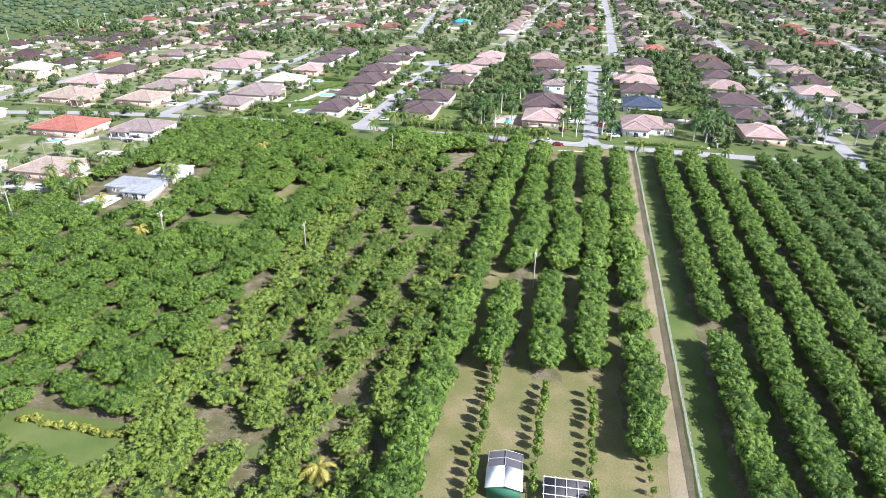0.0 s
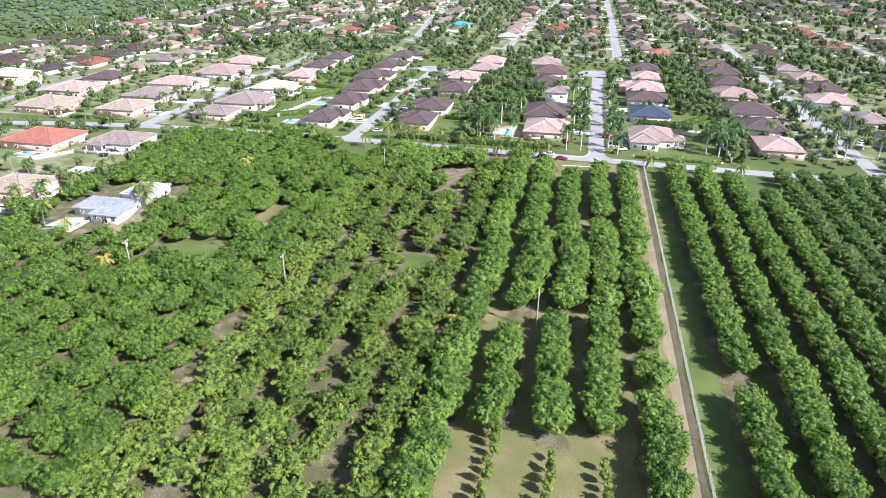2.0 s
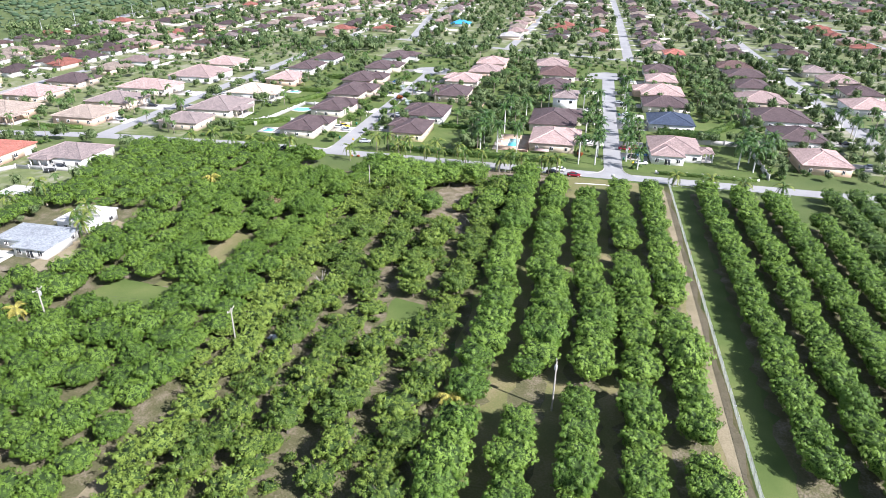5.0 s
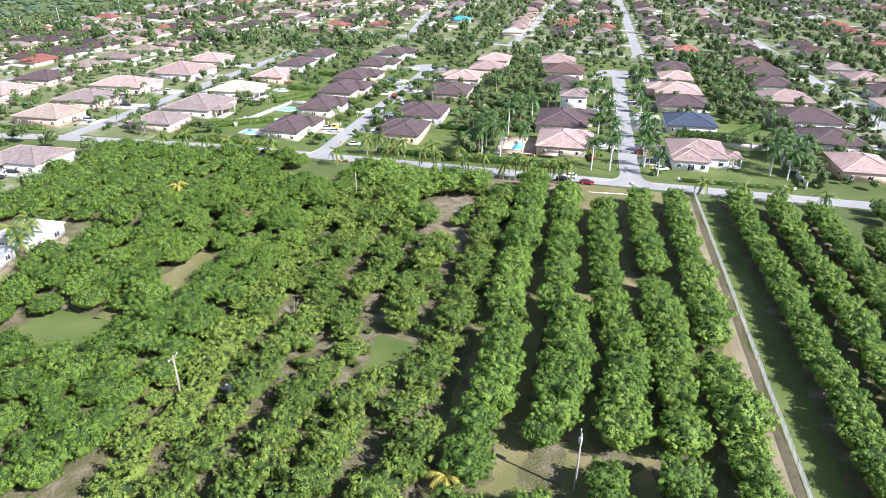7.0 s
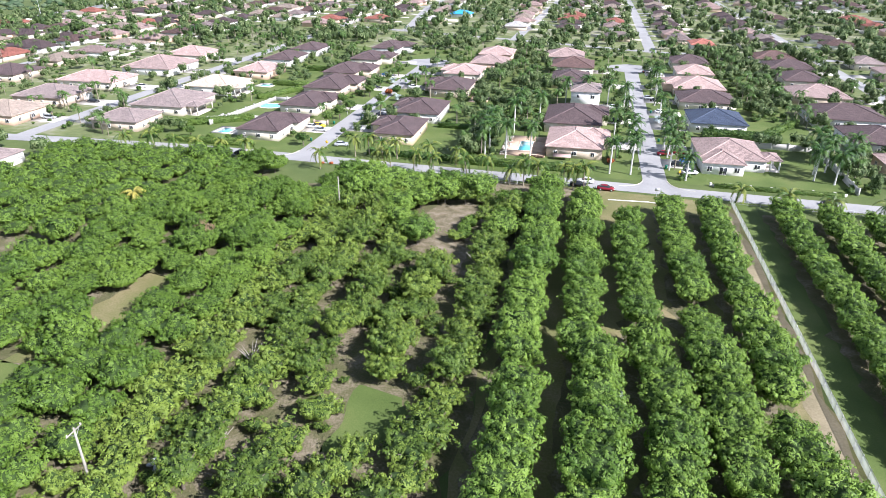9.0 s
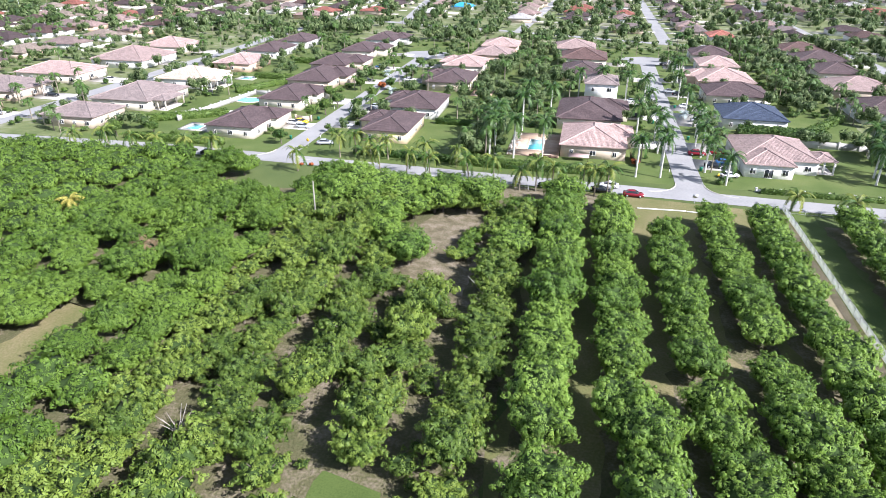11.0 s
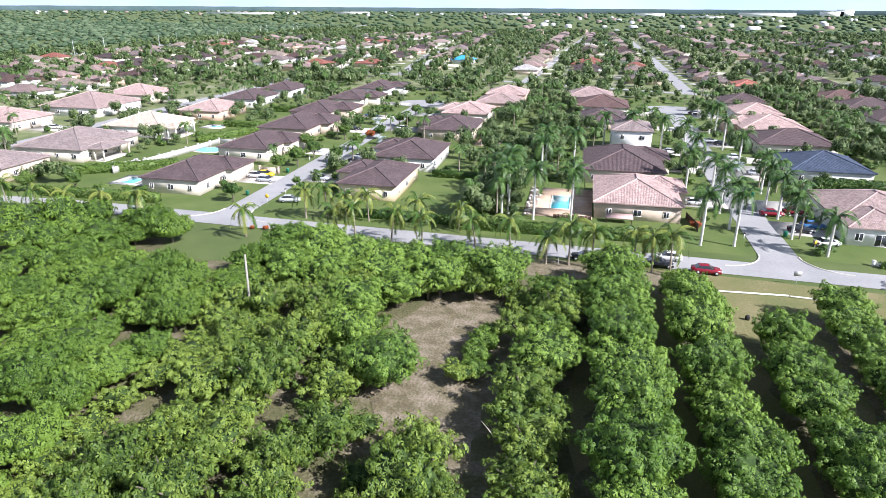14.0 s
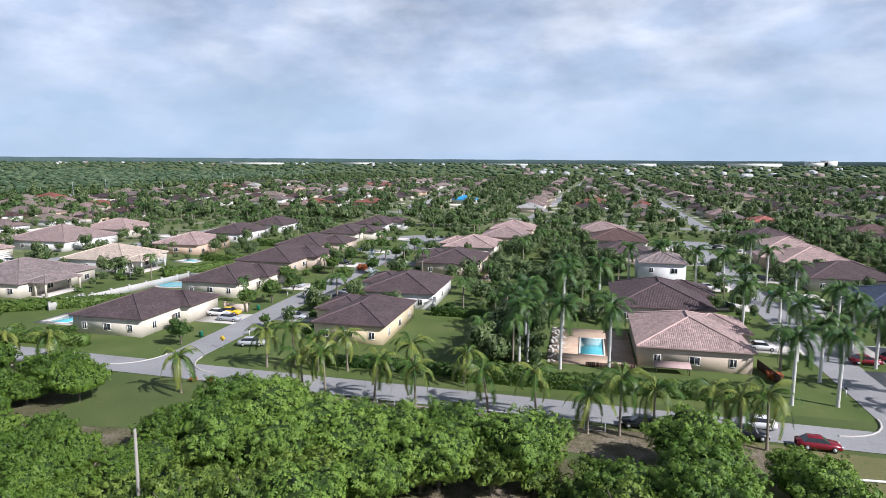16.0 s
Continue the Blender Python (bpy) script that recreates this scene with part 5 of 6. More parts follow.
for x, y, _ in rest_spots:
    w, d, h = rs.uniform(7, 9), rs.uniform(6, 8), 2.9
    v = [(x + a * w, y + b * d, 0) for a, b in ((-1, -1), (1, -1), (1, 1), (-1, 1))]
    v += [(p[0], p[1], h) for p in v] + [(x + a * (w + 0.6), y + b * (d + 0.6), h - 0.1) for a, b in ((-1, -1), (1, -1), (1, 1), (-1, 1))]
    n = len(v)
    v += [(x - 2, y, h + 2.6), (x + 2, y, h + 2.6)]
    g.add(v[:8], [(0, 1, 5, 4), (1, 2, 6, 5), (2, 3, 7, 6), (3, 0, 4, 7)], 4)
    g.add(v[8:], [(0, 1, 5, 4), (2, 3, 4, 5)])
    g.f.append(np.array([(1, 2, 5), (3, 0, 4)]) + g.n - 6)
MIXED_ROOF = material("mixed_roof_tile", (0.060, 0.048, 0.050), (0.29, 0.22, 0.20), 0.02, 2.0, 0.8, 0.0, island=1.6, place="world")
PALE_WALL = plain("pale_far_wall", (0.62, 0.58, 0.52), 0.85)
solid("far_suburb_houses", g, (MIXED_ROOF, PALE_WALL), "small hip-roofed houses at the suburb's far edge", "houses", kind="stuff")
FAR_BOX = [(x - 8, y - 8, x + 8, y + 8) for x, y, _ in far_spots + rest_spots]
grid = {}
for b in FAR_BOX + HOUSES:
    for i in range(int(b[0] // 40) , int(b[2] // 40) + 1):
        for j in range(int(b[1] // 40), int(b[3] // 40) + 1):
            grid.setdefault((i, j), []).append(b)
LANES = [(23, 495, 1500), (-292, 250, 1100), (110, 250, 1200), (207, 250, 1100), (-226, 520, 1100), (-390, 520, 900), (300, 280, 1000)]


def on_lane(x, y):
    if any(abs(x - a) < 5 and b < y < c for a, b, c in LANES):
        return True
    return abs(x - np.interp(y, [545, 700, 1300], [-138, -160, -185])) < 5 or abs(x - np.interp(y, [520, 700, 1200], [-60, -52, -30])) < 5 or abs(y - np.interp(x, [-190, -60, 22, 107, 300], [560, 520, 492, 486, 478])) < 5 or abs(y - 705) < 5


paving, walls = Geo(), Geo()
for n, (x, y, side) in enumerate(far_spots + rest_spots):
    street_side = -side
    paving.box(*sorted((x + street_side * 7.5, x + street_side * 15.5))[:1], y + 1.5, -0.05, max(x + street_side * 7.5, x + street_side * 15.5), y + 6.5, 0.115)
    if rs.random() < 0.6:
        a = x + side * rs.uniform(8.5, 10)
        paving.box(min(a, a + side * 5), y - rs.uniform(2, 5), -0.05, max(a, a + side * 5), y + rs.uniform(2, 5), 0.11)
    if rs.random() < 0.45:
        a = x + side * 17.0
        walls.box(a - 0.1, y - 12, -0.1, a + 0.1, y + 12, 1.7)
    if rs.random() < 0.45:
        walls.box(min(x - 4, x + side * 17), y + 12.2, -0.1, max(x - 4, x + side * 17), y + 12.4, 1.7)
solid("suburb_paving", paving, CONCRETE, "pale concrete drives and patios of distant houses", "paving", kind="stuff")
solid("suburb_walls", walls, PALE_WALL, "pale garden walls between distant houses", "walls", kind="stuff")
far_trees, far_palms = [], []
while len(far_trees) < 5000:
    x, y = rs.uniform(-480, 560), 470 + 800 * rs.random() ** 1.15
    if on_lane(x, y) or not clear_of(x, y, grid.get((int(x // 40), int(y // 40)), ()), -0.8):
        continue
    s = rs.uniform(0.6, 1.6)
    if rs.random() < 0.10 and len(far_palms) < 600:
        far_palms.append((int(rs.integers(4)), x, y, 0.0, rs.uniform(0, 6.28), 0.75 * s, 0.75 * s, 0.75 * s))
    else:
        far_trees.append((int(rs.integers(5)), x, y, 0.0, rs.uniform(0, 6.28), s, s, s * rs.uniform(1.0, 1.75)))
tagged(new("suburb_trees", rows_of(FAR_CROWNS, far_trees).mesh("suburb_trees", (YARD_LEAF, SHADE_CORE))), "mixed green trees among the distant houses", "trees", kind="stuff")
palm_stuff("suburb_palms", far_palms, "distant palms among the houses")

# woods and town out to the horizon
CLUMPS = []
for k in range(6):
    r_ = np.random.default_rng(200 + k)
    v, f = ICO0
    swell, _ = lumps(r_, 6, 0.6)
    CLUMPS.append((v * (0.75 + 0.4 * swell(v))[:, None] * (5.5, 5.5, 4.2) + (0, 0, 2.2), f))
woods = []
while len(woods) < 5800:
    y = 900 + 3900 * rs.random() ** 1.7
    x = rs.uniform(-1.05, 1.05) * (y + 500)
    if on_lane(x, y) and y < 1500:
        continue
    s = rs.uniform(0.6, 1.25) * (1 + (y - 900) / 2600)
    woods.append((int(rs.integers(6)), x, y, 0.0, rs.uniform(0, 6.28), s * 1.2, s * 1.2, 0.55 * s + rs.uniform(0, 0.35)))
for _ in range(7000):        # the wild woods beyond the highway
    y = rs.uniform(430, 1500)
    x = rs.uniform(-1200, -475 - (y - 430) * 0.03)
    s = rs.uniform(0.25, 0.75)
    woods.append((int(rs.integers(6)), x, y, 0.0, rs.uniform(0, 6.28), s * 1.2, s * 1.2, 0.8 * s))
# the woods' greyed blue-green carries painted-in haze of distance
tagged(new("distant_woods", rows_of(CLUMPS, woods).mesh("distant_woods", material("hazed_woods", (0.040, 0.074, 0.036), (0.098, 0.138, 0.074), 0.004, 0.08, 0.95, 0.0, island=0.7, place="world"))), "dark green distant woods reaching to the horizon", "woods", kind="stuff")
for name, mat, n, lo in (("distant_town", STUCCO, 70, 1500), ("distant_roofs", RIDGE, 110, 1150)):
    g = Geo()
    for _ in range(n):
        y = lo + 2400 * rs.random() ** 1.5
        x = rs.uniform(-0.12 if y < 2400 else -0.9, 0.95) * (y + 250)
        w, d, h = rs.uniform(9, 18), rs.uniform(8, 14), rs.uniform(2.8, 4.2) + (y - 900) * 0.0016
        g.add([(x - w / 2, y - d / 2, 0), (x + w / 2, y - d / 2, 0), (x + w / 2, y + d / 2, 0), (x - w / 2, y + d / 2, 0), (x - w / 2, y - d / 2, h), (x + w / 2, y - d / 2, h), (x + w / 2, y + d / 2, h), (x - w / 2, y + d / 2, h), (x - w / 4, y, h + 2), (x + w / 4, y, h + 2)],
              [(0, 1, 5, 4), (1, 2, 6, 5), (2, 3, 7, 6), (3, 0, 4, 7), (4, 5, 9, 8), (6, 7, 8, 9)])
    ob = solid(name, g, mat, "pale houses of a distant town among trees" if name == "distant_town" else "clay-coloured roofs of a distant town among trees", "houses", kind="stuff")
    ob.color = (0.60, 0.60, 0.60, 1) if name == "distant_town" else (0.30, 0.23, 0.21, 1)
for x, y, w, h in ((-1560, 2900, 300, 9), (-1180, 3300, 160, 10), (240, 3500, 130, 14), (780, 3600, 240, 18), (1120, 3800, 90, 26), (1180, 3800, 60, 34), (1700, 3700, 120, 24), (1760, 3720, 40, 36), (2150, 3650, 160, 16), (-420, 3400, 200, 9), (420, 3000, 120, 8)):
    solid("warehouse", Geo().box(x - w / 2, y, -0.1, x + w / 2, y + 60, h).box(x - w / 2 - 1, y - 1, h, x + w / 2 + 1, y + 61, h + 0.8), WHITE, "long white distant warehouse above the trees", "warehouse", "distant warehouses")
# tree line closing the view; distance haze is mixed into its blue-green colour
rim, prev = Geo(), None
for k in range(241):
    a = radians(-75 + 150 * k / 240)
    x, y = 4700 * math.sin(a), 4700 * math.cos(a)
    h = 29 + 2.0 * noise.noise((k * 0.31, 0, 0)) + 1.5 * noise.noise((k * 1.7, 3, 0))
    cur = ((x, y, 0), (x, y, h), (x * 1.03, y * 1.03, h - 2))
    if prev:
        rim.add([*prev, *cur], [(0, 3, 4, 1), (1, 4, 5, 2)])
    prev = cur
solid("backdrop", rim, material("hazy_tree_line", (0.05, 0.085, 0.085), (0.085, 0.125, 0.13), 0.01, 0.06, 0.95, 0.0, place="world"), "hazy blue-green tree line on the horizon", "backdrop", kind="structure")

# ---- fences, poles and wires ----
def mesh_fence():
    ob = thing("mesh_fence", 24.1, 0, 0, 0, "long pale woven mesh fence on thin posts beside the track", "fence")
    panel = Geo().box(-0.012, 0, 0.05, 0.012, 2.5, 1.38).mesh("panel", MESH_FENCE)
    post = Geo().tube([(0, 0, -0.1), (0, 0, 1.46)], [0.04, 0.04], 6).mesh("post", GALV)
    rail = Geo().tube([(0, 0, 1.4), (0, 2.52, 1.4)], [0.03, 0.03], 6).mesh("rail", GALV)
    for k in range(84):
        y = 45 + 2.52 * k
        part("panel", panel, None, ob, place=pose(0.03 * math.sin(k * 1.3), y, 0, 0, rng.uniform(-2, 2), 0))
        part("post", post, None, ob, place=pose(0.06, y, 0))
        part("rail", rail, None, ob, place=pose(0.02, y, 0))


mesh_fence()


def wire_fence(x0, y0, x1, y1, n, label):
    ob = thing("wire_fence", x0, y0, 0, math.degrees(math.atan2(y1 - y0, x1 - x0)), label, "fence")
    length = math.hypot(x1 - x0, y1 - y0)
    post = Geo().tube([(0, 0, -0.1), (0, 0, 1.3)], [0.045, 0.045], 6).mesh("post", GALV)
    for k in range(n + 1):
        part("post", post, None, ob, place=pose(length * k / n, 0, 0))
    for z in (0.25, 0.75, 1.27):
        part("rail", Geo().tube([(0, 0, z), (length, 0, z)], [0.022, 0.022], 5), GALV, ob)


wire_fence(-76, 258.4, -29, 256.2, 20, "galvanised chain fence with thin posts beside the road")
wire_fence(25, 254.4, 60, 253, 12, "galvanised chain fence with thin posts along the verge")


def power_pole(x, y, h, arm=True, can=False):
    ob = thing("utility_pole", x, y, 0, 0, "weathered grey wooden utility pole with a crossarm" if arm else "bare weathered grey wooden pole among trees", "utility pole", "utility poles")
    part("pole", Geo().tube([(0, 0, -0.2), (0.02, 0, h / 2), (0.06, 0, h)], [0.17, 0.15, 0.11], 9), WOOD_POLE, ob, smooth=True)
    if arm:
        part("crossarm", Geo().box(-0.06, -1.2, h - 0.55, 0.06, 1.2, h - 0.42), WOOD_POLE, ob)
        for s in (-1.05, 0.0, 1.05):
            part("insulator", Geo().tube([(0, s, h - 0.42), (0, s, h - 0.3), (0, s, h - 0.16)], [0.04, 0.08, 0.05], 8), WHITE, ob)
        for s in (-1, 1):
            part("brace", Geo().tube([(0.1, 0.02 * s, h - 1.2), (0.06, 0.7 * s, h - 0.55)], [0.025, 0.025], 5), GALV, ob)
    if can:
        part("transformer", Geo().tube([(0, 0.38, h - 2.0), (0, 0.38, h - 1.95), (0, 0.38, h - 1.05), (0, 0.38, h - 1.0)], [0.12, 0.26, 0.26, 0.12], 12), GALV, ob, "grey metal transformer can")


POLES = [(-160, 143.5, 9.4), (-107.5, 140, 9.4), (-66.6, 141.3, 9.5), (-6.2, 136.8, 10.2)]
for k, (x, y, h) in enumerate(POLES):
    power_pole(x, y, h, True, k in (1, 3))
power_pole(-67.1, 225.6, 9.8, False)
for (xa, ya, ha), (xb, yb, hb) in zip(POLES, POLES[1:]):
    for s in (-1.05, 0.0, 1.05):
        pts = [(xa + (xb - xa) * t, ya + s + (yb - ya) * t, ha - 0.16 + (hb - ha) * t - 4 * 0.75 * t * (1 - t)) for t in np.linspace(0, 1, 9)]
        solid("power_line", Geo().tube(pts, [0.009] * 9, 4, cap=False), DARK_METAL, "thin sagging overhead power line between two poles", "cable", "power lines")

# ---- sapling rows, shed and shade frame ----
SAPLING = [crown_mesh(crown_arrays(np.random.default_rng(300 + k), 0.75, 0.75, 0.85, 0.35, 80, 0.19, 5, 0.45, core=ICO0, thin=0.18, lump=9, lumpsize=0.4), GROVE) for k in range(4)]
SAPLING_TRUNK = Geo().tube([(0, 0, -0.05), (0.02, 0, 0.5), (0, 0.02, 1.0)], [0.05, 0.04, 0.02], 6).mesh("trunk", BARK)
for x, top, low in ((-10.3, 101, 66), (-0.9, 98, 66), (8.0, 97.5, 66), (16.8, 83, 68)):
    y = top
    while y > low:
        if not (-8.6 < x < -2 and 69 < y < 80) and not (0.2 < x < 8 and 66 < y < 76):
            ob = thing("sapling", x + rng.normal(scale=0.2), y, 0, rng.uniform(0, 360), "small young fruit tree planted in a mown row", "young tree", "saplings")
            s = rng.uniform(1.1, 1.8) * (0.62 if x > 16 else 1.0)
            ob.scale = (s * 0.9, s, s * rng.uniform(1.0, 1.35))
            part("trunk", SAPLING_TRUNK, None, ob)
            part("crown", SAPLING[rng.integers(4)], None, ob)
        y -= rng.uniform(1.9, 2.7)


def shed():
    ob = thing("shed", -5.4, 73.6, 0, 4, "small green shed with a white metal roof and netting bay", "shed")
    part("wall", Geo().box(-2.6, -3.0, -0.1, 2.6, 1.0, 2.2), SHED_WALL, ob, "green tarpaulin wall")
    roof = Geo()
    for s in (-1, 1):
        v = [(0, -3.2, 3.0), (0, 1.1, 3.0), (s * 2.85, 1.1, 2.25), (s * 2.85, -3.2, 2.25)]
        roof.add(v + [(a, b, c - 0.06) for a, b, c in v], [(0, 1, 2, 3), (7, 6, 5, 4), (0, 4, 5, 1), (1, 5, 6, 2), (2, 6, 7, 3), (3, 7, 4, 0)])
    part("roof", roof, SHED_ROOF, ob, "white sheet metal roof")
    part("gable", Geo().add([(-2.6, -3.01, 2.2), (2.6, -3.01, 2.2), (0, -3.01, 2.9)], [(0, 1, 2)]).add([(-2.6, 1.01, 2.2), (2.6, 1.01, 2.2), (0, 1.01, 2.9)], [(0, 1, 2)]), SHED_WALL, ob)
    for x in (-2.7, 0, 2.7):
        z = 3.0 if x == 0 else 2.3
        part("frame_tube", Geo().tube([(x, 1.1, z), (x, 4.4, z)], [0.05, 0.05], 6), GALV, ob)
        part("leg", Geo().tube([(x, 4.4, -0.05), (x, 4.4, z)], [0.05, 0.05], 6), GALV, ob)
    for y in (2.75, 4.4):
        part("frame_tube", Geo().tube([(-2.7, y, 2.3), (0, y, 3.0), (2.7, y, 2.3)], [0.05] * 3, 6), GALV, ob)
    part("netting", Geo().add([(-2.6, 1.2, 2.22), (0, 1.2, 2.92), (0, 4.3, 2.92), (-2.6, 4.3, 2.22), (2.6, 1.2, 2.22), (2.6, 4.3, 2.22)], [(0, 1, 2, 3), (1, 4, 5, 2)]), SHADE_NET, ob, "dark shade netting")


def shade_frame():
    ob = thing("shade_frame", 4.1, 72.0, 0, 3, "low white pipe frame over dark nursery netting", "shade frame")
    for k in range(5):
        x = -3.4 + 1.7 * k
        part("frame_tube", Geo().tube([(x, -2.6, 2.2), (x, 2.6, 2.2)], [0.06, 0.06], 6), WHITE, ob)
        for y in (-2.6, 2.6):
            part("leg", Geo().tube([(x, y, -0.05), (x, y, 2.45)], [0.05, 0.05], 6), WHITE, ob)
    for k in range(4):
        y = -2.6 + 1.73 * k
        part("frame_tube", Geo().tube([(-3.6, y, 2.26), (3.6, y, 2.26)], [0.06, 0.06], 6), WHITE, ob)
    part("netting", Geo().box(-3.35, -2.55, 2.08, 3.35, 2.55, 2.11), SHADE_NET, ob, "dark shade netting")


shed()
shade_frame()


def carport(x, y, turn, w, d, h, label):
    ob = thing("lean_to", x, y, 0, turn, label, "lean-to", "lean-tos")
    part("roof", Geo().add([(-w / 2, -d / 2, h), (w / 2, -d / 2, h), (w / 2, d / 2, h + 0.4), (-w / 2, d / 2, h + 0.4), (-w / 2, -d / 2, h + 0.06), (w / 2, -d / 2, h + 0.06), (w / 2, d / 2, h + 0.46), (-w / 2, d / 2, h + 0.46)],
                           [(3, 2, 1, 0), (4, 5, 6, 7), (0, 1, 5, 4), (1, 2, 6, 5), (2, 3, 7, 6), (3, 0, 4, 7)]), GALV, ob, "pale sheet metal roof")
    for sx in (-1, 1):
        for sy in (-1, 1):
            part("post", Geo().tube([(sx * (w / 2 - 0.2), sy * (d / 2 - 0.2), -0.05), (sx * (w / 2 - 0.2), sy * (d / 2 - 0.2), h + 0.2)], [0.06, 0.06], 6), GALV, ob)


carport(-6.6, 169.2, 8, 3.4, 5.2, 2.2, "pale metal lean-to roof between orchard trees")
carport(3.0, 153.2, -15, 1.8, 1.4, 1.8, "small pale metal lean-to under the trees")
carport(-152.0, 149.0, 8, 5.5, 4.0, 2.4, "white flat-roofed lean-to at the grove's edge")
solid("white_pipe", Geo().tube([(-5.6, 250.3, 0.18), (4.2, 250.9, 0.18)], [0.13, 0.13], 8), WHITE, "long white pipe lying on the dry verge", "pipe")

solid("white_pipe", Geo().tube([(4.4, 250.7, 0.18), (8.6, 250.5, 0.16)], [0.11, 0.11], 8), WHITE, "white pipe end lying on the dry verge", "pipe")
solid("black_sack", Geo().add(np.sign(ICO2[0]) * np.abs(ICO2[0]) ** 0.8 * (0.32, 0.28, 0.42) + (-3.3, 241.6, 0.36), ICO2[1]), RUBBER, "small black plastic sack standing on dry grass", "sack", smooth=True)

# bare branches in the thin grove
for x, y in ((-31.8, 206.8), (-39.3, 203.6), (-55.5, 152), (-47.0, 128), (-46.5, 182), (-60.0, 168)):
    ob = thing("bare_tree", x, y, 0, rng.uniform(0, 360), "half-dead fruit tree with bare grey branches", "fruit tree", "bare trees")
    part("trunk", Geo().tube([(0, 0, -0.1), (0, 0.05, 1.0)], [0.17, 0.13], 7), BARK, ob)
    for k in range(9):
        a, r = k * 0.7 + rng.uniform(-0.2, 0.2), rng.uniform(1.2, 2.3)
        h = rng.uniform(2.4, 3.8)
        part("branch", Geo().tube([(0, 0.05, 0.8), (0.4 * r * math.cos(a), 0.4 * r * math.sin(a), 0.55 * h), (r * math.cos(a + 0.2), r * math.sin(a + 0.2), h)], [0.09, 0.06, 0.02], 5), WOOD_POLE, ob)
for x, y, s in ((-88.4, 203.4, 1.2), (-61, 96, 0.7), (-103, 112, 0.8)):
    ob = thing("dead_bush", x, y, 0, 0, "brown withered bush among green trees", "bush", "withered bushes")
    a = crown_arrays(np.random.default_rng(int(-x)), 2.3, 2.3, 1.9, 0.3, 260, 0.26, 5, 0.4, thin=0.12)
    part("crown", mesh_of(a, BROWN_LEAF, "crown"), None, ob)
    part("trunk", Geo().tube([(0, 0, -0.1), (0, 0, 1.4)], [0.14, 0.1], 6), BARK, ob)
    ob.scale = (s, s, 1.5 * s if s > 1 else s)
for x, y, s in ((-4.6, 280.4, 1.0), (-85.5, 260.5, 0.5), (-83.0, 260.8, 0.55), (-93, 352, 1.4)):
    a = crown_arrays(np.random.default_rng(int(y)), 1.3, 1.1, 0.9, -0.05, 140, 0.24, 5, 0.3)
    ob = tagged(new("croton_bush", mesh_of(a, RED_LEAF, "croton_bush")), "rounded red-orange croton bush on a lawn", "bush", "croton bushes")
    ob.matrix_basis = pose(x, y, 0)
    ob.scale = (s, s, s)
# a row of yellow ornamental bushes at the south-west
for k in range(9):
    a = crown_arrays(np.random.default_rng(400 + k), 0.9, 0.8, 0.8, -0.02, 80, 0.25, 5, 0.4, core=ICO0)
    ob = tagged(new("yellow_bush", mesh_of(a, YELLOW_LEAF, "yellow_bush")), "small yellow-green ornamental bush in a row", "bush", "yellow bushes")
    ob.matrix_basis = pose(-89 + 2.4 * k, 69.9 + 0.4 * math.sin(k * 1.7), 0)
    ob.scale = (1.3, 1.2, 1.0 + 0.25 * math.sin(k * 2.3))

# ---- pools, walls and driveways ----
def pool(x0, y0, x1, y1, dx0, dy0, dx1, dy1, deck, label):
    ob = thing("swimming_pool", (x0 + x1) / 2, (y0 + y1) / 2, 0, 0, label, "swimming pool", "swimming pools")
    cx, cy = (x0 + x1) / 2, (y0 + y1) / 2
    a, b, c, d = x0 - cx, y0 - cy, x1 - cx, y1 - cy
    e, f, g_, h = dx0 - cx, dy0 - cy, dx1 - cx, dy1 - cy
    g = Geo()
    for p in ((e, f, g_, b - 0.3), (e, d + 0.3, g_, h), (e, b - 0.3, a - 0.3, d + 0.3), (c + 0.3, b - 0.3, g_, d + 0.3)):
        if p[2] - p[0] > 0.05 and p[3] - p[1] > 0.05:
            g.box(p[0], p[1], -0.05, p[2], p[3], 0.14)
    part("deck", g, deck, ob)
    for p in ((a - 0.3, b - 0.3, c + 0.3, b), (a - 0.3, d, c + 0.3, d + 0.3), (a - 0.3, b, a, d), (c, b, c + 0.3, d)):
        part("coping", Geo().box(p[0], p[1], -0.05, p[2], p[3], 0.19), COPING, ob)
    part("water", Geo().box(a, b, -0.05, c, d, 0.10), WATER, ob, "clear turquoise pool water")


pool(-32.1, 286.6, -28.4, 296.3, -37.3, 281.0, -23.7, 302.5, PAVER, "rectangular turquoise swimming pool in a paved patio")
pool(-132.2, 283.4, -127.8, 288.6, -134.0, 282.2, -122.0, 290.4, CONCRETE, "small rectangular swimming pool behind a house")
pool(-148.5, 160.5, -143.2, 164.2, -151, 158, -140.5, 167.8, COPING, "turquoise swimming pool beside the farmhouse")
pool(-212, 215.5, -206, 218.8, -214, 213, -199.5, 220.5, CONCRETE, "swimming pool behind the red-roofed house")
pool(-57, 348, -52.5, 354, -58.5, 346, -51, 356, PAVER, "small turquoise swimming pool among trees")
pool(-152.5, 353.5, -147.5, 357.5, -154, 352, -146, 359, CONCRETE, "swimming pool beside a covered patio")
pool(-136, 350, -131.5, 355, -137.5, 348.5, -128, 356, CONCRETE, "swimming pool behind a house")


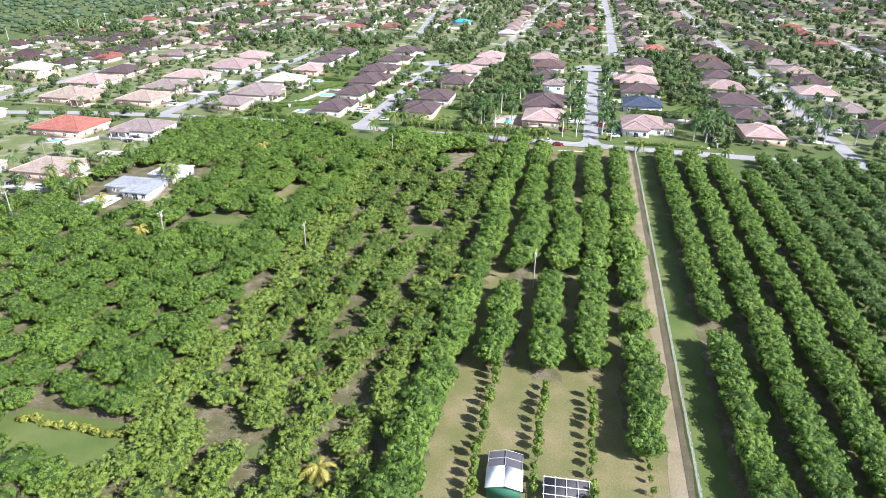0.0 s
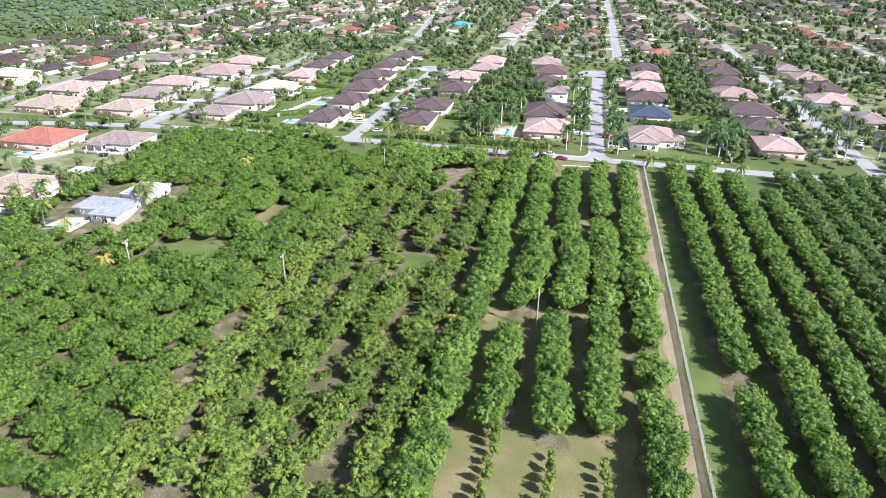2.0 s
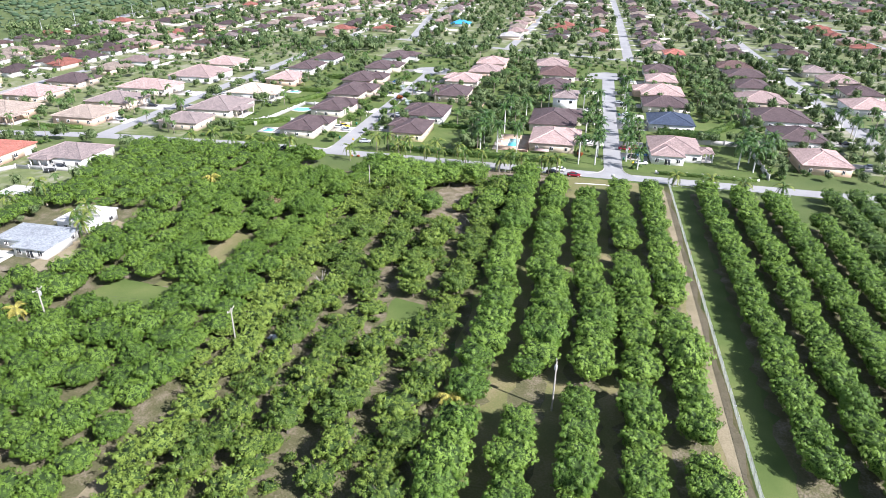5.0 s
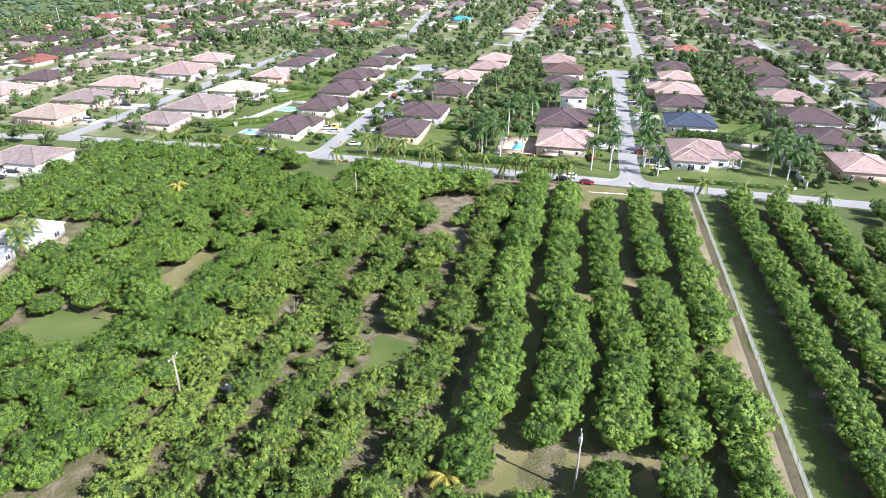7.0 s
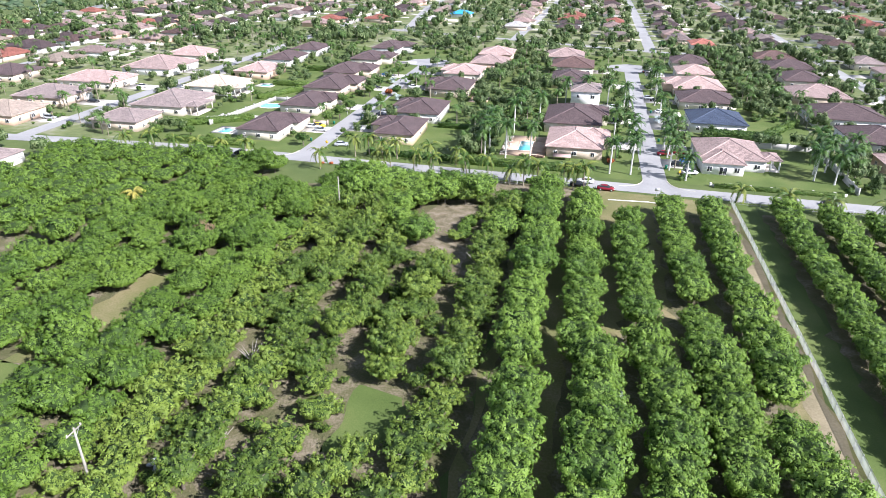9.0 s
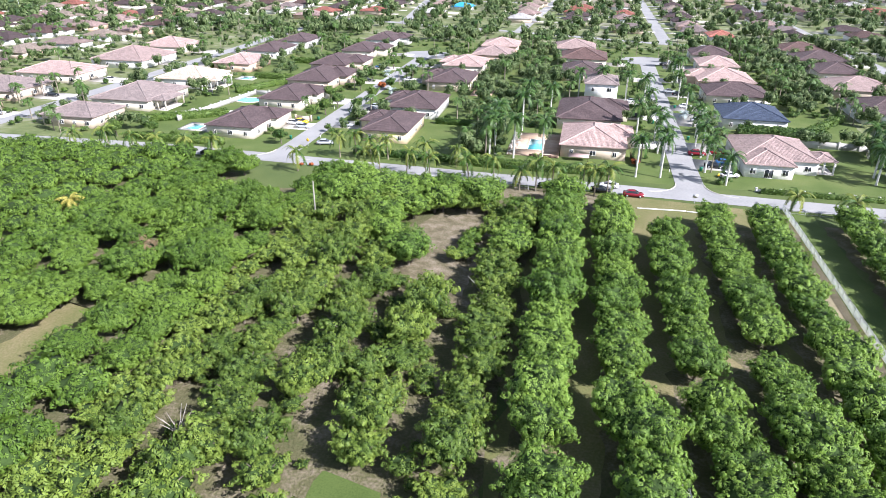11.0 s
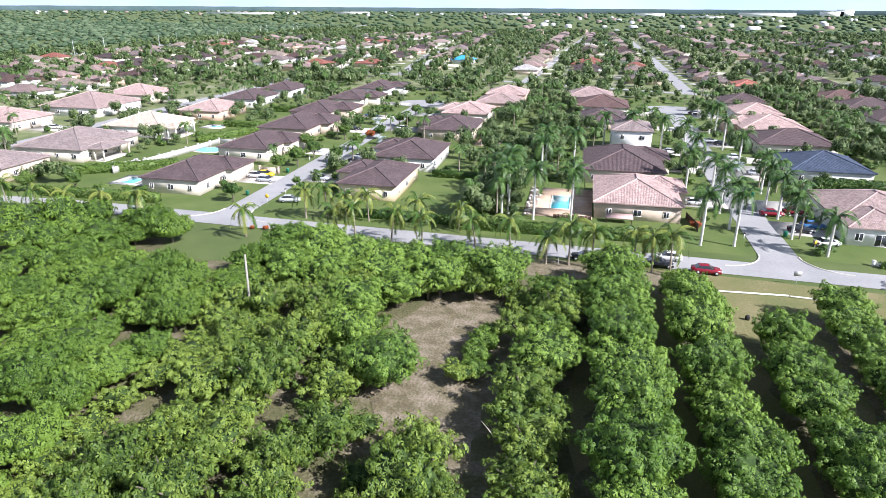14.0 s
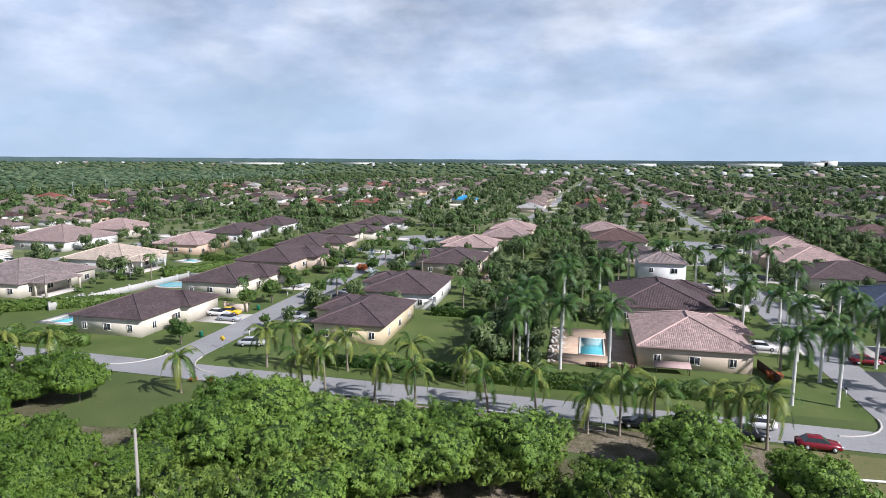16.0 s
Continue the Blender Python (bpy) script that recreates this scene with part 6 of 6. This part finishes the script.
def oval_pool(x, y, rx, ry):
    ob = thing("oval_swimming_pool", x, y, 0, 10, "oval turquoise swimming pool with a pale rim on a lawn", "swimming pool", "swimming pools")
    ring = lambda s, z: [(s * rx * math.cos(k * math.pi / 12), s * ry * math.sin(k * math.pi / 12), z) for k in range(24)]  # noqa: E731
    part("deck", Geo().add(ring(1.28, 0.1) + ring(1.28, -0.05), [(k, (k + 1) % 24, 24 + (k + 1) % 24, 24 + k) for k in range(24)]).add(ring(1.28, 0.1), np.array([[k for k in range(24)]])), CONCRETE, ob)
    part("water", Geo().add(ring(1.0, 0.13), np.array([[k for k in range(24)]])), WATER, ob)


oval_pool(-131, 321.4, 4.2, 3.2)


def wall_run(x0, y0, x1, y1, h=1.6, colour="pale", label="plain pale grey garden wall between two yards"):
    length = math.hypot(x1 - x0, y1 - y0)
    ob = thing("garden_wall", x0, y0, 0, math.degrees(math.atan2(y1 - y0, x1 - x0)), label, "wall", "garden walls")
    w = part("wall", Geo().box(0, -0.1, -0.1, length, 0.1, h), STUCCO, ob)
    w.color = (*WALLS[colour], 1)
    for k in range(int(length / 5) + 1):
        p = part("pier", Geo().box(k * 5 - 0.22, -0.22, -0.1, k * 5 + 0.22, 0.22, h + 0.2).box(k * 5 - 0.28, -0.28, h + 0.2, k * 5 + 0.28, 0.28, h + 0.3), STUCCO, ob)
        p.color = (*WALLS[colour], 1)


wall_run(-139, 291, -133, 329.6)
wall_run(-148, 287, -139, 299)
wall_run(-133, 329.6, -124, 330)
wall_run(-139, 300, -123, 301.5, 1.5)
wall_run(21.0, 266.9, 54, 266.5, 0.7, "white", "low white garden wall with piers along the road")
wall_run(39.5, 306, 57, 305.4, 1.9)
wall_run(57, 268, 57.5, 305, 1.8)
BROWN_BOARD = plain("dark_brown_board", (0.085, 0.048, 0.034), 0.7)


def board_fence(x0, y0, x1, y1, h, label):
    length = math.hypot(x1 - x0, y1 - y0)
    ob = thing("board_fence", x0, y0, 0, math.degrees(math.atan2(y1 - y0, x1 - x0)), label, "fence", "board fences")
    n = max(3, int(length / 0.3))
    board = Geo().box(0.01, -0.02, 0.05, length / n - 0.01, 0.02, h).mesh("board", BROWN_BOARD)
    for k in range(n):
        part("board", board, None, ob, place=pose(k * length / n, 0, 0))
    for k in range(0, n + 1, 6):
        part("post", Geo().box(k * length / n - 0.05, -0.07, -0.05, k * length / n + 0.05, 0.05, h + 0.08), BROWN_BOARD, ob)


board_fence(-5.6, 285.5, -4.4, 278.0, 1.5, "low dark brown board fence beside a house")
board_fence(-31.2, 280.4, -23.9, 280.6, 0.8, "low dark brown board screen at a pool terrace")
box_ = thing("pump_shelter", -18.6, 280.6, 0, 0, "low shelter with a sloped pink sheet roof against a house", "shelter")
part("roof", Geo().add([(-2.6, -1.0, 1.0), (2.6, -1.0, 1.0), (2.6, 0.8, 1.45), (-2.6, 0.8, 1.45), (-2.6, -1.0, 1.08), (2.6, -1.0, 1.08), (2.6, 0.8, 1.53), (-2.6, 0.8, 1.53)], [(3, 2, 1, 0), (4, 5, 6, 7), (0, 1, 5, 4), (1, 2, 6, 5), (2, 3, 7, 6), (3, 0, 4, 7)]), plain("pink_sheet", (0.46, 0.33, 0.31), 0.7), box_)
for px in (-2.4, 2.3):
    for py in (-0.9, 0.6):
        part("post", Geo().box(px, py, -0.05, px + 0.1, py + 0.1, 1.05 + 0.22 * (py + 0.9)), BROWN_BOARD, box_)
terrace = thing("stone_border", -36.6, 281.2, 0, 0, "pale loose stone border beside a pool terrace", "paving")
stone = Geo().add(ICO0[0] * (0.34, 0.30, 0.09) + (0, 0, 0.16), ICO0[1]).mesh("stone", CONCRETE, True)
for k in range(120):
    part("stone", stone, None, terrace, place=pose(rng.uniform(-0.6, 1.7), rng.uniform(0.2, 20.8), rng.uniform(-0.02, 0.03), 0, 0, rng.uniform(0, 360)) @ Matrix.Scale(rng.uniform(0.6, 1.2), 4))
wall_run(-200, 209, -192, 222, 1.4)
wall_run(-192, 222, -164, 224, 1.4)
wall_run(-104.5, 300, -99.5, 300, 1.6, "tan", "tan garden wall beside a driveway")
for x0, y0, x1, y1 in ((-107, 290.5, -97, 298), (-107, 323, -97, 331), (-108, 357, -97, 365), (-112, 386, -97, 393), (-113, 421, -100, 428), (-91, 295, -81, 303), (-91, 313, -82, 325), (-91, 363, -80, 371), (-91, 395, -80, 403), (-91, 417, -70, 424),
                       (-6, 294.5, 4, 302.5), (-6, 325.5, 4, 333.5), (-9, 346, 4, 354), (-13, 386, 4, 394), (-11, 418, 0, 427), (10, 293, 19, 303), (10, 280, 19.5, 288), (10, 321, 23, 337), (10, 340.5, 22, 348), (10, 361, 22, 368.5), (10, 387, 20, 395.5), (14, 417, 28, 426),
                       (85, 285, 104, 293), (86, 315, 104, 323), (89, 345, 104, 353), (88, 379, 104, 387), (88, 412, 104, 420), (92, 441, 104, 449), (110, 304, 123, 312), (110, 339, 121, 347), (110, 376, 114, 384), (110, 407, 122, 415), (110, 437, 121, 445),
                       (-187, 283, -174, 290), (-187, 308, -174, 318), (-187, 338, -174, 348), (-187, 374, -170, 383), (-187, 408, -172, 417), (-203, 281, -193, 289), (-207, 306, -193, 315), (-207, 335, -193, 344), (-201, 372, -193, 382), (-207, 405, -193, 414)):
    driveway(x0, y0, x1, y1)

driveway(-196, 165.5, -166, 172.5)
driveway(-172, 172.5, -166, 186)

# ---- cars ----
def car_base():
    """A four-door car along +x, nose at the front."""
    ob = thing("car", 0, -950, -60, 0, "parked saloon car", "car", "parked cars")
    xs = [-2.25, -2.18, -1.5, -0.6, 0.55, 1.35, 2.05, 2.24]
    half = [0.72, 0.84, 0.90, 0.91, 0.91, 0.89, 0.80, 0.66]
    top = [0.80, 0.92, 0.96, 0.95, 0.93, 0.88, 0.76, 0.62]
    g = Geo()
    v = []
    for x, h, t in zip(xs, half, top):
        v += [(x, -h * 0.93, 0.24), (x, -h, 0.55), (x, -h * 0.92, t), (x, h * 0.92, t), (x, h, 0.55), (x, h * 0.93, 0.24)]
    f = []
    for i in range(len(xs) - 1):
        for k in range(6):
            f.append((i * 6 + k, i * 6 + (k + 1) % 6, i * 6 + 6 + (k + 1) % 6, i * 6 + 6 + k))
    g.add(v, f)
    for e in (0, (len(xs) - 1) * 6):
        g.f.append(np.array([(e, e + 1, e + 2, e + 3), (e, e + 3, e + 4, e + 5)]))
    part("body", g, PAINT, ob)
    lo = [(-1.75, 0.80), (1.05, 0.80)]
    hi = [(-1.15, 0.62), (0.25, 0.62)]
    c = [(lo[0][0], -0.8, 0.93), (lo[1][0], -0.8, 0.90), (lo[1][0], 0.8, 0.90), (lo[0][0], 0.8, 0.93), (hi[0][0], -0.62, 1.40), (hi[1][0], -0.62, 1.40), (hi[1][0], 0.62, 1.40), (hi[0][0], 0.62, 1.40)]
    for name, q in (("side_window", (0, 1, 5, 4)), ("windscreen", (1, 2, 6, 5)), ("side_window", (2, 3, 7, 6)), ("rear_window", (3, 0, 4, 7))):
        part(name, Geo().add([c[i] for i in q], [(0, 1, 2, 3)]), GLASS, ob, "dark car window")
    part("roof", Geo().add([(-1.2, -0.63, 1.40), (0.3, -0.63, 1.40), (0.3, 0.63, 1.40), (-1.2, 0.63, 1.40), (-1.05, -0.5, 1.46), (0.15, -0.5, 1.46), (0.15, 0.5, 1.46), (-1.05, 0.5, 1.46)], [(4, 5, 6, 7), (0, 1, 5, 4), (1, 2, 6, 5), (2, 3, 7, 6), (3, 0, 4, 7)]), PAINT, ob)
    for x in (-1.35, 1.38):
        for s in (-1, 1):
            w = part("wheel", Geo().tube([(x, s * 0.70, 0.32), (x, s * 0.93, 0.32)], [0.32, 0.32], 14), RUBBER, ob, "black tyre")
            part("rim", Geo().tube([(x, s * 0.90, 0.32), (x, s * 0.945, 0.32)], [0.20, 0.19], 10), GALV, w)
    for s in (-1, 1):
        part("headlight", Geo().box(2.02, s * 0.62 - 0.16, 0.60, 2.22, s * 0.62 + 0.16, 0.72), LAMP_GLASS, ob)
        part("tail_light", Geo().box(-2.27, s * 0.62 - 0.16, 0.66, -2.15, s * 0.62 + 0.16, 0.80), RED_GLASS, ob)
    return ob


CAR = car_base()
CARS = [(-6.1, 257.4, -2, "red"), (-13.1, 258.6, -2, "black"), (-24.9, 258.9, 178, "black"), (-11.4, 262.0, 178, "white"), (11.6, 291.8, 0, "red"), (16.4, 293.9, 0, "red"), (14.3, 282.0, 0, "black"), (17.3, 285.2, 0, "blue"), (16.8, 275.4, 20, "white"),
        (-2.4, 296.2, 0, "white"), (14.8, 345.0, 0, "white"), (15.3, 426.0, 20, "black"), (16.4, 327, 0, "silver"), (14.6, 364, 0, "black"), (-112.0, 263.0, 0, "black"), (-87.2, 297.0, 0, "silver"), (-98.9, 292.4, 0, "silver"), (-103.2, 295.6, 0, "white"), (-101.6, 297.2, 0, "yellow"),
        (-85.0, 316.5, 0, "black"), (-85.2, 321.0, 0, "silver"), (-101, 326, 0, "silver"), (-102, 361, 0, "black"), (-86, 366, 0, "white"), (-105, 389, 0, "blue"), (-2, 328, 0, "black"), (-2, 348.5, 0, "white"), (-5, 389, 0, "silver"), (14, 390, 0, "black"), (20, 421, 0, "silver"), (95, 289, 0, "silver"), (96, 318, 0, "black"), (97, 348, 0, "white"),
        (98, 382, 0, "silver"), (116, 308, 0, "white"), (115, 342, 0, "black"), (-180, 286, 0, "black"), (-181, 312, 0, "silver"), (-180, 342, 0, "white"), (-180, 378, 0, "black"), (-198, 285, 0, "silver"), (-200, 310, 0, "black"), (-199, 339, 0, "white"), (-178, 226.0, 30, "black"), (12, 368, 0, "silver"), (-86.4, 278.5, 15, "silver"), (48, 259.2, 178, "black"), (-184, 169.5, 20, "black"), (-172, 168.0, 0, "white")]
COLOURS = dict(red=(0.22, 0.012, 0.025), black=(0.012, 0.014, 0.018), white=(0.80, 0.80, 0.80), blue=(0.05, 0.16, 0.36), silver=(0.45, 0.47, 0.49), yellow=(0.75, 0.50, 0.02))
for k, (x, y, turn, colour) in enumerate(CARS):
    ob = CAR
    if k:
        ob = copy_thing(CAR, pose(x, y, 0.07 if y < 268 or abs(x + 87) < 1.5 else 0.11, 0, 0, turn))
    tagged(ob, f"{colour} four-door car parked on pale paving")
    for o in ob.children:
        o.color = (*COLOURS[colour], 1)
CAR.matrix_basis = pose(CARS[0][0], CARS[0][1], 0.07, 0, 0, CARS[0][2])

# ---- street furniture ----
def sign(x, y, turn, mat, label, w=0.75, h=2.1, diamond=False):
    ob = thing("road_sign", x, y, 0, turn, label, "road sign", "road signs")
    part("post", Geo().tube([(0, 0, -0.1), (0, 0, h)], [0.035, 0.035], 6), GALV, ob)
    g = Geo().box(-w / 2, -0.06, -w / 2 if diamond else -w / 3, w / 2, -0.03, w / 2 if diamond else w / 3)
    part("plate", g, mat, ob, place=pose(0, 0, h - 0.2, 0, 45 if diamond else 0, 0))


sign(-90.2, 275.8, 0, SIGN_YELLOW, "yellow diamond road sign on a thin post", 0.75, 2.0, True)
sign(6.4, 255.6, 0, GALV, "grey road sign on a thin post", 1.1, 2.1)
sign(13.6, 271.8, 40, SIGN_YELLOW, "yellow road sign on a thin post", 0.7, 1.9, True)
for x, y in ((10.8, 278.8), (-97.6, 281), (-98, 302), (11, 306), (2.6, 322), (11.2, 344), (-90.4, 310)):
    ob = thing("wheelie_bin", x, y, 0.0, rng.uniform(0, 360), "dark green plastic wheeled rubbish bin by the kerb", "bin", "wheeled bins")
    part("bin", Geo().add([(-0.25, -0.28, 0.08), (0.25, -0.28, 0.08), (0.25, 0.28, 0.08), (-0.25, 0.28, 0.08), (-0.3, -0.36, 1.0), (0.3, -0.36, 1.0), (0.3, 0.36, 1.0), (-0.3, 0.36, 1.0)], [(0, 1, 5, 4), (1, 2, 6, 5), (2, 3, 7, 6), (3, 0, 4, 7), (3, 2, 1, 0)]), BIN_GREEN, ob)
    part("lid", Geo().box(-0.33, -0.4, 1.0, 0.33, 0.38, 1.07), BIN_GREEN, ob)
    for s in (-1, 1):
        part("wheel", Geo().tube([(s * 0.2, 0.3, 0.1), (s * 0.28, 0.3, 0.1)], [0.1, 0.1], 10), RUBBER, ob)
for x, y in ((3.2, 276), (3.1, 300), (3.2, 340), (-90, 284), (-98.2, 316), (-90, 352)):
    ob = thing("mailbox", x, y, 0, 90, "white mailbox on a post beside the street", "mailbox", "mailboxes")
    part("post", Geo().box(-0.06, -0.06, -0.1, 0.06, 0.06, 1.0), WHITE, ob)
    part("box", Geo().tube([(-0.3, 0, 1.12), (-0.28, 0, 1.12), (0.28, 0, 1.12), (0.3, 0, 1.12)], [0.05, 0.15, 0.15, 0.05], 8), DARK_METAL, ob, "dark metal letter box")


def lamp(x, y, turn):
    ob = thing("street_lamp", x, y, 0, turn, "tall grey double street lamp beside the highway", "street lamp", "street lamps")
    part("pole", Geo().tube([(0, 0, -0.2), (0, 0, 11.5)], [0.2, 0.1], 8), GALV, ob)
    part("arm", Geo().tube([(0, 0, 11.4), (1.2, 0, 12.2), (3.0, 0, 12.4)], [0.09, 0.08, 0.06], 6), GALV, ob)
    part("lamp_head", Geo().box(2.7, -0.2, 12.3, 3.7, 0.2, 12.5), GALV, ob)


for k in range(14):
    y = 430 + 62 * k
    lamp(-420 - (y - 400) * 0.08 + (8 if k % 2 else -9), y, 0 if k % 2 else 180)


def trampoline(x, y):
    ob = thing("trampoline", x, y, 0, 0, "round black trampoline on a back lawn", "trampoline")
    ring = lambda r, z: [(r * math.cos(k * math.pi / 10), r * math.sin(k * math.pi / 10), z) for k in range(20)]  # noqa: E731
    part("mat", Geo().add(ring(1.9, 0.9), np.array([[k for k in range(20)]])).add(ring(1.9, 0.82), np.array([[19 - k for k in range(20)]])), RUBBER, ob)
    for k in range(6):
        a = k * math.pi / 3
        part("leg", Geo().tube([(1.9 * math.cos(a), 1.9 * math.sin(a), -0.02), (1.9 * math.cos(a), 1.9 * math.sin(a), 2.2)], [0.04, 0.04], 5), GALV, ob)


trampoline(-150.6, 327.4)
trampoline(-178, 221.5)
# the blue tarpaulin on a far roof
ob = thing("tarpaulin_roof_house", -116, 637, 0, 0, "distant house with its roof under a bright blue tarpaulin", "house")
part("wall", Geo().box(-8, -6, -0.1, 8, 6, 2.9), STUCCO, ob).color = (*WALLS["white"], 1)
me, lines = hip_mesh([(-8.6, -6.6, 8.6, 6.6, 3.0)])
me.materials.clear()
me.materials.append(BLUE_TARP)
part("roof", me, None, ob, "bright blue tarpaulin over the roof")


# heaps of white sacks and rubble in the grove
SACK = plain("white_sacking", (0.72, 0.71, 0.68), 0.8)


def sack_heap(x, y, n, spread, label, category):
    ob = thing("sack_heap", x, y, 0, rng.uniform(0, 360), label, category, "heaps in the grove")
    sack = Geo().add(np.sign(ICO1[0]) * np.abs(ICO1[0]) ** 0.7 * (0.48, 0.30, 0.20) + (0, 0, 0.18), ICO1[1]).mesh("sack", SACK, True)
    for k in range(n):
        a, d = rng.uniform(0, 6.28), spread * math.sqrt(rng.random())
        part("sack", sack, None, ob, place=pose(d * math.cos(a), d * math.sin(a), 0.25 * max(0, 1 - d / spread) * rng.random(), rng.uniform(-12, 12), rng.uniform(-12, 12), rng.uniform(0, 360)) @ Matrix.Scale(rng.uniform(0.7, 1.2), 4))


sack_heap(-61.6, 146.2, 14, 1.3, "heap of white sacks on bare soil under trees", "sacks")
sack_heap(-104.6, 149.5, 12, 1.5, "scattered pale rubble sacks beside a grass clearing", "sacks")
